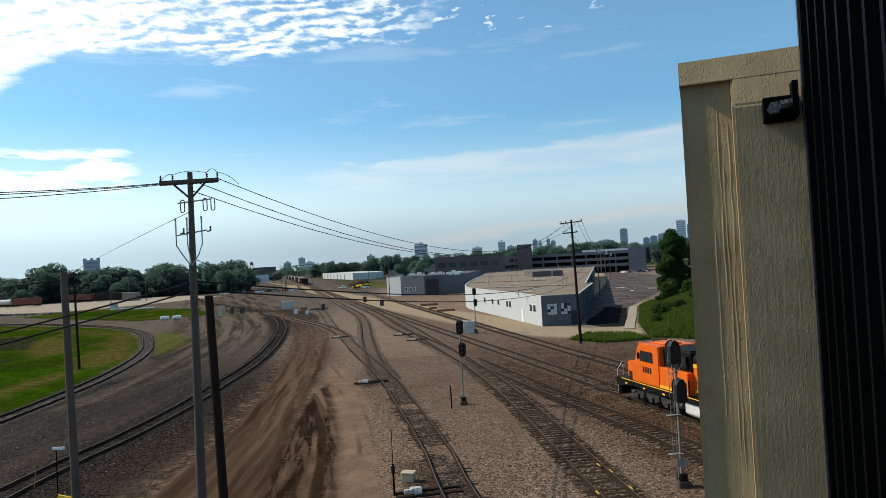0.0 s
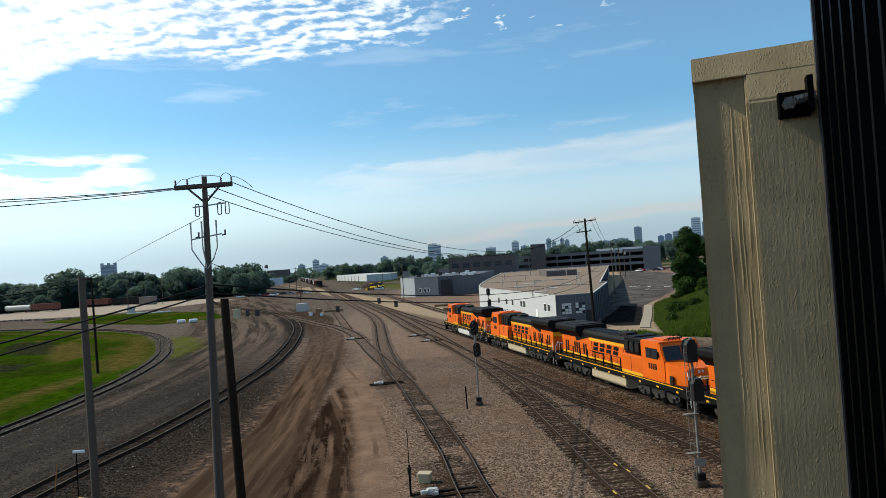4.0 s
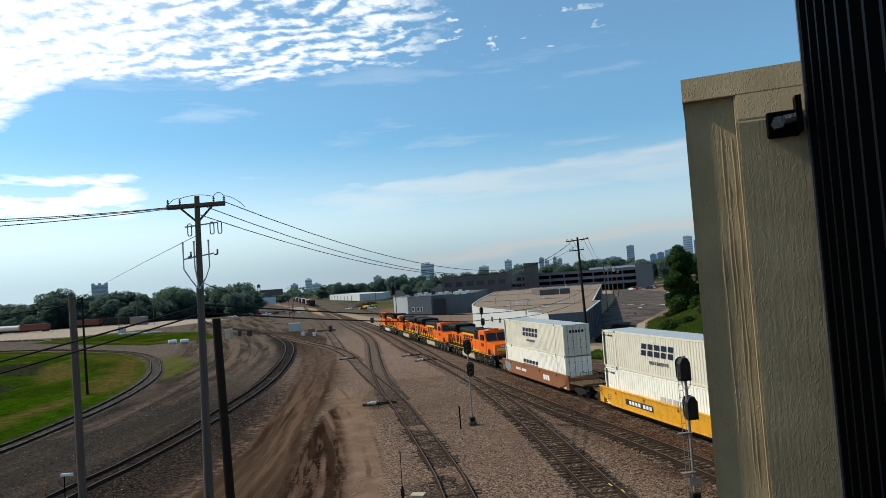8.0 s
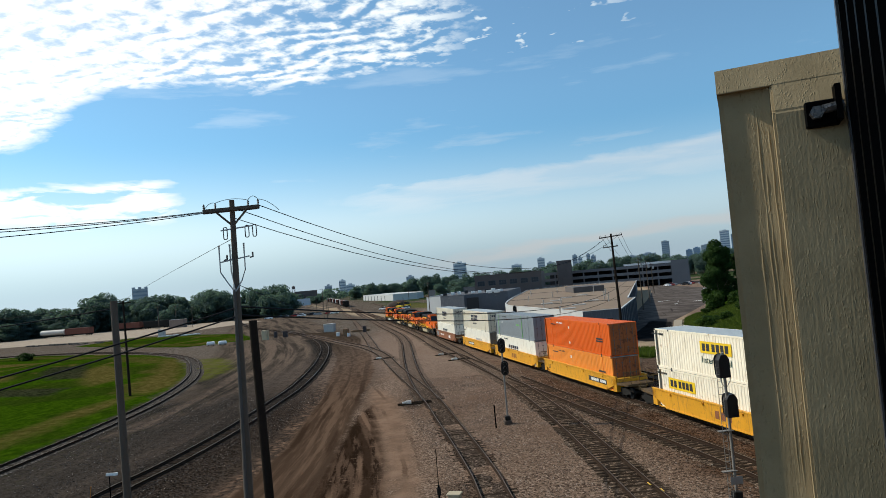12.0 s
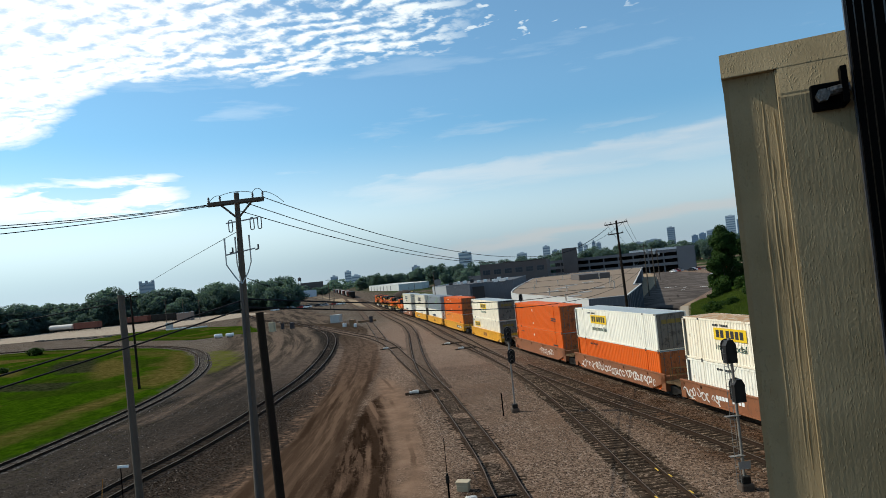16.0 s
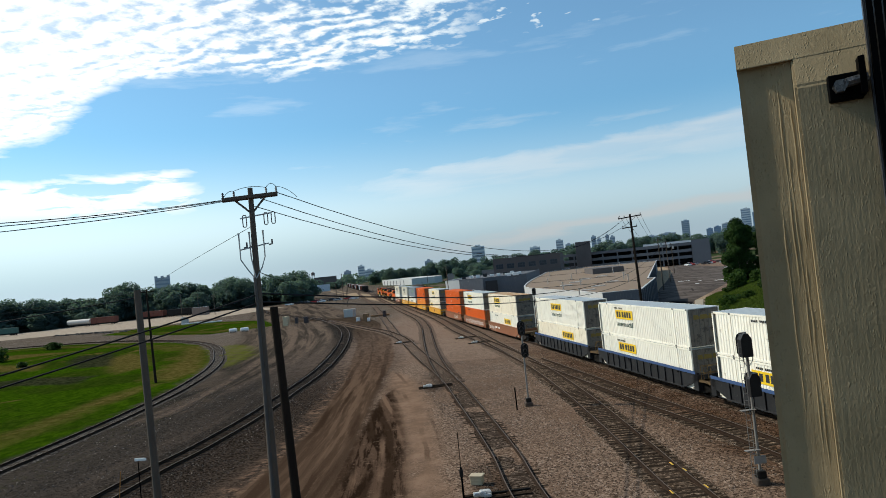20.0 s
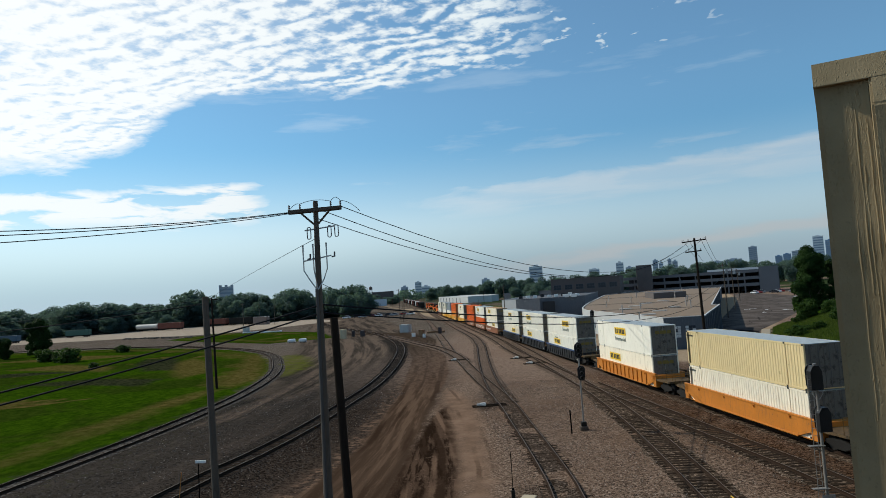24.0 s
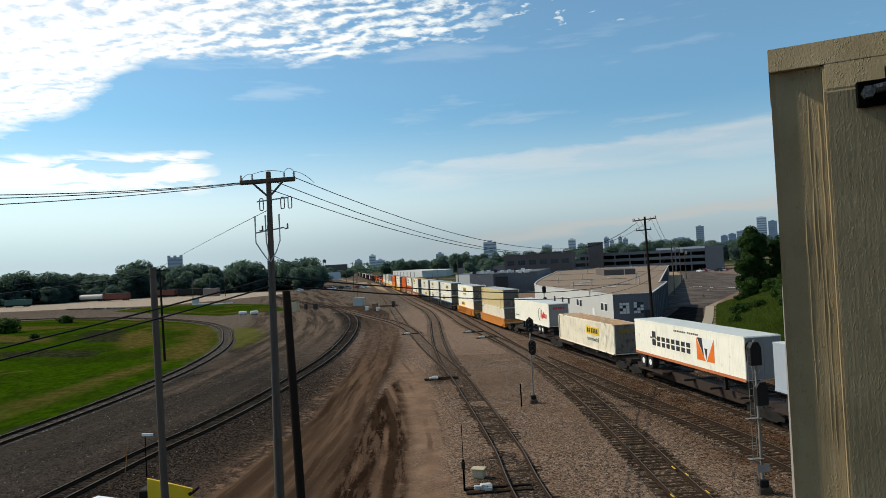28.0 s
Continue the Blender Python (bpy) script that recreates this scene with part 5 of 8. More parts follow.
def well_car(paint, length, ribs=False, trucks=(1, 1), marks="", sill=None):
    """One unit of a double-stack car: two deep side sills round a low floor, end platforms over the trucks."""
    car = thing("well_car", {"yellow": "yellow steel well car", "brown": "rust-brown steel well car", "orange": "weathered orange steel well car", "black": "black ribbed steel well car with a blue sill"}[paint] + " under stacked containers", "freight car", "well cars of the train")
    p, h = WELL_PAINT[paint], length / 2
    for s in (-1, 1):
        bm = bmesh.new()
        bm_prism(bm, [(-8.9, 1.08), (-7.0, 0.42), (7.0, 0.42), (8.9, 1.08), (8.9, 1.60), (8.2, 1.62), (-8.2, 1.62), (-8.9, 1.60)], "x", *sorted((s * 1.36, s * 1.45)))
        bm_box(bm, *sorted((s * 1.30, s * 1.50)), -8.9, 8.9, 1.58, 1.68, 0.01), bm_box(bm, *sorted((s * 1.32, s * 1.52)), -7.0, 7.0, 0.36, 0.46, 0.01)
        side = part("side_sill", bm, p, car)
        if ribs:
            for y in np.arange(-6.6, 6.7, 1.2):
                boxpart("rib", (*sorted((s * 1.45, s * 1.54)), y - 0.05, y + 0.05, 0.46, 1.58), p, side)
        if sill:
            boxpart("top_sill", (*sorted((s * 1.50, s * 1.515)), -8.7, 8.7, 1.56, 1.78), sill, side, "blue top sill")
        for y in (-6.2, -2.0, 2.2, 6.3):
            boxpart("lug", (*sorted((s * 1.45, s * 1.56)), y - 0.09, y + 0.09, 1.40, 1.52), p, side)
    bm = bmesh.new()
    bm_box(bm, -1.34, 1.34, -8.3, 8.3, 0.34, 0.40)
    for e in (-1, 1):
        bm_box(bm, -1.45, 1.45, *sorted((e * 8.3, e * 8.9)), 0.40, 1.5)
    part("floor", bm, p, car)
    for e in (-1, 1):
        bm = bmesh.new()
        bm_prism(bm, [(-1.4, e * 8.85), (1.4, e * 8.85), (1.15, e * (h - 0.3)), (-1.15, e * (h - 0.3))], "z", 1.02, 1.20)
        bm_box(bm, -0.3, 0.3, *sorted((e * 8.8, e * h)), 0.72, 1.04)
        part("end_platform", bm, mat("grimy_platform", (0.11, 0.066, 0.028), 0.75, 0.0, 0.4, 1.5, 0.1, 20, (0.03, 0.022, 0.015), 0.5), car, "grimy end platform")
        bm = bmesh.new()
        for x in (-1.3, -0.75, 0.75, 1.3):
            bm_tube(bm, (x, e * (h - 0.5), 1.2), (x, e * (h - 0.5), 2.2), 0.022, n=5)
        bm_tube(bm, (-1.3, e * (h - 0.5), 2.2), (1.3, e * (h - 0.5), 2.2), 0.022, n=5), bm_tube(bm, (-1.3, e * (h - 0.5), 1.7), (1.3, e * (h - 0.5), 1.7), 0.02, n=5)
        part("end_rail", bm, mat("grimy_platform_rail", (0.16, 0.095, 0.03), 0.7, 0.0, 0.4, 3.0, 0.1, 20, (0.03, 0.022, 0.015), 0.5), car, "grimy end handrail")
    if trucks[0]:
        truck_small(car, h - 1.35 if trucks[0] == 1 else h)
    if trucks[1]:
        truck_small(car, -h + 1.35)
    place = Matrix.Translation((-1.472, 0, 0)) @ LEFT
    if marks.startswith("dark"):
        my = -3.4 if "rear" in marks else 4.6
        pl = part("number_plate", blocks([(-0.2, 3.6, 0.78, 1.20)], Matrix.Translation((-1.462, my, 0)) @ LEFT), mark_dark, car, "black number board")
        part("number", blocks([(0.35 + 0.42 * i + (0.25 if i > 3 else 0), 0.65 + 0.42 * i + (0.25 if i > 3 else 0), 0.86, 1.12) for i in range(7)], Matrix.Translation((-1.468, my, 0)) @ LEFT), mark_white, pl)
        letters("53", 0.62, mark_dark, car, Matrix.Translation((-1.455, 7.3, 0.95)) @ LEFT @ Matrix.Rotation(radians(90), 4, "X"), "length_mark")
    elif marks == "light":
        part("number", blocks([(-4.6 + 0.34 * i, -4.34 + 0.34 * i, 0.9, 1.16) for i in range(9) if i != 4], Matrix.Translation((-1.456, 0, 0)) @ LEFT), mark_white, car)
        part("panel", blocks([(-8.1, -6.3, 0.62, 1.46)], Matrix.Translation((-1.455, 0, 0)) @ LEFT), mat("faded_blue_panel", (0.16, 0.24, 0.27), 0.7, 0.0, 0.3, 2.0, 0.1, 20, (0.22, 0.11, 0.06), 0.5), car, "faded blue repainted panel")
        part("emblem", blocks([(3.0, 3.35, 0.72, 1.2), (3.5, 3.85, 0.72, 1.2), (4.0, 4.45, 0.72, 1.2)], Matrix.Translation((-1.456, 0, 0)) @ LEFT), mark_white, car)
    elif marks == "patch":
        part("number", blocks([(-0.9, -0.45, 0.72, 1.24), (-0.25, 0.2, 0.72, 1.24), (0.4, 0.85, 0.72, 1.24)], Matrix.Translation((-1.456, 0, 0)) @ LEFT), WELL_PAINT["brown"], car)
    elif marks == "scrawl":
        curls(car, -7.2, 7.2, 3)
    elif marks == "short scrawl":
        curls(car, -5.0, -1.0, 5)
    elif marks == "light scrawl":
        part("number", blocks([(-4.6 + 0.34 * i, -4.34 + 0.34 * i, 0.9, 1.16) for i in range(9) if i != 4], Matrix.Translation((-1.456, 0, 0)) @ LEFT), mark_white, car)
        curls(car, 4.2, 8.4, 8)
    return car


CL, CW, CH = 16.15, 1.295, 2.86


def paint_box(name, col, dirt):
    return mat(name, col, 0.55, 0.0, 0.08, 0.7, 0.04, 30, dirt, 0.60, vary=0.08, streaks=0.45, spec=0.25)


BOX = {"swift": paint_box("box_offwhite", (0.68, 0.62, 0.49), (0.38, 0.32, 0.23)), "white": paint_box("box_white", (0.89, 0.84, 0.71), (0.50, 0.43, 0.32)),
       "grey": paint_box("box_grey", (0.235, 0.26, 0.275), (0.16, 0.16, 0.155)), "orange": paint_box("box_orange", (0.70, 0.112, 0.007), (0.42, 0.14, 0.05)),
       "pale_orange": paint_box("box_pale_orange", (0.84, 0.27, 0.038), (0.45, 0.2, 0.08)), "cream": paint_box("box_cream", (0.90, 0.80, 0.62), (0.36, 0.22, 0.10)),
       "straw": paint_box("box_straw", (0.70, 0.55, 0.29), (0.38, 0.27, 0.13)), "lead": paint_box("box_lead", (0.30, 0.34, 0.40), (0.2, 0.2, 0.2))}
SWIFT_BLUE = mat("navy_mark", (0.010, 0.014, 0.035), 0.5, 0.0, 0.1)
JB_YELLOW = mat("sign_yellow", (0.80, 0.52, 0.02), 0.5, 0.0, 0.08)
green_strip = mat("green_strip", (0.16, 0.46, 0.10), 0.5, 0.0, 0.1)
# rear doors: grimy paint, made darker still for the shade on the ends
DOOR_DARK = mat("shaded_grimy_door", (0.16, 0.14, 0.112), 0.7, 0.0, 0.25, 1.0, 0.05, 20, (0.05, 0.042, 0.034), 0.5, streaks=0.5)
DOOR_RED_BROWN = mat("red_brown_door", (0.36, 0.105, 0.030), 0.7, 0.0, 0.25, 1.0, 0.05, 20, (0.10, 0.045, 0.022), 0.5, streaks=0.5)
FLAT_BROWN = mat("spine_brown", (0.034, 0.020, 0.014), 0.75, 0.0, 0.3, 1.2, 0.1, 20, (0.03, 0.02, 0.016), 0.5)
ROOF = mat("container_roof", (0.42, 0.45, 0.45), 0.55, 0.1, 0.15, 0.6, 0.05, 20, (0.3, 0.22, 0.15), 0.6)
ROOF_RUST = mat("rusty_roof", (0.46, 0.26, 0.12), 0.75, 0.1, 0.2, 0.8, 0.1, 20, (0.58, 0.52, 0.40), 0.5)
rod_steel = mat("lock_rod", (0.13, 0.12, 0.11), 0.6, 0.2, 0.2)
GAP = mat("joint_black", (0.02, 0.02, 0.02), 0.8)


def corrugated(half_w, half_l, z0, z1, pitch=0.305, depth=0.032):
    """Both long sides as upright trapezoid corrugations."""
    bm = bmesh.new()
    n = int(2 * (half_l - 0.16) / pitch)
    for s in (-1, 1):
        ys = [(-half_l + 0.16 + i * pitch, 0) for i in range(n + 1)]
        outline = []
        for y, _ in ys[:-1]:
            outline += [(y, 0.0), (y + pitch * 0.36, 0.0), (y + pitch * 0.5, depth), (y + pitch * 0.86, depth)]
        outline.append((ys[-1][0], 0.0))
        cols = [[bm.verts.new((s * (half_w - d), y, z)) for z in (z0, z1)] for y, d in outline]
        for a, b in zip(cols, cols[1:]):
            bm.faces.new((a[0], b[0], b[1], a[1]))
    return bm


def container(style, sign="", ribbed=True, roof=None, label=""):
    """A 53-foot box: corrugated sides in a frame of posts and rails, roof, doors with rods at the rear end (-y)."""
    p = BOX[style]
    box = thing("shipping_container", label, "container", "containers on the train")
    hl = CL / 2
    if ribbed:
        part("corrugated_shell", corrugated(CW - 0.012, hl, 0.12, CH - 0.10), p, box)
    else:
        bm = bmesh.new()
        bm_box(bm, -CW + 0.015, CW - 0.015, -hl + 0.05, hl - 0.05, 0.12, CH - 0.1)
        part("corrugated_shell", bm, p, box)
    bm = bmesh.new()
    for s in (-1, 1):
        bm_box(bm, *sorted((s * (CW - 0.07), s * CW)), -hl, hl, CH - 0.12, CH - 0.005), bm_box(bm, *sorted((s * (CW - 0.07), s * CW)), -hl, hl, 0.0, 0.14)
        for y in (-hl + 0.06, hl - 0.06, -6.05, 6.05):
            bm_box(bm, *sorted((s * (CW - 0.10), s * (CW + 0.004))), y - 0.07, y + 0.07, 0.0, CH)
    bm_box(bm, -CW + 0.07, CW - 0.07, hl - 0.06, hl - 0.004, 0.0, CH - 0.01)
    bm_box(bm, -CW + 0.05, CW - 0.05, -hl + 0.05, hl - 0.05, 0.02, 0.10)
    part("frame", bm, p, box)
    bm = bmesh.new()
    ribs = [(y + d, CH - 0.014 + w) for y in np.arange(-hl + 0.6, hl - 0.4, 0.62) for d, w in ((-0.16, 0), (-0.13, 0.012), (0.13, 0.012), (0.16, 0))]
    bm_prism(bm, [(-hl + 0.04, CH - 0.055), (hl - 0.04, CH - 0.055), (hl - 0.04, CH - 0.014)] + ribs[::-1] + [(-hl + 0.04, CH - 0.014)], "x", -CW + 0.03, CW - 0.03)
    part("roof", bm, roof or ROOF, box, "ribbed metal roof")
    for s in (-1, 1):
        d = boxpart("door", (*sorted((s * 0.012, s * (CW - 0.05))), -hl + 0.004, -hl + 0.07, 0.10, CH - 0.08), p if style in ("swift", "grey") or sign.startswith("swift") else DOOR_RED_BROWN if "orange" in style else DOOR_DARK, box)
        bm = bmesh.new()
        for x in (0.35, 0.9):
            bm_tube(bm, (s * x, -hl - 0.02, 0.12), (s * x, -hl - 0.02, CH - 0.12), 0.018, n=6)
            for z in (0.7, 1.4, 2.3):
                bm_box(bm, s * x - 0.07, s * x + 0.07, -hl - 0.035, -hl + 0.01, z, z + 0.06)
        part("lock_rod", bm, rod_steel, d)
    bm = bmesh.new()
    for s in (-1, 1):
        for y in (-hl + 0.09, hl - 0.09, -6.05, 6.05):
            for z in (0.0, CH - 0.12):
                bm_box(bm, *sorted((s * (CW - 0.05), s * (CW + 0.010))), y - 0.09, y + 0.09, z, z + 0.12)
    part("corner_castings", bm, GAP if style != "white" else rod_steel, box)
    on = lambda y, z, x=CW + 0.008: Matrix.Translation((-x, y, z)) @ LEFT
    if sign == "swift":
        figures("logo_block", -2.1, 0.84, 5, 0.85, on(0.2, 1.36), 0.18, SWIFT_BLUE, box)
        tagged(part("small_mark", blocks([(-1.2 + .24 * i, -1.04 + .24 * i, 0, .22) for i in range(10)], on(0.1, 0.82)), rod_steel, box), kind="stuff")
        part("rear_mark", blocks([(-0.7 + .3 * i, -0.48 + .3 * i, 2.1, 2.36) for i in range(5)], Matrix.Translation((0, -hl - 0.004, 0))), SWIFT_BLUE, box)
    elif sign == "swift_low":
        figures("logo_block", -2.1, 0.84, 5, 0.80, on(0.6, 1.0), 0.2, SWIFT_BLUE, box)
    elif sign == "faded":
        figures("logo_block", -1.9, 0.74, 5, 0.8, on(-1.6, 0.8), 0.2, mat("faded_blue", (0.40, 0.42, 0.44), 0.6), box)
    elif sign.startswith("jb"):
        x, z = (0.4, 1.55) if "mid" in sign else (4.9, 1.50) if "lead" in sign else (2.6, 1.55) if "front" in sign else (-2.6, 1.45)
        plate = part("sign_plate", blocks([(-1.7, 1.7, 0, .78)], on(x, z)), JB_YELLOW, box, "yellow sign plate")
        for i in (0, 1, 2.3, 3.3, 4.3, 5.3):
            part("wordmark", blocks([(-1.45 + .47 * i, -1.10 + .47 * i, .15, .64)], on(x, z, CW + 0.014)), mark_dark, plate)
        letters("Intermodal", 0.62, mat("dark_green_mark", (0.008, 0.050, 0.038), 0.6), box, on(x, z - 0.46) @ Matrix.Rotation(radians(90), 4, "X"), "lettering", "dark green word Intermodal", 3.2)
        part("rear_mark", blocks([(-0.8, 0.8, 2.05, 2.38)], Matrix.Translation((0, -hl - 0.004, 0))), mat("rear_sign", (0.20, 0.14, 0.03), 0.6), box)
    elif sign == "green":
        for y in (6.5, -3.6):
            boxpart("strip", (-CW - 0.012, -CW - 0.004, y - 0.06, y + 0.06, 0.1, CH - 0.1), green_strip, box, "green upright strip")
        tagged(part("small_mark", blocks([(-.5 + .24 * i, -.34 + .24 * i, 0, .2) for i in range(5)], on(-2.0, 1.5)), green_strip, box), kind="stuff")
        part("diamond", blocks([(-.12, .12, 0, .24)], on(4.8, 1.6)), mark_white, box)
    elif sign == "bars":
        tagged(part("small_mark", blocks([(5.2, 6.6, 1.35, 1.5), (5.2, 6.6, 1.15, 1.28), (-6.2, -4.8, 2.25, 2.35)], on(0, 0)), mark_dark, box), kind="stuff")
        part("diamond", blocks([(-.12, .12, 0.5, .74), (-.12, .12, 2.0, 2.24)], on(1.2, 0)), mark_white, box)
    part("number", blocks([(5.0 + .17 * i, 5.11 + .17 * i, 2.42, 2.56) for i in range(10) if i != 4], on(-10.6, 0)), mark_dark if style != "grey" else mark_white, box)
    return box


def trailer(mark):
    """A 53-foot road trailer: smooth box, side rails, legs, tandem wheels at the rear end (+y)."""
    tr = thing("semi_trailer", "white box trailer with " + {"arc": "red blocks and a dark arc", "word": "dark blocks and an orange badge", "plain": "grey sides and small marks"}[mark] + "", "trailer", "trailers on the train")
    hl, z1 = CL / 2, 2.92
    body = BOX["white"] if mark != "plain" else mat("trailer_grey", (0.36, 0.40, 0.45), 0.45, 0.0, 0.06)
    bm = bmesh.new()
    bm_box(bm, -1.29, 1.29, -hl, hl, 0.10, z1, 0.03)
    part("shell", bm, body, tr)
    bm = bmesh.new()
    bm_box(bm, -1.26, 1.26, -hl + 0.04, hl - 0.04, z1, z1 + 0.012)
    part("roof", bm, mat("trailer_roof", (0.60, 0.60, 0.55), 0.5, 0.1, 0.1), tr, "pale metal roof")
    for s in (-1, 1):
        boxpart("side_rail", (*sorted((s * 1.285, s * 1.315)), -hl + 0.02, hl - 0.02, 0.02, 0.22), mat("red_rail", (0.52, 0.16, 0.06), 0.5) if mark == "word" else body, tr, bevel=0.005)
        boxpart("top_rail", (*sorted((s * 1.285, s * 1.305)), -hl + 0.02, hl - 0.02, z1 - 0.10, z1 - 0.005), body, tr)
    for y in np.arange(-hl + 0.6, hl - 0.5, 1.2):
        boxpart("panel_seam", (-1.296, 1.296, y - 0.012, y + 0.012, 0.22, z1 - 0.1), body, tr)
    e = -1 if mark == "arc" else 1  # which end the wheels are at
    for y in (e * (hl - 2.9), e * (hl - 4.15)) if e < 0 else (hl - 1.4, hl - 2.65):
        for s in (-1, 1):
            bm = bmesh.new()
            bm_tube(bm, (s * 0.72, y, -0.50), (s * 1.27, y, -0.50), 0.50, n=20)
            tyre = part("tyre", bm, mat("tyre_rubber", (0.02, 0.02, 0.02), 0.85), tr)
            bm = bmesh.new()
            bm_tube(bm, (s * 1.24, y, -0.50), (s * 1.285, y, -0.50), 0.29, 0.22, n=16)
            part("rim", bm, mark_white, tyre)
    bm = bmesh.new()
    bm_box(bm, -0.6, 0.6, *sorted((e * (hl - 5.0), e * (hl - 0.6))), -0.35, 0.10)
    for s in (-1, 1):
        bm_box(bm, *sorted((s * 0.75, s * 0.95)), *sorted((e * (-hl + 3.0), e * (-hl + 3.2))), -0.9, 0.1), bm_box(bm, *sorted((s * 0.68, s * 1.02)), *sorted((e * (-hl + 2.95), e * (-hl + 3.25))), -1.0, -0.9)
    part("running_gear", bm, grime, tr)
    for s in (-1, 1):
        # doors painted darker than the sides, to put the rear end in shade
        boxpart("door", (*sorted((s * 0.01, s * 1.24)), -hl - 0.03, -hl, 0.16, z1 - 0.08), mat("trailer_door", (0.24, 0.235, 0.225), 0.6, 0.0, 0.12), tr)
    on = lambda y, z, x=1.302: Matrix.Translation((-x, y, z)) @ LEFT
    if mark == "arc":
        part("wordmark", blocks([(0 + .52 * i, .40 + .52 * i, -.12 if i == 1 else 0, (1.0, .52, .80, .54, .52)[i]) for i in range(5)], on(-4.6, 1.05), 0.25), mat("sign_red", (0.60, 0.03, 0.03), 0.5), tr, "red blocks")
        bm = bmesh.new()
        for i in range(8):
            a, b = radians(100 + i * 20), radians(120 + i * 20)
            bm_prism(bm, [(0.85 * math.cos(a), 0.85 * math.sin(a)), (0.85 * math.cos(b), 0.85 * math.sin(b)), (0.72 * math.cos(b), 0.72 * math.sin(b)), (0.72 * math.cos(a), 0.72 * math.sin(a))], "y", -0.004, 0.004)
        bmesh.ops.transform(bm, matrix=on(-4.5, 1.45), verts=bm.verts)
        part("arc", bm, mark_dark, tr)
        part("rear_mark", blocks([(-.7 + .3 * i, -.48 + .3 * i, 2.2, 2.5) for i in range(5)], Matrix.Translation((0, -hl - 0.034, 0))), mat("sign_red", (0.6, 0.03, 0.03)), tr)
    elif mark == "word":
        figures("logo_block", -3.5, 0.84, 1, 1.15, on(1.3, 1.0), 0.0, mark_dark, tr)
        figures("logo_block", -2.65, 0.78, 7, 0.80, on(1.3, 1.0), 0.0, mark_dark, tr, 0.78)
        tagged(part("small_mark", blocks([(.2 + .26 * i, .36 + .26 * i, 2.0, 2.14) for i in range(14) if i != 7], on(1.3, 0.45)), mark_dark, tr), kind="stuff")
        badge = part("badge_white", blocks([(0, 2.3, 0, 1.6)], on(-2.2, 0.75, 1.300)), mark_white, tr)
        tri = bmesh.new()
        bm_prism(tri, [(0.0, 0.0), (1.15, 0.0), (0.0, 1.6)], "y", -0.004, 0.004), bm_prism(tri, [(2.3, 0.0), (1.3, 0.0), (2.3, 1.6)], "y", -0.004, 0.004)
        bmesh.ops.transform(tri, matrix=on(-2.2, 0.75, 1.306), verts=tri.verts)
        part("badge_orange", tri, mat("badge_orange", (0.80, 0.17, 0.02), 0.5), badge)
        tri = bmesh.new()
        bm_prism(tri, [(0.1, 1.6), (0.75, 1.6), (0.95, 0.3)], "y", -0.004, 0.004), bm_prism(tri, [(1.25, 0.1), (1.45, 0.9), (1.05, 0.9)], "y", -0.004, 0.004)
        bmesh.ops.transform(tri, matrix=on(-2.2, 0.75, 1.308), verts=tri.verts)
        part("badge_black", tri, mark_dark, badge)
    else:
        part("badge", blocks([(-.6, .6, 0, .3)], on(5.4, 1.2)), JB_YELLOW, tr), part("badge", blocks([(-.5, -.1, 0, .4), (.1, .5, 0, .4)], on(5.4, 0.55)), mark_white, tr)
    return tr


def flat_car(length):
    car = thing("flat_car", "rust-brown spine car carrying a trailer or container", "freight car", "spine cars of the train")
    h, p = length / 2, FLAT_BROWN
    bm = bmesh.new()
    bm_prism(bm, [(-h + 0.1, 0.80), (-7.0, 0.80), (-6.2, 0.42), (6.2, 0.42), (7.0, 0.80), (h - 0.1, 0.80), (h - 0.1, 1.12), (-h + 0.1, 1.12)], "x", -0.45, 0.45)
    part("centre_sill", bm, p, car)
    for y in (-7.2, -3.6, 0.0, 3.6, 7.2):
        boxpart("cross_bearer", (-1.35, 1.35, y - 0.2, y + 0.2, 1.02, 1.17), p, car, bevel=0.02)
    for s in (-1, 1):
        boxpart("wheel_trough", (*sorted((s * 0.7, s * 1.36)), 3.2, 8.2, 0.98, 1.14), p, car)
    boxpart("hitch", (-0.5, 0.5, -7.2, -5.6, 1.12, 1.62), grime, car, "trailer hitch", 0.06)
    truck_small(car, h - 0.9), truck_small(car, -h + 0.9)
    return car


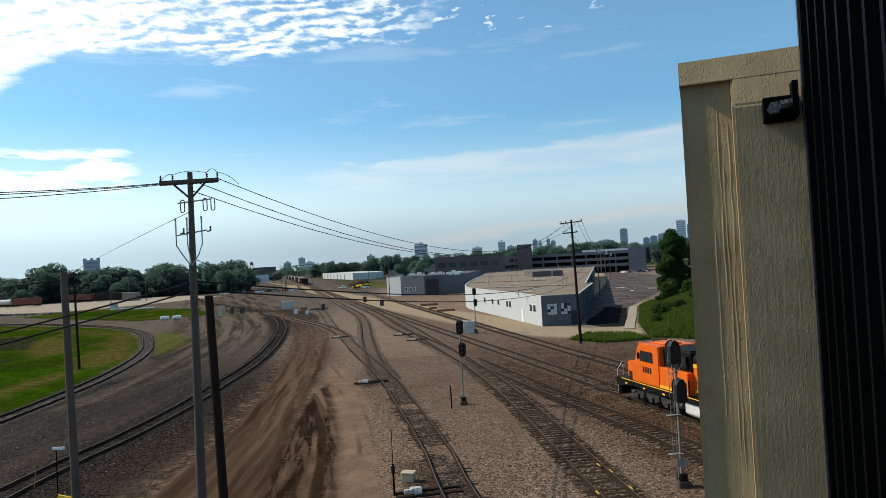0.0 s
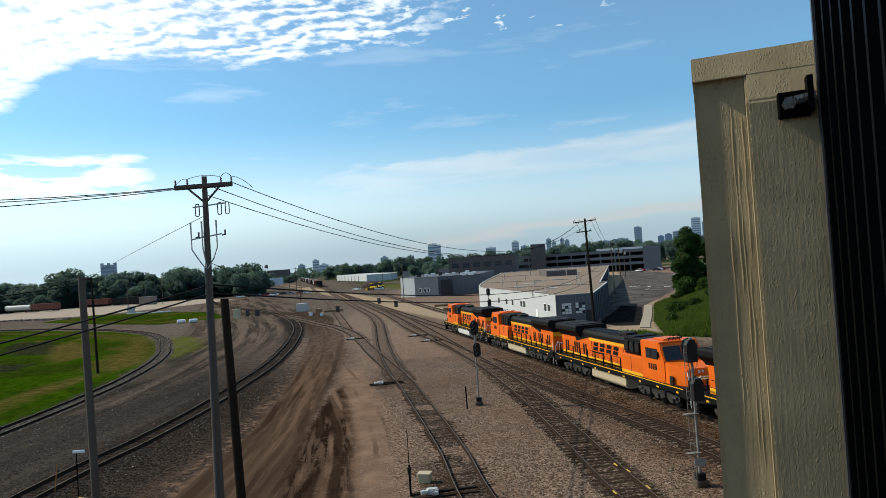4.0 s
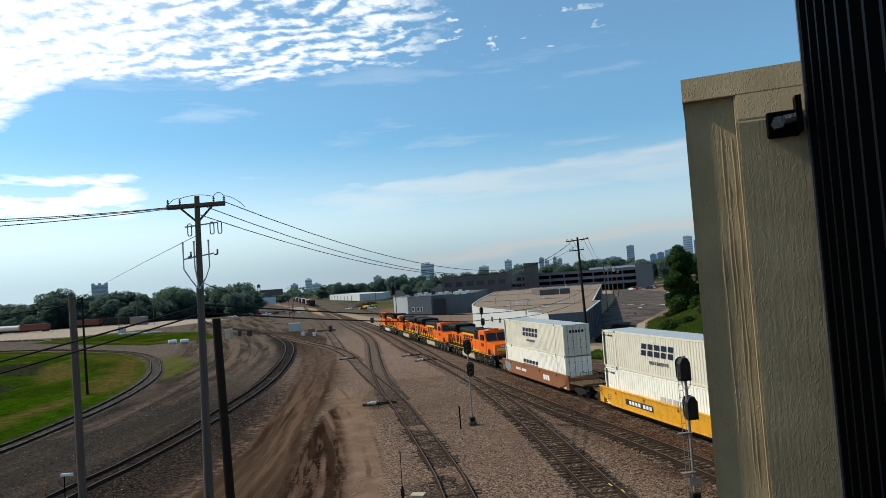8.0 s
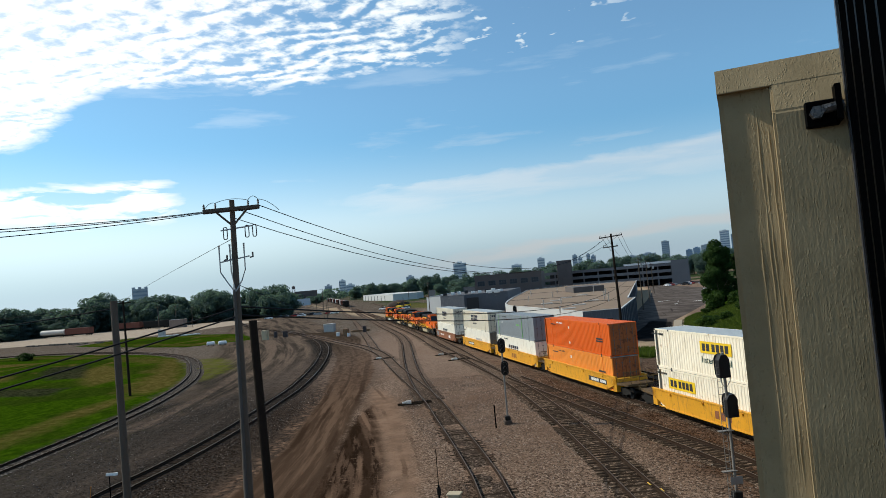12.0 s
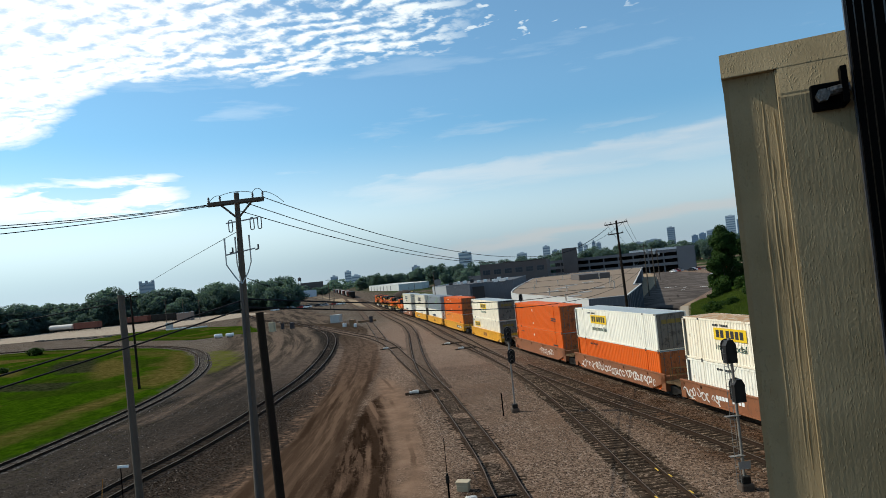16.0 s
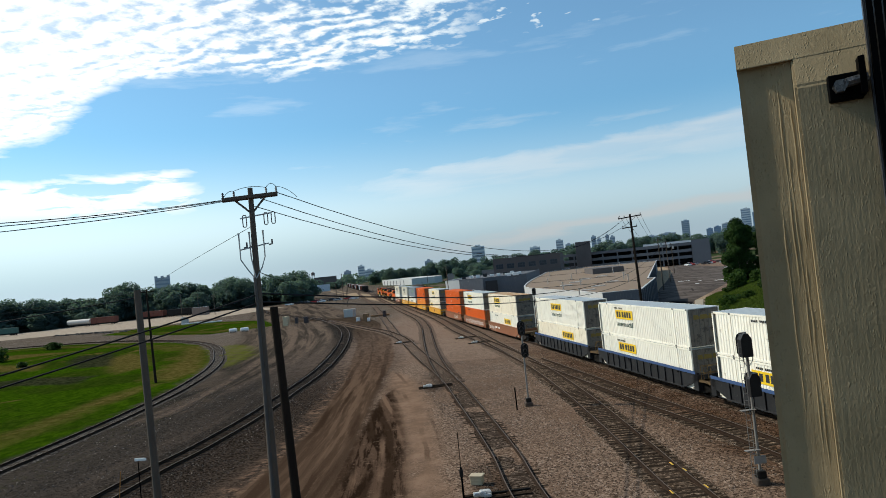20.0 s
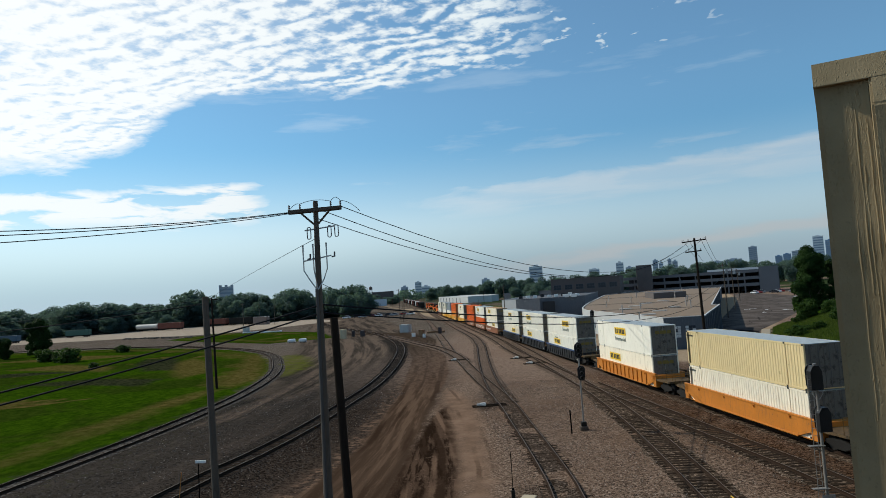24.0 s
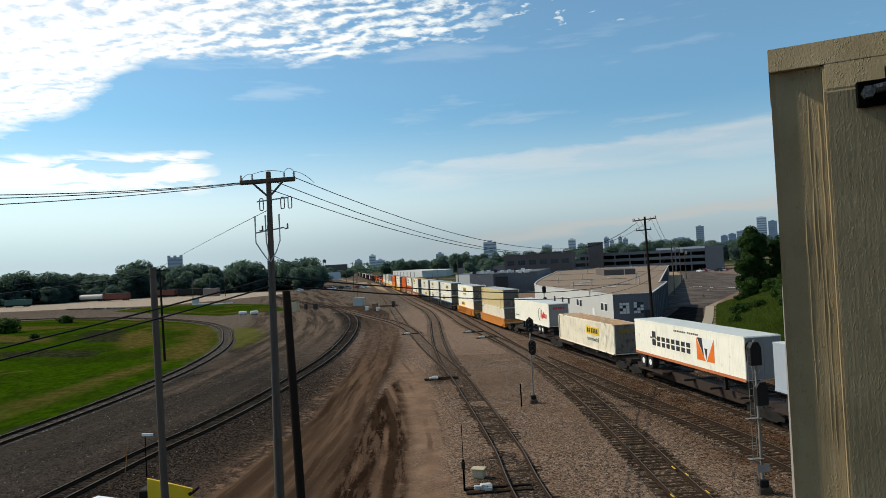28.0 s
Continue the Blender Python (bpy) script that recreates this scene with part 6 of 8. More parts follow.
def set_train():
    L = CL / 2
    first = locomotive("orange and black diesel locomotive leading the train", tank_white)
    rides(first, 11.25)
    for i, (back, turned, lab, tk) in enumerate(((33.75, False, "orange and black diesel locomotive coupled second", tank_tan), (56.25, True, "orange and black diesel locomotive running cab backwards", tank_tan),
                                                 (78.75, True, "orange and black diesel locomotive, last of four, cab towards the containers", tank_tan))):
        lo = copy_thing(first, Matrix())
        tagged(lo, lab)
        for o in lo.children:
            if o.name.startswith("fuel_tank"):
                o.data = o.data.copy()
                o.data.materials[0] = tk
        rides(lo, back, 0.0, turned)
    S = [  # metres back to the container's front end, well paint, unit length, ribs, trucks, marks, lower, upper
        (93.7, "brown", 23.2, 0, (1, 1), "light", ("white", "swift_low", 1, None), ("swift", "swift", 1, None)),
        (117.4, "yellow", 21.5, 0, (1, 2), "dark", ("white", "faded", 1, None), ("swift", "swift", 1, None)),
        (137.5, "yellow", 20.0, 0, (2, 2), "patch", ("white", "swift_low", 1, None), ("grey", "green", 1, BOX["grey"])),
        (157.6, "yellow", 21.5, 0, (2, 1), "dark rear", ("pale_orange", "bars", 1, None), ("orange", "bars", 1, BOX["orange"])),
        (181.6, "yellow", 23.2, 0, (1, 1), "patch", ("cream", "jb lead", 1, None), ("cream", "jb mid", 1, None)),
        (206.3, "brown", 21.5, 0, (1, 2), "short scrawl", ("orange", "bars", 1, None), ("orange", "bars", 1, BOX["orange"])),
        (226.8, "brown", 20.0, 0, (2, 2), "scrawl", ("orange", "", 1, None), ("white", "jb front", 1, None)),
        (246.8, "brown", 21.5, 0, (2, 1), "light scrawl", ("white", "jb", 1, None), ("cream", "jb front", 1, ROOF_RUST)),
        (271.9, "black", 21.5, 1, (1, 2), "", ("cream", "jb", 1, None), ("white", "jb mid", 1, None)),
        (292.0, "black", 20.0, 1, (2, 2), "", ("white", "jb front", 1, None), ("white", "jb front", 1, None)),
        (311.4, "black", 21.5, 1, (2, 1), "", ("white", "jb front", 1, None), ("white", "jb", 1, None)),
        (336.9, "orange", 23.2, 1, (1, 1), "", ("cream", "jb front", 0, None), ("white", "jb mid", 0, None)),
        (361.0, "orange", 23.2, 0, (1, 1), "", ("cream", "", 1, None), ("straw", "", 1, None))]
    words = {"swift": "off-white", "white": "white", "grey": "grey", "orange": "orange", "pale_orange": "faded orange", "cream": "cream", "straw": "straw-yellow"}
    cars, boxes = {}, {}
    for back, paint, ln, ribs, trucks, marks, low, top in S:
        mid = back + L
        key = (paint, ln, ribs, trucks, marks)
        car = copy_thing(cars[key], Matrix()) if key in cars else cars.setdefault(key, well_car(paint, ln, bool(ribs), trucks, marks, blue_sill if paint == "black" else None))
        rides(car, mid)
        for level, (style, sign, ribbed, roof) in ((0.40, low), (0.40 + CH + 0.03, top)):
            signs = " with navy marks" if "swift" in sign else " with a yellow sign" if "jb" in sign else " with green strips" if sign == "green" else ""
            lab = words[style] + " container" + signs + (" low in a well car" if level < 1 else " stacked on another")
            k2 = (style, sign, ribbed, roof.name if roof else "", level < 1)
            box = copy_thing(boxes[k2], Matrix()) if k2 in boxes else boxes.setdefault(k2, container(style, sign, bool(ribbed), roof, lab))
            rides(box, mid, level)
    flat = flat_car(19.6)
    rides(flat, 384.0 + L)
    rides(trailer("arc"), 384.0 + L, 2.20)
    rides(copy_thing(flat, Matrix()), 403.8 + L)
    rides(container("cream", "jb", True, ROOF_RUST, "cream container with rusty streaks and a yellow sign"), 403.8 + L, 1.32)
    rides(copy_thing(flat, Matrix()), 424.6 + L)
    rides(trailer("word"), 424.6 + L, 2.20)
    rides(copy_thing(flat, Matrix()), 443.6 + L)
    rides(trailer("plain"), 443.6 + L, 2.20)


set_train()


def motions():
    for ob, back, z, turned in MOVERS:
        rows = []
        for t in np.arange(0, 28.01, 1.0):
            x, y = on_g(head_at(t) - back)
            rows.append((float(t), pose(x, y, z, 0, 0, HEADING + (180 if turned else 0))))
        walk(ob, rows)


# ---- buildings ----
white_wall = mat("white_siding", (0.47, 0.475, 0.465), 0.7, 0.0, 0.08, 0.25, 0.1, 8, (0.42, 0.40, 0.36), 0.66, streaks=0.4)
# wall grey taken darker, to carry the shade of sides turned from the sun
grey_wall = mat("blue_grey_wall", (0.085, 0.095, 0.112), 0.75, 0.0, 0.12, 0.3, 0.1, 8, (0.22, 0.22, 0.22), 0.6, streaks=0.4)
dark_wall = mat("dark_brick", (0.105, 0.090, 0.085), 0.85, 0.0, 0.2, 0.3, 0.1, 8)
roof_gravel = mat("roof_gravel", (0.225, 0.158, 0.105), 0.95, 0.0, 0.14, 0.12, 0.3, 5, (0.20, 0.15, 0.10), 0.6)
trim_white = mat("white_trim", (0.70, 0.70, 0.68), 0.6, 0.0, 0.06)
coping_grey = mat("coping_metal", (0.54, 0.53, 0.51), 0.7, 0.0, 0.1)
sky_dome = mat("skylight_acrylic", (0.40, 0.36, 0.32), 0.6, 0.0, 0.1)
tar_black = mat("tar_strip", (0.03, 0.03, 0.032), 0.8)
pane = glass("window_pane", (0.03, 0.04, 0.05), 0.12)
pane_pale = mat("painted_pane", (0.50, 0.52, 0.52), 0.4, 0.0, 0.1)


def building(name, label, outline, z1, walls, roofmat, parapet=0.25, thick=0.3, z0=GZ):
    """Upright walls along a ground outline (clockwise or not), a flat roof set down inside them."""
    b = thing(name, label, "building")
    n = len(outline)
    area = sum(outline[i][0] * outline[(i + 1) % n][1] - outline[(i + 1) % n][0] * outline[i][1] for i in range(n))
    pts = outline if area > 0 else outline[::-1]
    walls = walls if isinstance(walls, list) else [walls] * n
    walls = walls if area > 0 else walls[-2::-1] + walls[-1:]

    def inner(i):
        a, p, c = Vector(pts[i - 1]), Vector(pts[i]), Vector(pts[(i + 1) % n])
        u, v = (p - a).normalized(), (c - p).normalized()
        nu, nv = Vector((-u.y, u.x)), Vector((-v.y, v.x))
        k = (nu + nv)
        return p + k * (thick / max(0.4, k.dot(nu)))
    for i in range(n):
        j = (i + 1) % n
        quad = [pts[i], pts[j], tuple(inner(j)), tuple(inner(i))]
        bm = bmesh.new()
        bm_prism(bm, quad, "z", z0 - 0.3, z1)
        part("wall", bm, walls[i], b)
    bm = bmesh.new()
    bm_prism(bm, [tuple(inner(i)) for i in range(n)], "z", z1 - parapet - 0.3, z1 - parapet)
    part("roof", bm, roofmat, b, "flat roof")
    for i in range(n):
        j = (i + 1) % n
        d = (Vector(pts[j]) - Vector(pts[i])).normalized()
        o = Vector((d.y, -d.x)) * 0.06
        bm = bmesh.new()
        bm_prism(bm, [tuple(Vector(pts[i]) + o), tuple(Vector(pts[j]) + o), tuple(inner(j)), tuple(inner(i))], "z", z1 - 0.02, z1 + 0.07)
        part("coping", bm, coping_grey if z1 < 6 else walls[i], b)
    return b


def wall_pose(a, b, dist, z):
    """On the outer face of the wall from a to b, its outside to the right of that way: local x along, y outwards."""
    a, b = Vector(a), Vector(b)
    d = (b - a).normalized()
    p = a + d * dist
    return pose(p.x, p.y, z, 0, 0, math.degrees(math.atan2(d.y, d.x)))


def window(parent, m, w, h, cols=1, rows=1, name="window", pale=()):
    """A framed window standing on a wall; local outside is -y."""
    f = boxpart("window_frame", (-w / 2 - 0.07, w / 2 + 0.07, -0.05, 0.01, -0.07, h + 0.07), trim_white if cols == 1 else grey_wall, parent)
    f.name = name
    f.matrix_basis = m
    for i in range(cols):
        for j in range(rows):
            x0, x1 = -w / 2 + w * i / cols, -w / 2 + w * (i + 1) / cols
            z0, z1 = h * j / rows, h * (j + 1) / rows
            boxpart("pane", (x0 + 0.03, x1 - 0.03, -0.062, -0.052, z0 + 0.03, z1 - 0.03), pane_pale if (i, j) in pale else pane, f)
    return f


A, B, C = (15.7, 106.7), (21.8, 107.2), (32.3, 143.5)
OUT = [A, B, C, (31.0, 144.5), (74.0, 323.0), (36.0, 345.0), (21.5, 309.0), (10.3, 216.0), (7.4, 187.0), (6.0, 168.0), (5.9, 160.0), (6.5, 152.5)]
# shaded sides painted the dark grey, sunlit sides white
ware = building("warehouse", "low white and grey warehouse with a brown gravel roof", OUT, 4.62, [grey_wall] * 6 + [white_wall] * 6, roof_gravel, 0.14, 0.2)
Wd = lambda d, z: wall_pose(OUT[-1], A, d, z)
total = (Vector(A) - Vector(OUT[-1])).length
for d in (total - 5.0, total - 3.2, total - 16.5, total - 18.3, total - 24.0, total - 28.2, total - 34.0):
    window(ware, Wd(d, 1.9), 1.25, 1.15)
door = boxpart("door", (-0.55, 0.55, -0.06, 0.02, 0.0, 2.2), trim_white, ware)
door.matrix_basis = Wd(total - 9.5, GZ)
rng = random.Random(8)
for d in (1.7, 3.9):
    window(ware, wall_pose(A, B, d, 1.55), 1.55, 1.75, 3, 4, pale={(i, j) for i in range(3) for j in range(4) if rng.random() < (0.75 if d < 2 else 0.35)})
door = boxpart("door", (-0.5, 0.5, -0.05, 0.02, 0.0, 2.25), tar_black, ware)
door.matrix_basis = wall_pose(A, B, 5.2, GZ)
for i in range(10):
    p = boxpart("pilaster", (-0.3, 0.3, -0.22, 0.0, GZ - 0.2, 4.5), grey_wall, ware)
    p.matrix_basis = wall_pose(B, C, 1.2 + 3.9 * i, 0)
for i in range(14):
    p = boxpart("pilaster", (-0.3, 0.3, -0.22, 0.0, GZ - 0.2, 4.5), grey_wall, ware)
    p.matrix_basis = wall_pose(OUT[3], OUT[4], 4 + 8.5 * i, 0)
for (x, y, w, l) in ((15.5, 122, 2.6, 1.4), (19, 133, 2.6, 1.4), (14.5, 150, 2.6, 1.4), (18, 163, 3.0, 1.5), (24, 147, 2.6, 1.4), (22, 176, 3.0, 1.5), (28, 188, 3.0, 1.5)):
    boxpart("skylight", (x - w / 2, x + w / 2, y - l / 2, y + l / 2, 4.36, 4.66), sky_dome, ware, "pale domed skylight", 0.1)
for (x, y, h) in ((13, 113.5, 0.9), (12.2, 133, 1.4), (25.5, 137, 1.5), (17, 145, 1.2), (27, 150, 1.7), (12, 170, 1.3), (20, 190, 1.4), (31, 170, 1.6), (16, 215, 1.5), (34, 205, 1.8), (26, 230, 1.6), (44, 250, 2.2)):
    bm = bmesh.new()
    bm_tube(bm, (x, y, 4.3), (x, y, 4.37 + h), 0.11, n=8), bm_tube(bm, (x, y, 4.37 + h), (x, y, 4.55 + h), 0.2, n=8)
    part("vent_pipe", bm, sky_dome, ware)
boxpart("penthouse", (29, 38.5, 212, 232, 4.37, 6.2), dark_wall, ware, "dark penthouse on the roof", 0.05)
for (x0, y0, x1, y1) in ((8.5, 190, 30, 178), (9.5, 150, 28, 141), (14, 250, 52, 235)):
    d = Vector((x1 - x0, y1 - y0)).normalized()
    o = Vector((-d.y, d.x)) * 0.35
    bm = bmesh.new()
    bm_prism(bm, [(x0 - o.x, y0 - o.y), (x1 - o.x, y1 - o.y), (x1 + o.x, y1 + o.y), (x0 + o.x, y0 + o.y)], "z", 4.36, 4.55)
    part("roof_curb", bm, tar_black, ware)

B2 = [(-19.0, 239.5), (-13.8, 234.6), (-5.5, 229.0), (9.5, 233.0), (18.0, 300.0), (-12.0, 306.0)]
# left-hand walls painted white for the sunlight on them
b2 = building("grey_workshop", "long grey workshop with a loading bay", B2, 6.4, [white_wall, grey_wall, grey_wall, grey_wall, grey_wall, white_wall], mat("dark_roof", (0.10, 0.10, 0.105), 0.9), 0.2)
boxpart("loading_bay", (-4.6, -0.6, 228.2, 229.9, GZ, 5.3), tar_black, b2, "dark loading bay")
for x, w in ((-12.3, 1.0), (-10.6, 1.0), (-9.4, 1.0)):
    window(b2, wall_pose(B2[1], B2[2], (x + 13.8) * 1.2 + 0.5, 1.4), 0.9, 1.3)
for i in range(2):
    boxpart("roof_unit", (2.2 + 2.6 * i, 4.2 + 2.6 * i, 231.2, 233.4, 6.2, 7.2), trim_white, b2, "white roof unit", 0.05)
for i in range(9):
    x = -13 + 2.6 * i
    bm = bmesh.new()
    bm_box(bm, x - 0.7, x + 0.7, 252 + (i * 7) % 11, 254 + (i * 7) % 11, 6.2, 7.0 + 0.15 * (i % 4), 0.06)
    part("roof_vent", bm, trim_white if i % 3 else tar_black, b2)
long1 = building("brick_works", "long dark factory building behind the workshop", [(-2, 322), (30, 326), (36, 372), (4, 372)], 13.0, dark_wall, roof_gravel, 0.3)
for i in range(6):
    window(long1, wall_pose((-2, 322), (30, 326), 3 + 5.2 * i, 8.0), 3.4, 2.2, 3, 2)
building("stair_tower", "dark square stair tower of the parking deck", [(44, 380), (52, 378.5), (53, 388), (45, 389)], 18.0, dark_wall, roof_gravel, 0.3)
deckp = thing("parking_deck", "grey concrete parking deck with three open levels", "parking deck")
da, db = Vector((36, 393)), Vector((114, 373))
dd = (db - da).normalized()
ang = math.degrees(math.atan2(dd.y, dd.x))
ln = (db - da).length
cement = mat("deck_concrete", (0.150, 0.150, 0.155), 0.85, 0.0, 0.12, 0.15)
# near-black paint for the back wall, as the shade inside the deck
inside = mat("deck_shadow", (0.045, 0.045, 0.05), 0.9)
base = pose(da.x, da.y, 0, 0, 0, ang)
for z in (3.4, 6.9, 10.4):
    s = boxpart("floor_slab", (0, ln, 0, 34, z, z + 0.45), cement, deckp)
    s.matrix_basis = base
    s = boxpart("barrier", (0, ln, -0.25, 0.0, z - 0.15, z + 1.45), cement, deckp)
    s.matrix_basis = base
for i in range(11):
    s = boxpart("column", (i * ln / 10 - 0.35, i * ln / 10 + 0.35, 0.02, 0.7, GZ - 0.2, 10.4), cement, deckp)
    s.matrix_basis = base
s = boxpart("back_wall", (0, ln, 33.4, 34.0, GZ - 0.2, 11.4), inside, deckp)
s.matrix_basis = base
s = boxpart("end_block", (ln - 9, ln, -0.6, 10, GZ - 0.2, 13.0), cement, deckp)
s.matrix_basis = base
s = boxpart("end_block", (ln - 34, ln - 8.9, -0.4, 10, 11.9, 13.0), trim_white, deckp)
s.matrix_basis = base
low = building("white_depot", "long low white depot far along the tracks", [(-124, 716), (-73, 566), (-53, 564), (-50, 600), (-84, 720), (-108, 750)], 5.3, [white_wall] * 6, mat("depot_roof", (0.50, 0.50, 0.48), 0.8), 0.2)
for i in range(7):
    boxpart("bay_door", (-1.6, 1.6, -0.06, 0.02, GZ, 4.2), grey_wall, low).matrix_basis = wall_pose((-124, 716), (-73, 566), 14 + 18 * i, 0)
building("grey_depot", "grey flat depot beyond the workshop", [(-32, 420), (0, 402), (12, 440), (-16, 470)], 7.4, [grey_wall] * 4, mat("dark_roof", (0.1, 0.1, 0.1)), 0.2)
building("white_works", "pale works building at the end of the yard", [(-194, 712), (-181, 715), (-182.5, 721), (-195, 718)], 7.0, [mat("pale_blue_wall", (0.42, 0.48, 0.54), 0.7)] * 4, roof_gravel, 0.2)
building("old_mill", "dark brick mill with roof tanks", [(-232, 840), (-205, 846), (-206, 852), (-233, 846)], 16.0, dark_wall, roof_gravel, 0.2)
mill_tank = thing("water_tank", "small dark water tank on legs beside the mill", "water tank")
bm = bmesh.new()
bm_tube(bm, (0, 0, 18.5), (0, 0, 21.5), 2.0, n=14), bm_tube(bm, (0, 0, 21.5), (0, 0, 22.6), 2.0, 0.2, 14)
part("vessel", bm, dark_wall, mill_tank)
for sx, sy in ((-1, -1), (1, -1), (-1, 1), (1, 1)):
    bm = bmesh.new()
    bm_tube(bm, (sx * 1.6, sy * 1.6, GZ), (sx * 1.3, sy * 1.3, 18.6), 0.15, n=6)
    part("leg", bm, dark_wall, mill_tank)
mill_tank.matrix_basis = pose(-213.7, 770.9, 0)
building("low_shed", "low tan shed across the sand", [(-159, 338), (-151, 336.5), (-150.6, 340), (-158.6, 341.5)], 3.9, [mat("tan_wall", (0.20, 0.15, 0.125), 0.8)] * 4, mat("shed_roof", (0.20, 0.155, 0.125), 0.8), 0.1)
building("white_house", "low white wall and building past the grass bank", [(62, 192), (88, 176), (92, 190), (70, 204)], 3.4, [trim_white] * 4, roof_gravel, 0.2)

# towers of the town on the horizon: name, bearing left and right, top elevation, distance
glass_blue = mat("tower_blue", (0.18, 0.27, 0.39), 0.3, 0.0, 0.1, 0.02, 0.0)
# tower paint and glass bands lightened and blued to carry distance haze
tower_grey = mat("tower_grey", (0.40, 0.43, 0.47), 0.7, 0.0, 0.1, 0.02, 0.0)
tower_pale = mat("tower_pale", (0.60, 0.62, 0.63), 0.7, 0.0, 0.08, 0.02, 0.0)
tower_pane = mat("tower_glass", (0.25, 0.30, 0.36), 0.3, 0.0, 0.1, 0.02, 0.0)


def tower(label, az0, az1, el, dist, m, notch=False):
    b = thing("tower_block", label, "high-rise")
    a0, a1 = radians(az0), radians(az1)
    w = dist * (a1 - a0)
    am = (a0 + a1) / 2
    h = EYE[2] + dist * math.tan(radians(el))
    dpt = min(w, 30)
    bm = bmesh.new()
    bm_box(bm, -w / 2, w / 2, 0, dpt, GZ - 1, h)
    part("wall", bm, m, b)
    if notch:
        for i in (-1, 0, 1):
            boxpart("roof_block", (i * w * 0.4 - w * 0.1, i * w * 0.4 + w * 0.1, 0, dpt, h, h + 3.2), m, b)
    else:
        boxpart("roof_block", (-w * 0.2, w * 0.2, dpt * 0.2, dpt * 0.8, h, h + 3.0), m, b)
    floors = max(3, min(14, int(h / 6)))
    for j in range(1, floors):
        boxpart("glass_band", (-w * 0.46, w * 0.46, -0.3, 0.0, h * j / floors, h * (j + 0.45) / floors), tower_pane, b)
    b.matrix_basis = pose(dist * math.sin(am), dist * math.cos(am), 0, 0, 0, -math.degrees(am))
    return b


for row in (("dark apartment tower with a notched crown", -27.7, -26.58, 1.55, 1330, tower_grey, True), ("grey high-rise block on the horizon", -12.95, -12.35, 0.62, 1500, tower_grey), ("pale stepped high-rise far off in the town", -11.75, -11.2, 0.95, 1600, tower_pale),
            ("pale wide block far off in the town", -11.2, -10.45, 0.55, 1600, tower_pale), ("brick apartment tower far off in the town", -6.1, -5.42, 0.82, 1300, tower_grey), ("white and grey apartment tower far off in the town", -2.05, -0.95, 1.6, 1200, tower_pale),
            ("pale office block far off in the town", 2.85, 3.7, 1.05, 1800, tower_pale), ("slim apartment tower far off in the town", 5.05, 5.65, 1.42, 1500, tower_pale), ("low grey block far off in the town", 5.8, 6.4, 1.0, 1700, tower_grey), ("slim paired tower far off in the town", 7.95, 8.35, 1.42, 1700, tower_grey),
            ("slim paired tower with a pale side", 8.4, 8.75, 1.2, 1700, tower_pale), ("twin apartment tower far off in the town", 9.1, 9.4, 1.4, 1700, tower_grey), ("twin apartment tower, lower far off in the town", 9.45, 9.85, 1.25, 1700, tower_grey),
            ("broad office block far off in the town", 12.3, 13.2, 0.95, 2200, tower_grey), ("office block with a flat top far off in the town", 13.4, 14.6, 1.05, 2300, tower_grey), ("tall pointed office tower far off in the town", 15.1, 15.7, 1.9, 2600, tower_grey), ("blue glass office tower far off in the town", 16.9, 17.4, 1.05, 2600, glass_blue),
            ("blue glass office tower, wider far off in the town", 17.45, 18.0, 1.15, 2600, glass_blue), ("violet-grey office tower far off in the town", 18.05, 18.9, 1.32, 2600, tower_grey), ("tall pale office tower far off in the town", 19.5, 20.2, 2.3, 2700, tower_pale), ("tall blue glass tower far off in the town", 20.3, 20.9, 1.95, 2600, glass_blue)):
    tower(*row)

# ---- poles, signals and wires ----
grey_wood = mat("weathered_wood", (0.100, 0.078, 0.060), 0.95, 0.0, 0.28, 1.2, 0.5, 30, (0.085, 0.072, 0.060), 0.55, streaks=0.7, spec=0.2)
dark_wood = mat("creosote_wood", (0.022, 0.016, 0.012), 0.9, 0.0, 0.3, 1.2, 0.4, 30, spec=0.05)
wire_black = mat("wire_black", (0.008, 0.008, 0.009), 0.7, spec=0.1)
porcelain = mat("porcelain", (0.10, 0.085, 0.08), 0.3)
galv = mat("galvanized", (0.36, 0.36, 0.35), 0.55, 0.5, 0.2, 3.0, 0.1)


def pole(name, label, foot, top, r0, r1, m):
    p = thing(name, label, "utility pole")
    bm = bmesh.new()
    f, t = Vector(foot), Vector(top)
    bm_path(bm, [f.lerp(t, i / 6) for i in range(7)], [r0 + (r1 - r0) * i / 6 for i in range(7)], 16)
    part("shaft", bm, m, p)
    return p


def bar(name, a, b, w, h, m, parent):
    """A squared timber from a to b."""
    a, b = Vector(a), Vector(b)
    d = b - a
    bm = bmesh.new()
    bm_box(bm, -w / 2, w / 2, 0, d.length, -h / 2, h / 2, 0.008)
    bmesh.ops.transform(bm, matrix=Matrix.Translation(a) @ d.to_track_quat("Y", "Z").to_matrix().to_4x4(), verts=bm.verts)
    return part(name, bm, m, parent)


def insulator(p, parent, h=0.22, r=0.055):
    bm = bmesh.new()
    x, y, z = p
    for i in range(3):
        bm_tube(bm, (x, y, z + h * i / 3), (x, y, z + h * (i + 0.6) / 3), r, r * 0.6, 8)
    bm_tube(bm, (x, y, z), (x, y, z + h), r * 0.45, n=6)
    return part("insulator", bm, porcelain, parent)


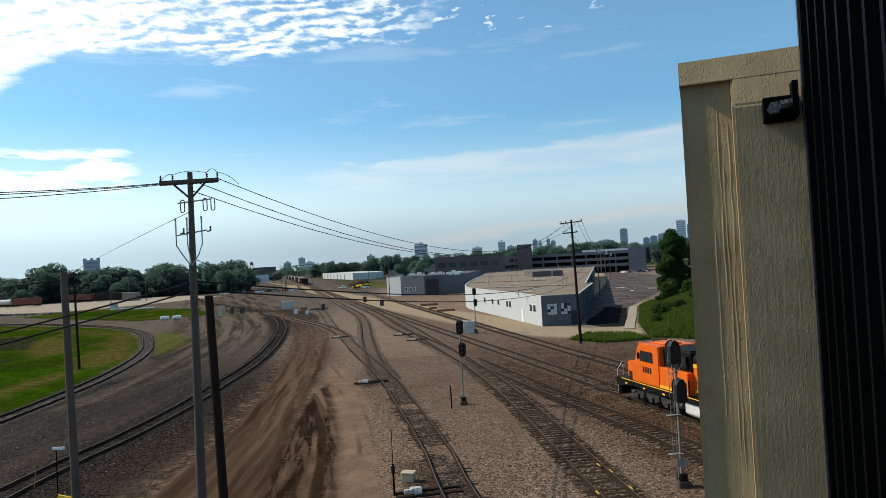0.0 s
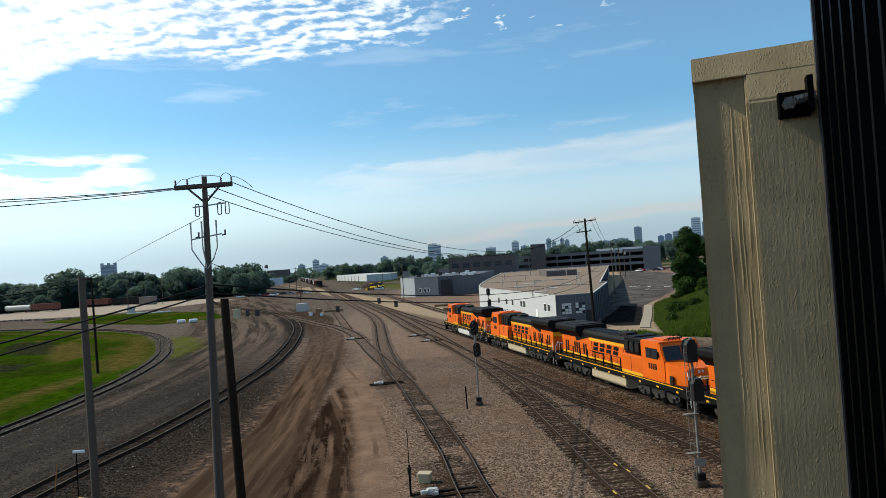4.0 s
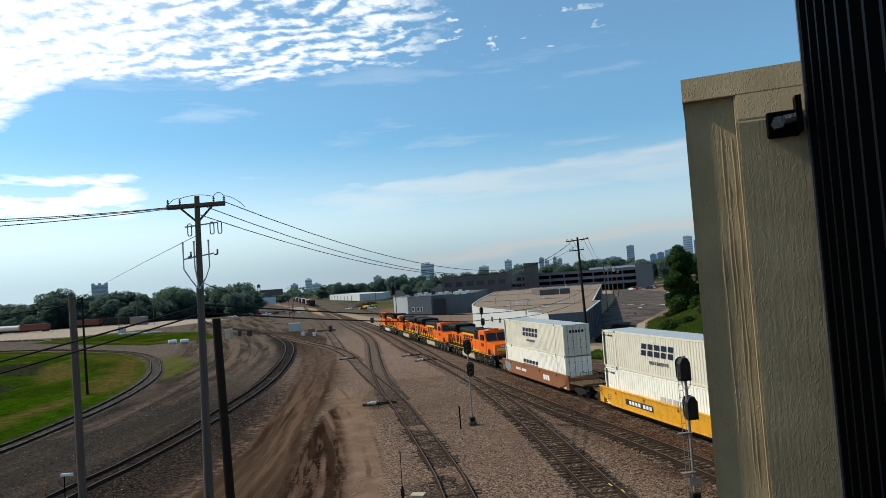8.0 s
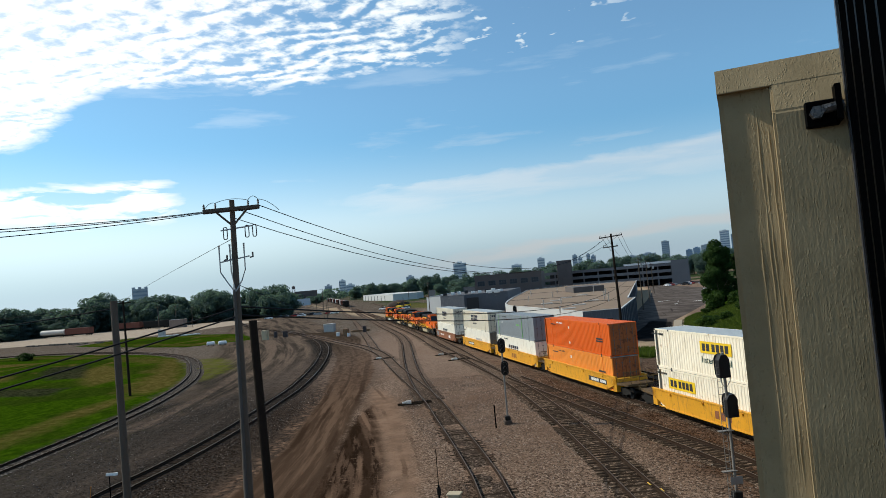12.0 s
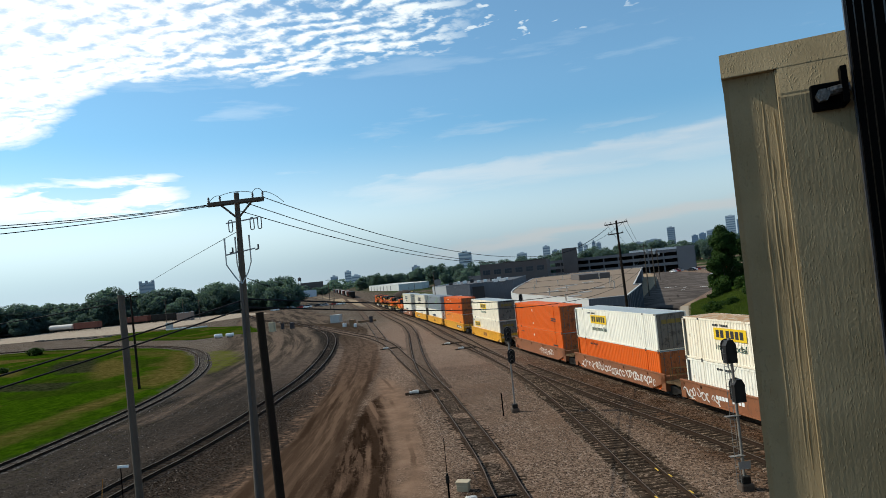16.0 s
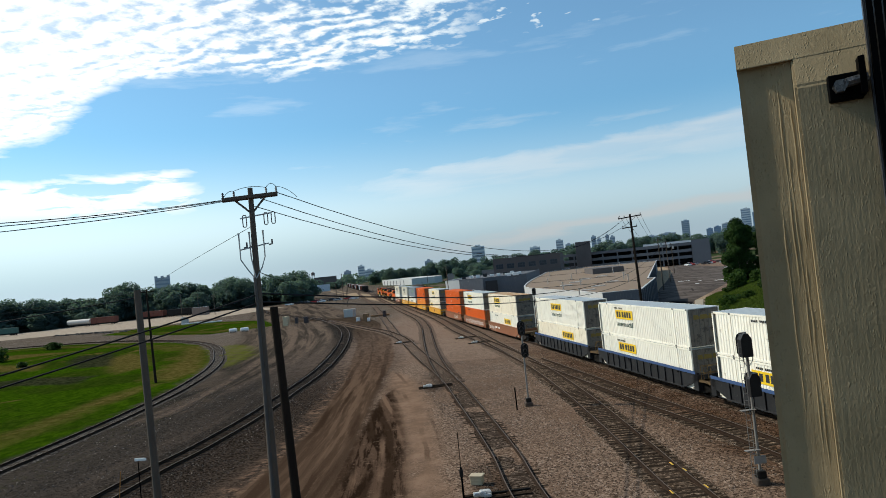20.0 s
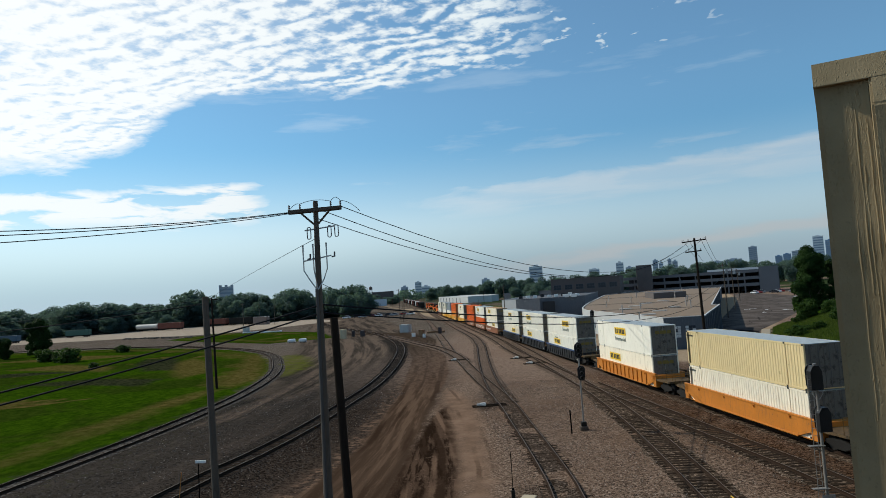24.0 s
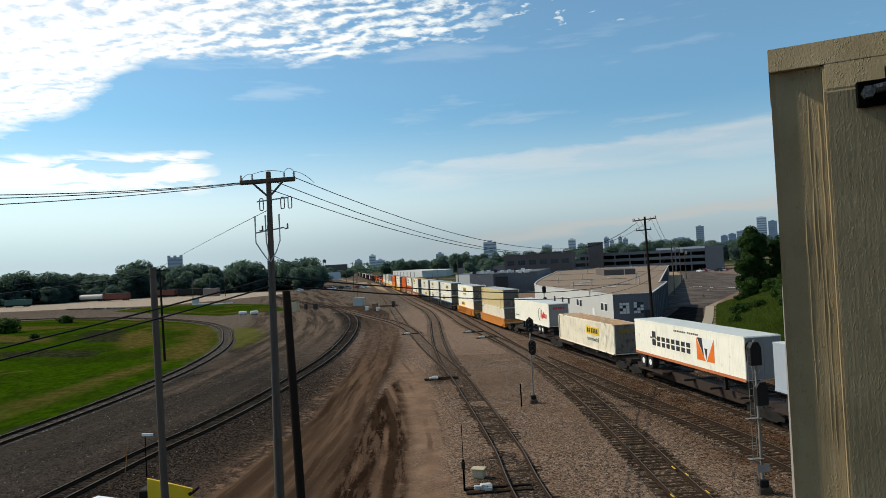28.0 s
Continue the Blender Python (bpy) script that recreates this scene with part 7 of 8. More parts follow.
PB, PT = Vector((-9.33, 25.33, GZ - 0.3)), Vector((-9.19, 25.39, 14.72))
p1 = pole("utility_pole", "tall grey wooden pole with crossarms and cable risers", PB, PT, 0.205, 0.095, grey_wood)
AL, AR = Vector((-10.19, 25.0, 14.30)), Vector((-8.23, 25.71, 14.42))
off = Vector((-0.06, 0.17, 0))
bar("crossarm", AL + off, AR + off, 0.10, 0.13, grey_wood, p1), bar("crossarm", AL - off, AR - off, 0.10, 0.13, grey_wood, p1)
for e in (0.22, 0.78):
    q = AL.lerp(AR, e)
    bar("brace", (q.x, q.y, q.z - 0.04), (-9.2, 25.38, 13.72), 0.05, 0.075, grey_wood, p1)
for e in (0.02, 0.22, 0.80, 0.98):
    q = AL.lerp(AR, e)
    insulator((q.x, q.y, q.z + 0.07), p1)
mid = AL.lerp(AR, 0.5)
side = (AR - AL).normalized()
bar("cutout_arm", mid + side * -0.45 + Vector((0, 0, -0.78)), mid + side * 0.75 + Vector((0, 0, -0.70)), 0.05, 0.05, galv, p1)
for e in (-0.28, 0.52, 0.80):
    c = mid + side * e + Vector((0, 0, -0.9))
    bm = bmesh.new()
    bm_path(bm, [c + side * (0.07 * math.copysign(abs(math.cos(k * math.pi / 8)) ** 0.4, math.cos(k * math.pi / 8))) + Vector((0, 0, 0.23 * math.copysign(abs(math.sin(k * math.pi / 8)) ** 0.4, math.sin(k * math.pi / 8)))) for k in range(17)], 0.020, 6)
    part("fuse_cutout", bm, porcelain, p1, "ring-shaped fuse cutout")
bar("riser_arm", mid + side * -0.55 + Vector((0, 0, -1.98)), mid + side * 0.55 + Vector((0, 0, -1.86)), 0.05, 0.05, galv, p1)
for e in (-0.55, -0.16, 0.36):
    pts = [mid + side * e + Vector((0, 0, z)) for z in (-1.45, -1.95, -2.35)] + [mid + side * e * 0.6 + Vector((0, 0, -2.75)), mid + side * (0.05 * e) + Vector((0, -0.16, -3.15))]
    bm = bmesh.new()
    bm_path(bm, [pts[0] + Vector((0, 0, 0.12))] + pts, [0.04, 0.03] + [0.024] * 4, 6)
    part("cable_riser", bm, galv, p1, "cable riser bent into the pole")
for e in (0.55, -0.4, -0.2):
    bm = bmesh.new()
    q = mid + side * e + Vector((0, 0, -1.92))
    bm_tube(bm, q, q + side * 0.12 + Vector((0, 0, 0.02)), 0.03, n=6), bm_tube(bm, q + side * 0.12, q + side * 0.12 + Vector((0, 0, 0.2)), 0.035, n=6)
    part("arrester", bm, porcelain, p1)
bm = bmesh.new()
bm_tube(bm, (-9.33, 25.15, GZ), (-9.26, 25.22, 11.25), 0.065, n=8)
part("conduit", bm, mat("conduit_grey", (0.085, 0.075, 0.066), 0.8, 0.0, 0.2, 2.0, 0.1), p1, "grey cable conduit")
pole("utility_pole", "plain pale grey pole beside the curved track", (-13.47, 24.56, GZ - 0.3), (-13.58, 24.49, 11.22), 0.155, 0.12, grey_wood)
pole("stub_pole", "dark tarred wooden stub pole", (-7.86, 23.75, GZ - 0.3), (-8.10, 23.65, 10.11), 0.17, 0.14, dark_wood)
p4 = pole("utility_pole", "thin dark pole with a short crossarm in the grass", (-46, 85.6, GZ - 0.3), (-46.1, 85.4, 12.1), 0.17, 0.11, dark_wood)
bar("crossarm", (-47.0, 85.5, 11.75), (-45.1, 85.4, 11.8), 0.1, 0.12, dark_wood, p4)
for x in (-46.9, -46.4, -45.2):
    insulator((x, 85.45, 11.85), p4)
p5 = pole("utility_pole", "tall dark pole with two crossarms beside the warehouse", (17.0, 83.9, GZ - 0.3), (16.6, 83.6, 15.2), 0.20, 0.12, dark_wood)
bar("crossarm", (15.2, 83.85, 14.75), (17.9, 83.3, 14.95), 0.10, 0.13, dark_wood, p5), bar("crossarm", (15.5, 83.8, 13.55), (17.3, 83.45, 13.65), 0.10, 0.13, dark_wood, p5)
for q in ((15.25, 83.85, 14.8), (15.9, 83.7, 14.85), (17.3, 83.45, 14.9), (17.85, 83.35, 14.95), (15.6, 83.8, 13.65), (17.2, 83.5, 13.7), (15.9, 83.75, 13.65)):
    insulator(q, p5)
RIGHT = [((41.4, 176.2), 13.2), ((52.6, 214.2), 12.7), ((69.2, 274), 12.0)]
for (x, y), h in RIGHT:
    q = pole("utility_pole", "grey pole along the warehouse's rear wall", (x, y, GZ - 0.3), (x - 0.2, y, h), 0.17, 0.11, grey_wood)
    bar("crossarm", (x - 1.3, y, h - 0.5), (x + 0.9, y, h - 0.45), 0.1, 0.12, grey_wood, q)
    boxpart("transformer", (x + 0.25, x + 0.8, y - 0.28, y + 0.28, h - 2.4, h - 1.3), galv, q, "", 0.08)
for x, y, h in ((-142.9, 293.7, 11.5), (-155.9, 339.3, 11.1), (-140.9, 324.3, 9.8), (-68.4, 292.2, 13.3), (-73.7, 324.5, 9.3), (-17.1, 225.4, 11.8), (-40.4, 383.0, 9.4), (-38.8, 339.9, 5.6), (-60, 262, 6.5), (-86, 352, 9.0)):
    q = pole("utility_pole", "slim distant yard pole", (x, y, GZ - 0.3), (x, y, h), 0.15, 0.10, grey_wood)
    if h > 9.5:
        bar("crossarm", (x - 1.1, y, h - 0.5), (x + 1.1, y, h - 0.5), 0.12, 0.12, grey_wood, q)


def wire(a, b, sag, r, label, name="overhead_wire"):
    bm = bmesh.new()
    a, b = Vector(a), Vector(b)
    n = 24
    pts = [a.lerp(b, i / n) - Vector((0, 0, 4 * sag * (i / n) * (1 - i / n))) for i in range(n + 1)]
    bm_path(bm, pts, r, 5)
    ob = part(name, bm, wire_black)
    return tagged(ob, label, "cable", "overhead wires")


thin = "thin dark overhead wire strung between poles"
for k, (end_, sag_) in enumerate((((-19.35, 5.26, 13.01), 0.51), ((-21.09, 4.07, 12.79), 0.53), ((-19.86, 6.47, 12.38), 0.42))):
    wire((AL.x, AL.y + 0.06 * (k - 1), AL.z - 0.02 * k), end_, sag_, 0.014, thin)
for a_, b_, lift in ((AL.lerp(AR, 0.22) + Vector((0, 0, 0.3)), AL, 0.12), (AL.lerp(AR, 0.98) + Vector((0, 0, 0.3)), AR + Vector((0.5, 0.9, -0.08)), 0.1), (AL.lerp(AR, 0.80) + Vector((0, 0, 0.3)), AL.lerp(AR, 0.98) + Vector((0, 0, 0.3)), 0.14), (AL.lerp(AR, 0.80) + Vector((0, 0, 0.3)), AL.lerp(AR, 0.22) + Vector((0, 0, 0.3)), 0.1)):
    bm = bmesh.new()
    bm_path(bm, [a_.lerp(b_, i / 8) + Vector((0, 0, lift * 4 * (i / 8) * (1 - i / 8))) for i in range(9)], 0.011, 5)
    part("jumper", bm, wire_black, p1)
for q, t, s in (((-8.30, 25.69, 14.50), (17.85, 83.3, 15.28), 3.42), ((-8.88, 25.48, 14.30), (15.9, 83.7, 14.73), 3.29), ((-9.12, 25.39, 14.01), (15.25, 83.85, 14.30), 2.97)):
    wire(q, t, s, 0.017, thin)
thick = "thick black cable strung low over the yard"
for k, (z, sg) in enumerate(((10.63, 3.9), (10.31, 4.0))):
    wire((-9.3, 25.2, z - 0.06), (-18.3, 8.0, z - 2.58), 0.19, 0.030, thick, "overhead_cable")
    wire((-9.25, 25.35, z), (41.3 + 11.2 * k, 176.2 + 38 * k, 10.4), sg + k * 1.2, 0.034, thick, "overhead_cable")
wire((-9.2, 25.35, 13.25), (-46.0, 85.4, 12.15), -0.1, 0.012, thin)
wire((-9.15, 25.4, 11.45), (-68.4, 292.2, 12.6), 3.5, 0.014, thin)
wire((-13.58, 24.49, 10.95), (-34, 21, 10.2), 0.3, 0.02, thin), wire((-46.1, 85.4, 11.9), (-120, 70, 10.5), 1.0, 0.03, thin)
for e in (15.3, 15.9, 17.3, 17.85):
    wire((e, 83.6, 15.1), (e + 25, 176.2, 12.8), 2.2, 0.02, thin)
for x in (-1.2, 0.8):
    for (p, h), (q, g2) in zip(RIGHT, RIGHT[1:]):
        wire((p[0] + x, p[1], h - 0.4), (q[0] + x, q[1], g2 - 0.4), 0.8, 0.03, thin)

signal_black = mat("signal_black", (0.014, 0.014, 0.015), 0.45, 0.0, 0.2, 4.0, 0.05)
signal_pipe = mat("signal_silver", (0.22, 0.205, 0.185), 0.6, 0.2, 0.2, 3.0, 0.1, 30, (0.2, 0.15, 0.12))


base_brown = mat("footing_brown", (0.085, 0.062, 0.046), 0.9, 0.0, 0.3, 4.0, 0.3)


def signal(label, x, y, heads, towards=True, ladder=False, foot=True):
    """A railway colour-light mast: heads with a rounded backing plate and three hooded lenses."""
    s = thing("railway_signal", label, "railway signal", "mast signals")
    top = max(h for h, _ in heads) + 0.5
    bm = bmesh.new()
    bm_tube(bm, (0, 0, GZ), (0, 0, top), 0.065, n=12), bm_tube(bm, (0, 0, top), (0, 0, top + 0.1), 0.075, n=12)
    part("mast", bm, signal_pipe, s)
    if foot:
        boxpart("foundation", (-0.30, 0.30, -0.28, 0.28, GZ - 0.3, 0.10), base_brown, s, "", 0.05)
        boxpart("relay_case", (-0.20, 0.20, -0.2, 0.18, 0.1, 0.42), grime, s, "", 0.03)
    f = -1 if towards else 1
    for z, dx in heads:
        ring = []
        for i in range(20):
            a = 2 * math.pi * i / 20
            ring.append((dx + 0.29 * math.cos(a), z + 0.27 * (1 if math.sin(a) >= 0 else -1) + 0.29 * math.sin(a)))
        bm = bmesh.new()
        bm_prism(bm, ring, "y", f * 0.20, f * 0.23)
        head = part("signal_head", bm, signal_black, s, "black signal head")
        bm = bmesh.new()
        bm_box(bm, dx - 0.17, dx + 0.17, *sorted((f * 0.02, f * 0.21)), z - 0.52, z + 0.52, 0.06)
        if not towards:
            bm_prism(bm, [(dx - 0.25, z - 0.52), (dx + 0.25, z - 0.52), (dx + 0.25, z + 0.28), (dx + 0.12, z + 0.52), (dx - 0.12, z + 0.52), (dx - 0.25, z + 0.28)], "y", -0.20, 0.19)
        part("housing", bm, signal_black, head)
        for dz in (-0.34, 0.0, 0.34):
            bm = bmesh.new()
            n = 12
            for i in range(n):
                a, b = math.pi * (-0.15 + 1.3 * i / n), math.pi * (-0.15 + 1.3 * (i + 1) / n)
                P = lambda t, yy: bm.verts.new((dx + 0.135 * math.cos(t), f * yy, z + dz + 0.135 * math.sin(t)))
                bm.faces.new((P(a, 0.23), P(b, 0.23), P(b, 0.48), P(a, 0.48)))
            part("hood", bm, signal_black, head)
            bm = bmesh.new()
            bm_tube(bm, (dx, f * 0.225, z + dz), (dx, f * 0.245, z + dz), 0.105, n=14)
            part("lens", bm, glass("signal_lens", (0.02, 0.025, 0.025), 0.1), head)
        bm = bmesh.new()
        bm_tube(bm, (0, 0, z - 0.62), (dx, f * 0.1, z - 0.5), 0.04, n=6)
        part("clamp", bm, signal_pipe, s)
    if ladder:
        bm = bmesh.new()
        for dx in (-0.42, -0.22):
            bm_tube(bm, (dx, -0.12, 0.1), (dx, -0.12, 6.2), 0.014, n=5)
        for i in range(20):
            bm_tube(bm, (-0.42, -0.12, 0.3 + 0.3 * i), (-0.22, -0.12, 0.3 + 0.3 * i), 0.011, n=5)
        part("ladder", bm, signal_pipe, s)
        for z in (1.35, 3.15):
            bm = bmesh.new()
            bm_box(bm, -0.62, 0.06, -0.20, 0.04, z, z + 0.025), bm_tube(bm, (-0.60, -0.1, z + 0.02), (0.0, 0.0, z - 0.25), 0.02, n=5)
            part("step_platform", bm, signal_pipe, s)
        boxpart("sign", (-0.28, 0.28, -0.14, -0.12, 0.75, 1.1), galv, s)
        bm = bmesh.new()
        for k in (-1, 1):
            bm_tube(bm, (0, 0, 5.0), (k * 0.22, -0.05, 5.35), 0.018, n=5), bm_tube(bm, (k * 0.22, -0.05, 5.35), (k * 0.22, -0.05, 5.75), 0.018, n=5)
        part("guard", bm, galv, s)
    s.matrix_basis = pose(x, y, 0, 0, 0, 8)
    return s


signal("two-headed mast signal facing the bridge, on a concrete foot", 1.28, 52.1, [(5.75, -0.03), (4.05, 0.08)])
signal("two-headed mast signal with a ladder, seen from behind", 10.75, 31.6, [(6.05, -0.05), (4.25, 0.15)], False, True)
signal("small two-headed mast signal beside the far track", 4.95, 101.9, [(6.1, 0.0), (4.45, 0.1)])

# ---- small yard things ----
crate_grey = mat("cabinet_grey", (0.44, 0.42, 0.39), 0.6, 0.0, 0.12, 2.0, 0.1)
brown_wood = mat("brown_boards", (0.22, 0.125, 0.065), 0.85, 0.0, 0.3, 2.0, 0.3)


def cabinet(name, label, x, y, w, d, h, m=crate_grey, turn=-14):
    c = thing(name, label, "equipment box")
    boxpart("body", (-w / 2, w / 2, -d / 2, d / 2, GZ, h), m, c, "", 0.02)
    boxpart("lid", (-w / 2 - 0.05, w / 2 + 0.05, -d / 2 - 0.05, d / 2 + 0.05, h, h + 0.07), m, c, "", 0.015)
    boxpart("door", (-w * 0.4, w * 0.4, -d / 2 - 0.02, -d / 2, GZ + 0.2, h - 0.15), m, c)
    c.matrix_basis = pose(x, y, 0, 0, 0, turn)
    return c


cabinet("relay_box", "grey relay cabinet beyond the grass strip", -122.3, 253.4, 2.2, 1.6, 2.3)
for x, y, l in ((-107.0, 242.2, 8.0), (-116.0, 247.5, 9.0)):
    o = boxpart("pipe_length", (-l / 2, l / 2, -0.25, 0.25, GZ - 0.02, GZ + 0.42), trim_white, None, "", 0.12)
    o.matrix_basis = pose(x, y, 0, 0, 0, 25)
    tagged(o, "long white pipe length lying on the ground", "pipe", "pipe lengths")
rr = random.Random(77)
for k in range(11):
    f = k / 10
    bm = bmesh.new()
    for j in range(9):
        x, y, sz = rr.uniform(-1.9, 1.9), rr.uniform(-0.8, 0.8), rr.uniform(0.25, 0.6)
        q = bm_box(bm, x - sz, x + sz, y - sz * 0.6, y + sz * 0.6, GZ - 0.1, GZ + sz * rr.uniform(0.5, 1.1))
        for v in q:
            v.co.x += rr.uniform(-0.15, 0.15)
            v.co.y += rr.uniform(-0.15, 0.15)
    o = part("rubble_pile", bm, mat("rubble_grey", (0.11, 0.095, 0.082), 0.95, 0.0, 0.4, 1.0, 0.3, 8, (0.03, 0.027, 0.025), 0.5))
    o.matrix_basis = pose(-176 + 39 * f + rr.uniform(-1.5, 1.5), 255 - 17 * f + rr.uniform(-2, 2), 0, 0, 0, rr.uniform(-30, 10))
    tagged(o, "low pile of grey broken rubble", "rubble", "rubble piles", kind="stuff")
cabinet("signal_hut", "pale grey signal hut beside the junction", -43.7, 192.5, 2.9, 2.0, 2.0)
cabinet("relay_box", "pale relay cabinet by the curved track", -58, 178.5, 1.5, 1.2, 2.3, tank_tan)
cabinet("relay_box", "grey relay cabinet next to the small signal", 4.0, 102.6, 1.6, 0.9, 1.6)
cabinet("relay_box", "low tan battery box beside the lead track", -2.15, 34.6, 0.62, 0.45, 0.22, tank_tan)
cabinet("wooden_crate", "brown wooden crate on the dirt", -34.2, 168.5, 1.2, 1.2, 1.5, brown_wood)
cabinet("white_drum_box", "white box on the dirt by the crate", -36.6, 170, 0.8, 0.7, 0.7, trim_white)
cabinet("white_drum_box", "white box on the dirt by the crate", -33.0, 165.6, 0.6, 0.6, 0.6, trim_white)
for x, y, w in ((-54.2, 184, 1.2), (-57.5, 186, 0.8), (-23.3, 206.6, 0.9), (-16.2, 184.2, 0.9), (-31.0, 177.4, 0.8)):
    cabinet("switch_stand", "dark switch stand beside the rails", x, y, w, 0.6, 1.4, mat("stand_dark", (0.05, 0.04, 0.04), 0.7))
for x, y, l in ((-3.4, 174.7, 4.5), (0.7, 151.2, 4.2), (-2.2, 160, 1.8), (-33, 182, 5)):
    t = thing("tie_pile", "low pile of brown timber ties", "timber")
    for k in range(6):
        boxpart("timber", (-l / 2, l / 2, -0.75 + 0.3 * (k % 3) * 1.0, -0.5 + 0.3 * (k % 3), GZ + 0.26 * (k // 3), GZ + 0.24 + 0.26 * (k // 3)), brown_wood, t, "", 0.01)
    t.matrix_basis = pose(x, y, 0, 0, 0, 12)
for x, y in ((-70.5, 172.5), (-67.2, 172.0)):
    t = thing("storage_tank", "small white horizontal storage tank on cradles", "tank")
    bm = bmesh.new()
    bm_tube(bm, (-1.1, 0, 0.55), (1.1, 0, 0.55), 0.62, n=20), bm_tube(bm, (1.1, 0, 0.55), (1.3, 0, 0.55), 0.62, 0.35, 20), bm_tube(bm, (-1.3, 0, 0.55), (-1.1, 0, 0.55), 0.35, 0.62, 20)
    part("vessel", bm, trim_white, t, smooth=False)
    for k in (-0.8, 0.8):
        boxpart("cradle", (k - 0.1, k + 0.1, -0.5, 0.5, GZ, 0.2), grime, t)
    t.matrix_basis = pose(x, y, GZ * 0.2, 0, 0, 20) @ Matrix.Scale(0.8, 4)


machine_grey = mat("machine_grey", (0.56, 0.54, 0.50), 0.5, 0.2, 0.3, 6.0, 0.2, 30, (0.06, 0.05, 0.045), 0.5)


def switch_machine(x, y, turn):
    s = thing("switch_machine", "silver switch machine on long ties", "switch machine", "switch machines")
    boxpart("case", (-0.28, 0.28, -0.2, 0.2, -0.12, 0.10), machine_grey, s, "", 0.03)
    boxpart("motor", (-0.58, -0.26, -0.13, 0.13, -0.12, 0.06), machine_grey, s, "", 0.03)
    boxpart("gear_cover", (-0.10, 0.24, -0.34, -0.18, -0.12, 0.03), machine_grey, s, "", 0.02)
    boxpart("lid", (-0.22, 0.22, -0.16, 0.16, 0.098, 0.125), machine_grey, s, "", 0.008)
    for k in (-0.32, 0.32):
        boxpart("long_tie", (-1.0, 2.2, k - 0.12, k + 0.12, -0.3, -0.125), tie_wood, s)
    bm = bmesh.new()
    bm_tube(bm, (0.3, 0, -0.04), (2.2, 0, -0.06), 0.03, n=6)
    part("throw_rod", bm, grime, s)
    s.matrix_basis = pose(x, y, 0, 0, 0, turn)


for x, y, a in ((-7.6, 64.0, 12), (-16.6, 106.6, 12), (-6.7, 105.2, 14), (-4.3, 97.2, 14), (-1.7, 32.6, 10)):
    switch_machine(x, y, a)
mastp = thing("antenna_mast", "thin dark wayside antenna mast", "mast")
bm = bmesh.new()
bm_tube(bm, (0, 0, GZ), (0, 0, 1.3), 0.05, n=8), bm_tube(bm, (0, 0, 1.3), (0, 0, 3.0), 0.018, n=6)
part("mast", bm, black, mastp)
boxpart("meter", (-0.09, 0.09, -0.08, 0.08, 0.85, 1.2), grime, mastp, "", 0.02)
mastp.matrix_basis = pose(-2.75, 32.6, 0)
marker = thing("marker_post", "short dark marker post in the gravel", "post")
bm = bmesh.new()
bm_tube(bm, (0.35, 51.0, GZ), (0.33, 51.0, 1.5), 0.05, n=8)
part("post", bm, black, marker)
sign = thing("track_sign", "white crosswise board on a thin dark post", "sign")
bm = bmesh.new()
bm_tube(bm, (0, 0, GZ), (0, 0, 2.1), 0.03, n=6)
part("post", bm, black, sign)
boxpart("board", (-0.18, 0.46, -0.03, 0.03, 2.05, 2.19), mark_white, sign)
sign.matrix_basis = pose(-20.7, 35.9, 0)
stake = thing("survey_stake", "thin orange stake beside the curved track", "stake")
bm = bmesh.new()
bm_tube(bm, (-22.5, 36.8, GZ), (-22.3, 36.8, 1.3), 0.025, n=5)
part("stake", bm, mat("stake_orange", (0.5, 0.2, 0.05), 0.7), stake)
plow = thing("plow_blade", "yellow steel plow blade parked on the dirt", "machine")
bm = bmesh.new()
bm_prism(bm, [(-1.0, GZ), (1.0, GZ), (1.02, 1.15), (-1.0, 1.72)], "y", -0.05, 0.06)
part("blade", bm, mat("machine_yellow", (0.80, 0.50, 0.02), 0.5, 0.0, 0.1), plow)
bm = bmesh.new()
bm_box(bm, -1.5, -0.9, 0.1, 1.0, GZ, 1.15, 0.05), bm_tube(bm, (0.9, -0.1, 0.9), (1.2, 0.3, 1.1), 0.08, n=8)
part("frame", bm, grime, plow)
plow.matrix_basis = pose(-15.95, 29.5, 0, 0, 0, 6)


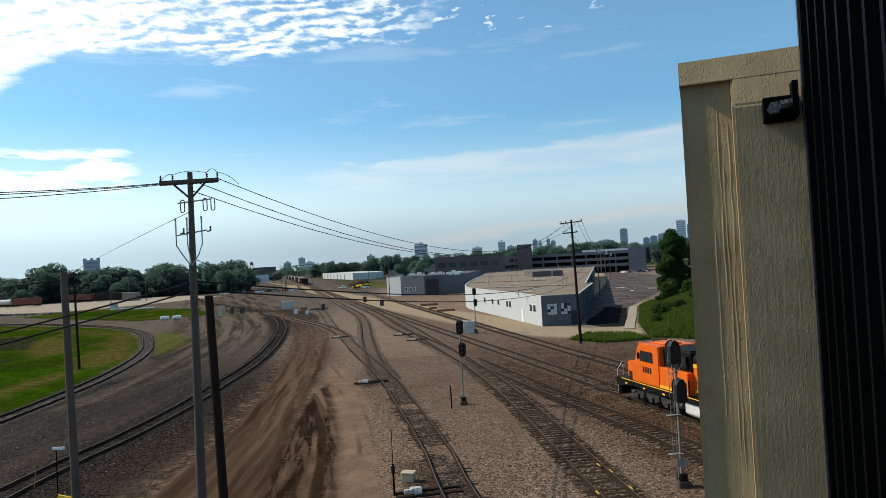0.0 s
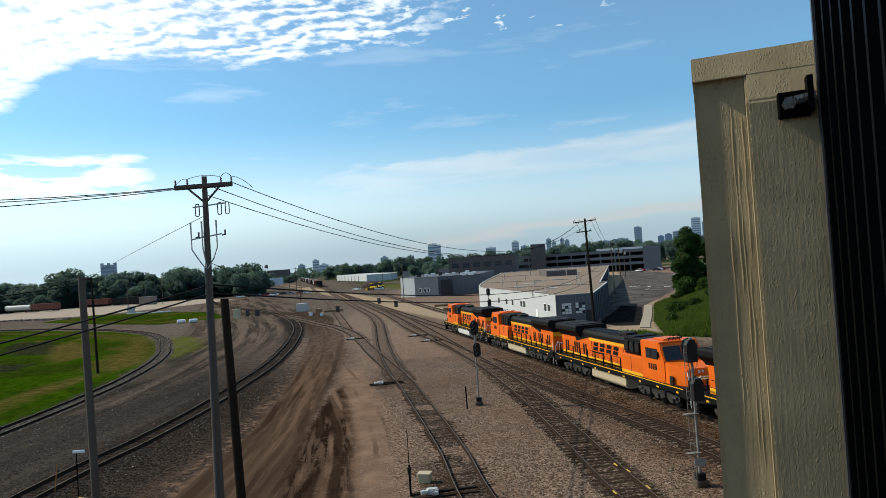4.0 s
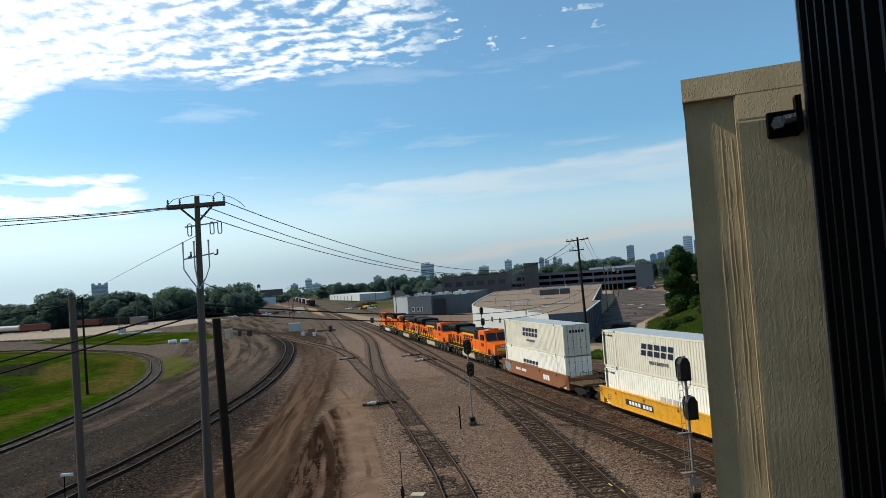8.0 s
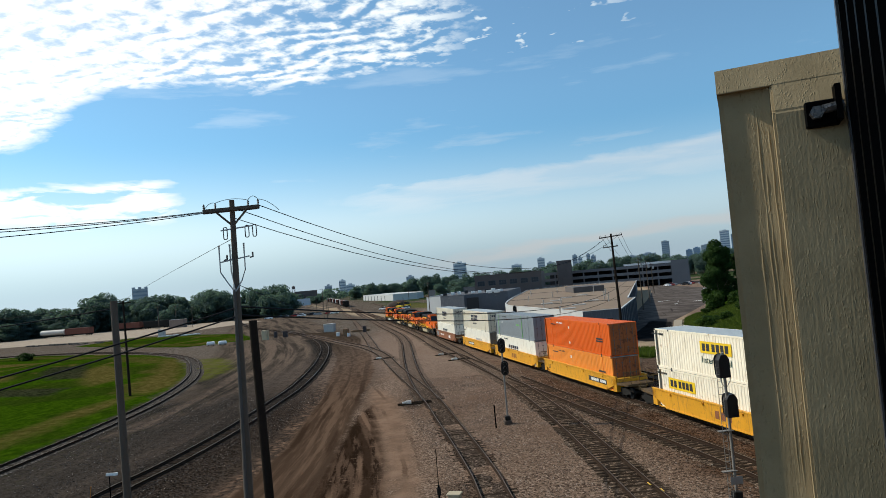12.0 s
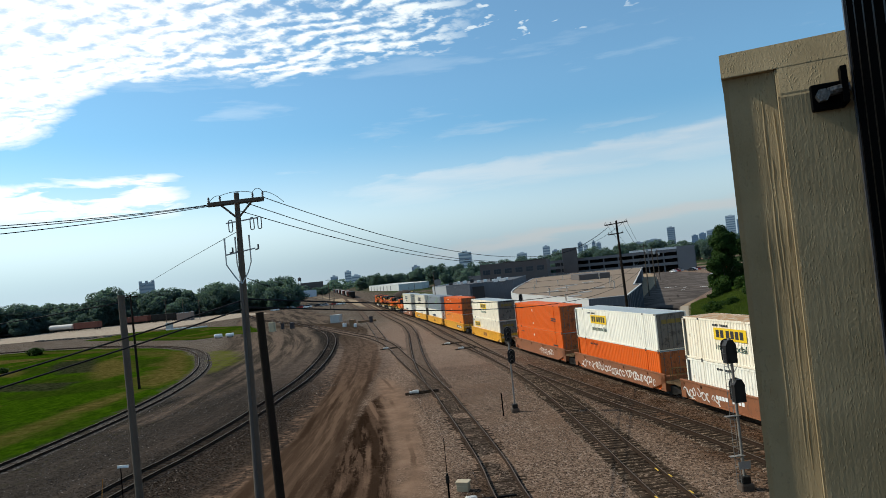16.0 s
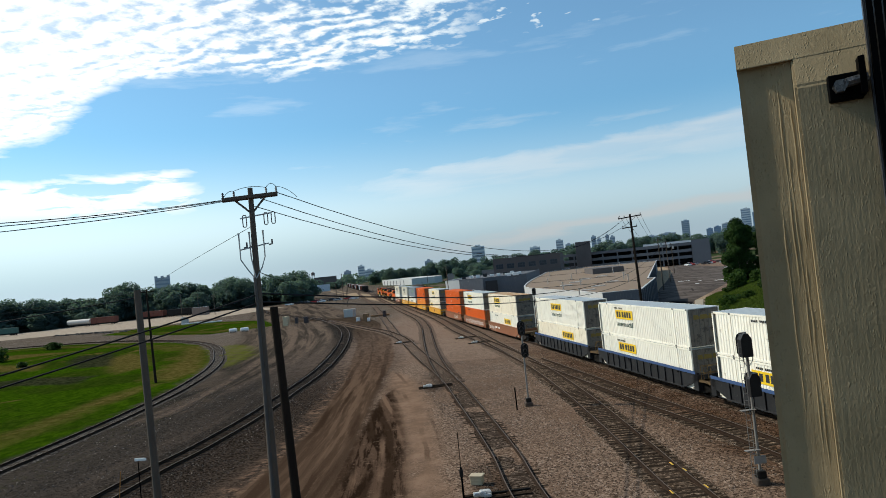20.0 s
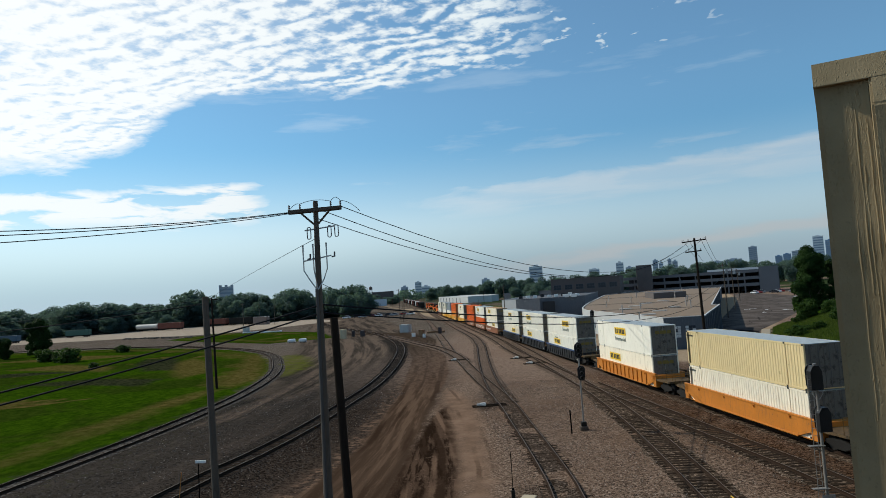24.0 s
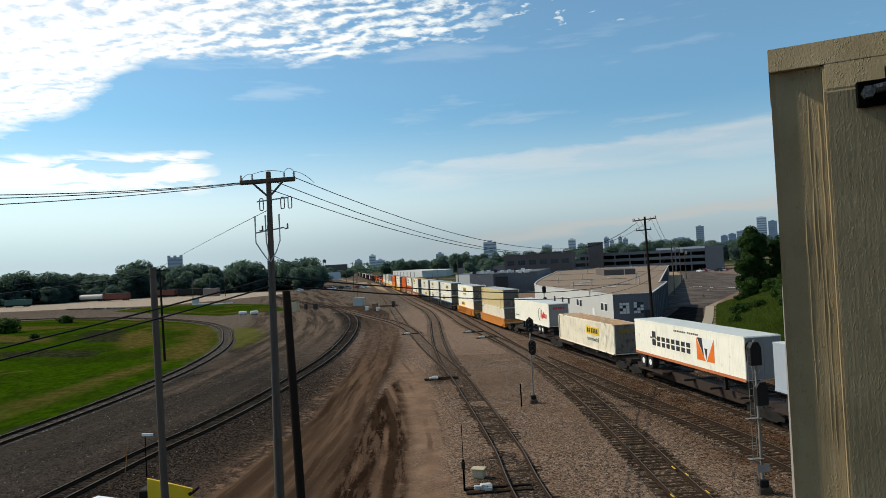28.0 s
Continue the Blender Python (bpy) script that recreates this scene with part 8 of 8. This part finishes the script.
def parked_car(x, y, turn, paint, label):
    c = thing("parked_car", label, "car")
    bm = bmesh.new()
    bm_prism(bm, [(-2.2, 0.25), (2.2, 0.25), (2.25, 0.65), (2.1, 0.85), (1.0, 0.95), (-1.6, 0.98), (-2.2, 0.9)], "x", -0.88, 0.88)
    bmesh.ops.bevel(bm, geom=bm.edges[:], offset=0.07, segments=2, affect="EDGES")
    part("body", bm, paint, c)
    bm = bmesh.new()
    bm_prism(bm, [(-1.6, 0.95), (1.1, 0.95), (0.35, 1.48), (-1.1, 1.50)], "x", -0.74, 0.74)
    bmesh.ops.bevel(bm, geom=bm.edges[:], offset=0.09, segments=2, affect="EDGES")
    cabin = part("cabin", bm, window_glass, c, "dark windows")
    bm = bmesh.new()
    bm_prism(bm, [(-1.15, 1.47), (0.38, 1.45), (0.30, 1.535), (-1.05, 1.555)], "x", -0.68, 0.68)
    bmesh.ops.bevel(bm, geom=bm.edges[:], offset=0.02, segments=1, affect="EDGES")
    part("roof", bm, paint, cabin)
    for yy in (-1.35, 1.4):
        for s in (-1, 1):
            bm = bmesh.new()
            bm_tube(bm, (s * 0.68, yy, 0.33), (s * 0.9, yy, 0.33), 0.33, n=16)
            w = part("wheel", bm, mat("tyre_rubber", (0.02, 0.02, 0.02), 0.85), c)
            bm = bmesh.new()
            bm_tube(bm, (s * 0.9, yy, 0.33), (s * 0.91, yy, 0.33), 0.19, n=12)
            part("rim", bm, galv, w)
    c.matrix_basis = pose(x, y, GZ, 0, 0, turn)
    return c


car_white = mat("car_white", (0.72, 0.73, 0.74), 0.3, 0.0, 0.05)
parked_car(-18.6, 27.6, 70, car_white, "white car parked on the dirt below the bridge")
car_colors = [car_white, mat("car_red", (0.35, 0.03, 0.03), 0.3), mat("car_grey", (0.25, 0.26, 0.28), 0.3), mat("car_black", (0.02, 0.02, 0.025), 0.3)]
for i in range(11):
    parked_car(96 + 2.6 * i, 352 - 1.2 * i + (i % 3) * 5, 20 + 5 * (i % 4), car_colors[i % 4], "car parked in the far row of the lot")
for i in range(9):
    parked_car(-112 + 4.4 * i, 352 + (i % 2) * 4, 80, car_colors[(i * 3) % 4], "car parked at the yard's edge")


def freight_box(x, y, turn, l, h, m, label, round_=False):
    f = thing("freight_car", label, "freight car")
    bm = bmesh.new()
    if round_:
        bm_tube(bm, (-l / 2, 0, 1.1 + h / 2), (l / 2, 0, 1.1 + h / 2), h / 2, n=18)
    else:
        teeth = [(k + d, 1.5 + w) for k in np.arange(-l / 2 + 0.3, l / 2 - 0.4, 1.1) for d, w in ((0, 0), (0, 0.06), (0.12, 0.06), (0.12, 0))]
        line = [(-l / 2, 1.5)] + teeth + [(l / 2, 1.5)]
        bm_prism(bm, [(x_, -y_) for x_, y_ in line] + line[::-1], "z", 1.1, 1.1 + h)
    part("body", bm, m, f)
    boxpart("underframe", (-l / 2, l / 2, -1.2, 1.2, 0.75, 1.1), grime, f)
    for k in (-l / 2 + 1.6, l / 2 - 1.6):
        bm = bmesh.new()
        for s in (-0.8, 0.8):
            for e in (-0.76, 0.76):
                bm_tube(bm, (k + s, e - 0.06, 0.45), (k + s, e + 0.06, 0.45), 0.45, n=14)
        bm_box(bm, k - 1.2, k + 1.2, -1.05, 1.05, 0.4, 0.7)
        part("truck", bm, grime, f)
    f.matrix_basis = pose(x, y, -0.05, 0, 0, turn)
    return f


rusty = mat("boxcar_rust", (0.155, 0.055, 0.038), 0.8, 0.0, 0.25, 0.8, 0.1, 10, (0.09, 0.05, 0.04), 0.55)
for i, (m, lab, rd) in enumerate(((crate_grey, "pale grey tank car in a parked row", True), (rusty, "rust-red boxcar in a parked row", False), (rusty, "rust-red boxcar in a parked row", False), (grime, "dark boxcar in a parked row", False), (rusty, "rust-red boxcar in a parked row", False), (grime, "dark gondola car in a parked row", False))):
    freight_box(*((-219.5, 337.5), (-203.2, 333.0), (-190.0, 357.5), (-172.5, 353.0), (-234.0, 356.0), (-252.0, 360.0))[i], -15, 15.5, 2.9 if not rd else 2.7, m, lab, rd)
for i, (x, y, l, h, m, lab) in enumerate(((-239.5, 309, 12, 2.6, mat("trailer_green", (0.04, 0.10, 0.085), 0.6), "dark green trailer across the sand"), (-246, 338, 14, 0.4, grime, "low flat trailer across the sand"), (-247, 372, 15, 2.8, trim_white, "white trailer across the sand"),
                                          (-226, 372, 15, 3.0, rusty, "rust-red boxcar across the sand"), (-254, 279, 13, 2.6, mat("trailer_blue", (0.05, 0.09, 0.13), 0.6), "dark blue trailer across the sand"), (-220, 231, 14, 0.9, mat("flat_orange", (0.62, 0.13, 0.04), 0.6), "low orange flat car beside the grass"))):
    freight_box(x, y, 4, l, h, m, lab)
for i in range(26):
    m = (grime, grime, rusty, rusty, trim_white)[i % 5]
    freight_box(-94.5 - 0.249 * 16.2 * i, 474 + 0.9686 * 16.2 * i, 90 + 14.0, 15.6, 3.3, m, "dark boxcar in the parked train far down the yard" if m in (rusty, grime) else "pale boxcar in the parked train far down the yard")


bm = bmesh.new()
bmesh.ops.create_icosphere(bm, subdivisions=4, radius=1.0)
rr = random.Random(31)
for v in bm.verts:
    k = 1.0 + rr.uniform(-0.03, 0.03)
    v.co = Vector((v.co.x * 7.0 * k, v.co.y * 5.5 * k, max(-0.1, v.co.z) * 3.6 * k))
mound = part("cinder_mound", bm, mat("mound_brown", (0.055, 0.038, 0.028), 0.95, 0.0, 0.4, 0.5, 0.5, 3), None, "", True)
mound.matrix_basis = pose(-47.5, 392, GZ)
tagged(mound, "dark brown mound of heaped cinders", "mound", kind="stuff")


def loader(x, y, turn):
    """A yellow wheel loader, its bucket at +y."""
    q = thing("wheel_loader", "yellow wheel loader parked on the rough grass", "loader")
    paint = mat("machine_yellow", (0.80, 0.50, 0.02), 0.5, 0.0, 0.1)
    boxpart("body", (-0.9, 0.9, -2.6, 0.6, 0.8, 1.9), paint, q, "", 0.12)
    boxpart("cab", (-0.7, 0.7, -0.6, 0.7, 1.9, 3.1), window_glass, q, "dark glazed cab", 0.1)
    boxpart("roof", (-0.8, 0.8, -0.7, 0.8, 3.1, 3.22), paint, q, "", 0.03)
    for sx in (-1, 1):
        for yy in (-1.7, 1.3):
            bm = bmesh.new()
            bm_tube(bm, (sx * 0.75, yy, 0.65), (sx * 1.2, yy, 0.65), 0.65, n=16)
            part("wheel", bm, mat("tyre_rubber", (0.02, 0.02, 0.02), 0.85), q)
    bm = bmesh.new()
    bm_prism(bm, [(0.6, 1.4), (2.4, 0.6), (2.4, 0.9), (0.6, 1.7)], "x", -0.5, 0.5), bm_prism(bm, [(2.4, 0.1), (3.4, 0.05), (2.7, 1.1), (2.4, 1.1)], "x", -1.25, 1.25)
    part("bucket", bm, paint, q)
    q.matrix_basis = pose(x, y, GZ, 0, 0, turn)


loader(-41.5, 340, 60), loader(-39.0, 352, 100)
parked_car(-51.0, 352, 60, car_white, "white car parked beside the cinder mound")
parked_car(-37.5, 336, 75, car_white, "white car parked on the rough grass")

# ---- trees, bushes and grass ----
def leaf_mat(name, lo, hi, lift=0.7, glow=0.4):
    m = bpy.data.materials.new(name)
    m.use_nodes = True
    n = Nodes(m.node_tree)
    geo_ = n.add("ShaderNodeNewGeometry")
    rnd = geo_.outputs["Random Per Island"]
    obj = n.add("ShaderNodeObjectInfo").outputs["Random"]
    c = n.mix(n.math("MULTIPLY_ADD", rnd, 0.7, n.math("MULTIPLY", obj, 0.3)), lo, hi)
    up_ = n.add("ShaderNodeVectorMath", op="ADD")
    n.put(up_.inputs[0], geo_.outputs["Normal"])
    up_.inputs[1].default_value = (0, 0, lift)
    nrm_ = n.add("ShaderNodeVectorMath", op="NORMALIZE")
    n.put(nrm_.inputs[0], up_.outputs[0])
    bs = n.surface(c, 0.7, 0.0, nrm_.outputs[0], 0.1)
    thru = n.add("ShaderNodeBsdfTranslucent")
    n.put(thru.inputs[0], n.mix(1.0, c, (1.15, 1.3, 0.8), "MULTIPLY"))
    both = n.add("ShaderNodeMixShader")
    both.inputs[0].default_value = glow
    n.put(both.inputs[1], bs.outputs[0]), n.put(both.inputs[2], thru.outputs[0])
    for o in [o for o in m.node_tree.nodes if o.bl_idname == "ShaderNodeOutputMaterial"]:
        m.node_tree.links.new(both.outputs[0], o.inputs[0])
    return m


# far foliage paler and bluer than the near leaves: haze mixed into its colour
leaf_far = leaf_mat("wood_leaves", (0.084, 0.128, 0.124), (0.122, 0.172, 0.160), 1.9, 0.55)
leaf_near = leaf_mat("poplar_leaves", (0.013, 0.031, 0.007), (0.037, 0.072, 0.014), 0.7, 0.25)
leaf_bush = leaf_mat("bush_leaves", (0.018, 0.040, 0.007), (0.058, 0.100, 0.017), 0.7, 0.3)
bark = mat("bark", (0.085, 0.065, 0.050), 0.9, 0.0, 0.25, 2.0, 0.4)


def crown_mesh(name, lobes, count, size, seed, m):
    """Small bent leaf sprays scattered through the shells of several lobes: (centre, radii)."""
    rng = np.random.default_rng(seed)
    vol = np.array([r[0] * r[1] * r[2] for _, r in lobes]) ** 0.67
    pick = rng.choice(len(lobes), count, p=vol / vol.sum())
    c, r = np.array([l[0] for l in lobes])[pick], np.array([l[1] for l in lobes])[pick]
    d = rng.normal(size=(count, 3))
    d /= np.linalg.norm(d, axis=1)[:, None]
    p = c + d * r * (0.55 + 0.5 * rng.random((count, 1)) ** 0.6)
    nrm = d + rng.normal(size=(count, 3)) * 0.55 + np.array([0, 0, 0.35])
    nrm /= np.linalg.norm(nrm, axis=1)[:, None]
    t = np.cross(nrm, rng.normal(size=(count, 3)))
    t /= np.linalg.norm(t, axis=1)[:, None]
    b = np.cross(nrm, t)
    s = size * (0.55 + 0.9 * rng.random((count, 1)))
    v = np.stack([p - t * s, p - b * s * 0.55 + nrm * s * 0.18, p + t * s, p + b * s * 0.55 + nrm * s * 0.18], 1).reshape(-1, 3)
    q = np.arange(count * 4).reshape(-1, 4)
    me = raw_mesh(name, v.tolist(), np.concatenate([q[:, [0, 1, 2]], q[:, [0, 2, 3]]]).tolist())
    me.materials.append(m)
    return me


def trunk_mesh(name, h, r, seed, limbs=6):
    rng = random.Random(seed)
    bm = bmesh.new()
    pts = [Vector((rng.uniform(-.2, .2) * i, rng.uniform(-.2, .2) * i, h * i / 4)) for i in range(5)]
    for i in range(4):
        bm_tube(bm, pts[i], pts[i + 1], r * (1 - 0.2 * i), r * (0.8 - 0.2 * i), 8)
    for k in range(limbs):
        a, z = rng.uniform(0, 6.28), rng.uniform(0.3, 0.85)
        s = pts[0].lerp(pts[4], z)
        e = s + Vector((math.cos(a), math.sin(a), 0.9)) * h * rng.uniform(0.18, 0.34)
        bm_tube(bm, s, e, r * 0.38, r * 0.1, 6)
    me = finish(bm, name)
    me.materials.append(bark)
    return me


def tree_kind(h, w, seed, count, size, m, tall=False):
    rng = random.Random(seed)
    lobes = []
    for k in range(11 if not tall else 30):
        a = rng.uniform(0, 6.28)
        z = rng.uniform(0.16 if not tall else 0.14, 0.86) * h
        spread = w * 0.5 * (1.0 - abs(z / h - 0.52) * (1.25 if not tall else 1.0))
        rr = w * (rng.uniform(0.10, 0.19) if tall else rng.uniform(0.17, 0.30))
        lobes.append(((math.cos(a) * spread * rng.uniform(0.4, 0.95), math.sin(a) * spread * rng.uniform(0.4, 0.95), z), (rr, rr, rr * rng.uniform(0.75, 1.15))))
    lobes.append(((0, 0, h * 0.86), (w * 0.2, w * 0.2, h * 0.14)))
    lobes.append(((0, 0, h * 0.5), (w * 0.3, w * 0.3, h * 0.28)))
    return trunk_mesh("trunk", h * 0.7, h * 0.022, seed), crown_mesh("crown", lobes, count, size, seed, m)


def plant(kinds, k, x, y, sc, turn, label, z=GZ - 2.0, name="tree", group=""):
    t = thing(name, label, "tree" if name == "tree" else "bush", group)
    for nm, me in zip(("trunk", "crown"), kinds[k]):
        o = new(nm, me)
        o.parent = t
    t.matrix_basis = Matrix.Translation((x, y, z)) @ Matrix.Rotation(turn, 4, "Z") @ Matrix.Diagonal((sc[0], sc[0], sc[1], 1))
    return t


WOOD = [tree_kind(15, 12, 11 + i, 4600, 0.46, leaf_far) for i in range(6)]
rng = random.Random(21)
# the belt of trees behind the sand and the parked row
for i in range(92):
    u = i / 91
    az = radians(-50 + 40 * u + rng.uniform(-0.5, 0.5))
    d = 440 + 40 * math.sin(u * 7.0) * 0.3 + rng.uniform(-22, 26) 
    k = rng.uniform(0.9, 1.3)
    if math.degrees(az) > -15.9:
        continue
    plant(WOOD, i % 6, d * math.sin(az), d * math.cos(az), (k * 1.2, k * rng.uniform(0.85, 1.12)), rng.uniform(0, 6.28), "dark green broadleaf tree in the belt behind the yard", group="trees behind the yard")
for az, el_ in ((-42.5, 0.5), (-38.6, 0.7), (-37.8, 0.98), (-34.9, 0.72), (-32.2, 0.6), (-30.9, 1.25), (-30.0, 1.45), (-29.1, 1.15), (-27.6, 0.9), (-26.0, 1.1), (-25.2, 0.8), (-23.1, 0.85), (-21.8, 1.2), (-21.3, 0.95), (-15.8, 0.5)):
    k = (12.85 + 432 * math.tan(radians(el_))) / 15.4
    plant(WOOD, int(-az * 10) % 6, 432 * math.sin(radians(az)), 432 * math.cos(radians(az)), (k * 1.15, k), az, "tall rounded tree that tops the belt", group="trees behind the yard")
for az, d, k in ((-22.3, 412, 1.3), (-21.2, 414, 1.25), (-18.4, 410, 1.25), (-17.4, 392, 1.0), (-16.6, 400, 0.95), (-30.4, 424, 1.4), (-29.6, 430, 1.35)):
    plant(WOOD, int(d) % 6, d * math.sin(radians(az)), d * math.cos(radians(az)), (k, k), d, "tall dark green tree standing before the belt", group="trees behind the yard")
for i in range(74):
    az = radians(-50 + 34 * i / 73 + rng.uniform(-0.3, 0.3))
    d = rng.uniform(414, 430)
    k = rng.uniform(0.42, 0.68)
    plant(WOOD, i % 6, d * math.sin(az), d * math.cos(az), (k * 1.5, k), rng.uniform(0, 6.28), "low spreading tree at the foot of the belt", group="trees behind the yard", z=GZ - 1.2)
for az, d, k in ((-15.3, 800, 0.8), (-14.9, 790, 0.7), (-14.2, 806, 0.75), (-13.8, 798, 0.7), (-13.4, 812, 0.8), (-15.7, 770, 0.8)):
    plant(WOOD, int(d) % 6, d * math.sin(radians(az)), d * math.cos(radians(az)), (k * 1.2, k), d, "round green tree beside the old mill", group="trees of the town")
# trees between the depots and in the town
for i in range(70):
    az = radians(-10.6 + 31.6 * (i / 69) + rng.uniform(-0.4, 0.4))
    d = rng.uniform(840, 940) if az < -0.08 else rng.uniform(620, 760)
    k = rng.uniform(0.95, 1.35) * (1.2 if az > 0.05 else 1.1)
    plant(WOOD, i % 6, d * math.sin(az), d * math.cos(az), (k * 1.15, k * 1.05), rng.uniform(0, 6.28), "round green street tree among the depots", group="trees of the town")
for i in range(26):
    x, y = -22 + 3.6 * i + rng.uniform(-2, 2), 400 + rng.uniform(-5, 60) + (i > 8) * 60
    k = rng.uniform(0.7, 1.0)
    if 0 < x < 34 and y < 376:
        y = 384
    plant(WOOD, i % 6, x, y, (k, k), rng.uniform(0, 6.28), "round green tree behind the grey workshop", group="trees of the town")
far = []
for i in range(420):
    az, d = radians(rng.uniform(-54, 36)), rng.uniform(850, 1500)
    far.append((d * math.sin(az), d * math.cos(az), rng.uniform(11, 19)))
lobes = [((x, y, h * 0.55), (h * 0.5, h * 0.5, h * 0.42)) for x, y, h in far]
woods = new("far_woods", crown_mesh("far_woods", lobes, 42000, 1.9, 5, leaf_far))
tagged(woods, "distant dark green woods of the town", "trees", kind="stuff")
# the tall tree at the lot, the bank's bushes, the trees in the meadow
NEAR = [tree_kind(15.2, 7.0, 41, 30000, 0.20, leaf_near, True), tree_kind(12, 7.4, 43, 15000, 0.22, leaf_near, True)]
BUSH = [tree_kind(3.0, 3.4, 61 + i, 1500, 0.22, leaf_bush) for i in range(3)]
plant(NEAR, 0, 49.5, 143.5, (1.12, 1.03), 0.4, "tall dense poplar at the edge of the parking lot", GZ - 0.2)
plant(NEAR, 1, 56.5, 146, (1.0, 0.9), 2.0, "smaller poplar behind the tall one", bank_height(np.array([56.5]), np.array([146.0]))[0] + GZ)
plant(NEAR, 1, -147.6, 173.8, (1.05, 1.0), 1.0, "round dark tree in the meadow", GZ - 0.8)
plant(NEAR, 1, -156.3, 170.6, (0.7, 0.55), 3.0, "small green tree in the meadow", GZ - 0.5)
for x, y, s in ((-116.3, 147, 1.1), (-121, 150, 0.9), (-128, 153, 1.0), (-120.5, 173.6, 0.7), (-123, 175, 0.6), (-96, 128, 0.4)):
    plant(BUSH, int(abs(x)) % 3, x, y, (s * 1.5, s), x, "low green bush in the meadow", name="bush", group="bushes", z=GZ - 0.1)
for i in range(110):
    x, y = rng.uniform(29, 66), rng.uniform(84, 150)
    if inside_dist(np.array([x]), np.array([y]), BANK)[0] < 2.2 or (x < 44 and rng.random() < 0.3):
        continue
    s = rng.uniform(0.25, 0.8)
    plant(BUSH, i % 3, x, y, (s * 1.3, s), i, "leafy green bush on the bank", float(bank_height(np.array([x]), np.array([y]))[0]) + GZ - 0.1, "bush", "bushes")
plant(BUSH, 0, 45.0, 133.5, (1.25, 1.3), 1, "dark round bush on the bank by the lot", float(bank_height(np.array([45.0]), np.array([133.5]))[0]) + GZ - 0.1, "bush", "bushes")


def tufts(name, label, polys, count, x0, x1, y0, y1, h, seed, m, keep=0.6, edge=3.0):
    """Blades in small fans over an area."""
    r = np.random.default_rng(seed)
    x, y = r.uniform(x0, x1, count), r.uniform(y0, y1, count)
    d = np.maximum.reduce([inside_dist(x, y, g) for g in polys])
    ok = (d > 0.2) & ((r.random(count) < keep) | (d < edge))
    x, y = x[ok], y[ok]
    z = GZ + bank_height(x, y) - 0.02
    n = len(x)
    verts, faces = [], []
    for k in range(4):
        a, tilt = r.uniform(0, 6.28, n), r.uniform(0.1, 0.5, n)
        hh, w = h * r.uniform(0.5, 1.3, n), 0.05 + 0.05 * r.random(n)
        ca, sa = np.cos(a), np.sin(a)
        p = np.stack([np.stack([x - sa * w, y + ca * w, z], 1), np.stack([x + sa * w, y - ca * w, z], 1), np.stack([x + ca * hh * tilt, y + sa * hh * tilt, z + hh], 1)], 1)
        b = 3 * n * k
        verts.append(p.reshape(-1, 3))
        faces.append(b + np.arange(3 * n).reshape(-1, 3))
    me = raw_mesh(name, np.concatenate(verts).tolist(), np.concatenate(faces).tolist())
    me.materials.append(m)
    tagged(new(name, me), label, "grass", kind="stuff")


blade = leaf_mat("grass_blades", (0.028, 0.052, 0.004), (0.082, 0.122, 0.009), 6.0)
bank_blade = leaf_mat("bank_blades", (0.022, 0.050, 0.004), (0.125, 0.175, 0.017), 3.0, 0.3)
tufts("bank_grass", "tall green grass on the bank", [BANK, VERGE], 70000, 16, 64, 80, 146, 0.48, 3, bank_blade, 1.0, 1.5)
tufts("strip_grass", "short grass beside the sand", [STRIP], 5000, -140, -60, 172, 258, 0.2, 4, blade, 0.0, 1.5)
# paint on the lot
for (x, y, l, a) in ((55.8, 210.6, 3.6, 0), (62.3, 198, 3.0, 0), (54.0, 191, 1.6, 60), (58.4, 204, 1.2, 60)):
    o = boxpart("lot_marking", (-l / 2, l / 2, -0.45, 0.45, GZ + 0.004, GZ + 0.010), mark_white)
    tagged(o, "worn white paint mark on the asphalt", "road marking", kind="structure")
    o.matrix_basis = pose(x, y, 0, 0, 0, a)
kerb = [(26.6, 96.5), (28.2, 102.0), (32.0, 114.1), (38.2, 135.0)]
o = part("kerb", sweep("kerb", smoothline(kerb, 1.0), [(-0.72, -0.1), (0.72, -0.1), (0.72, 0.12), (-0.72, 0.12)], GZ), mat("path_concrete", (0.34, 0.28, 0.20), 0.9, 0.0, 0.12))
tagged(o, "pale concrete walk along the lot", "kerb", kind="structure")

motions()
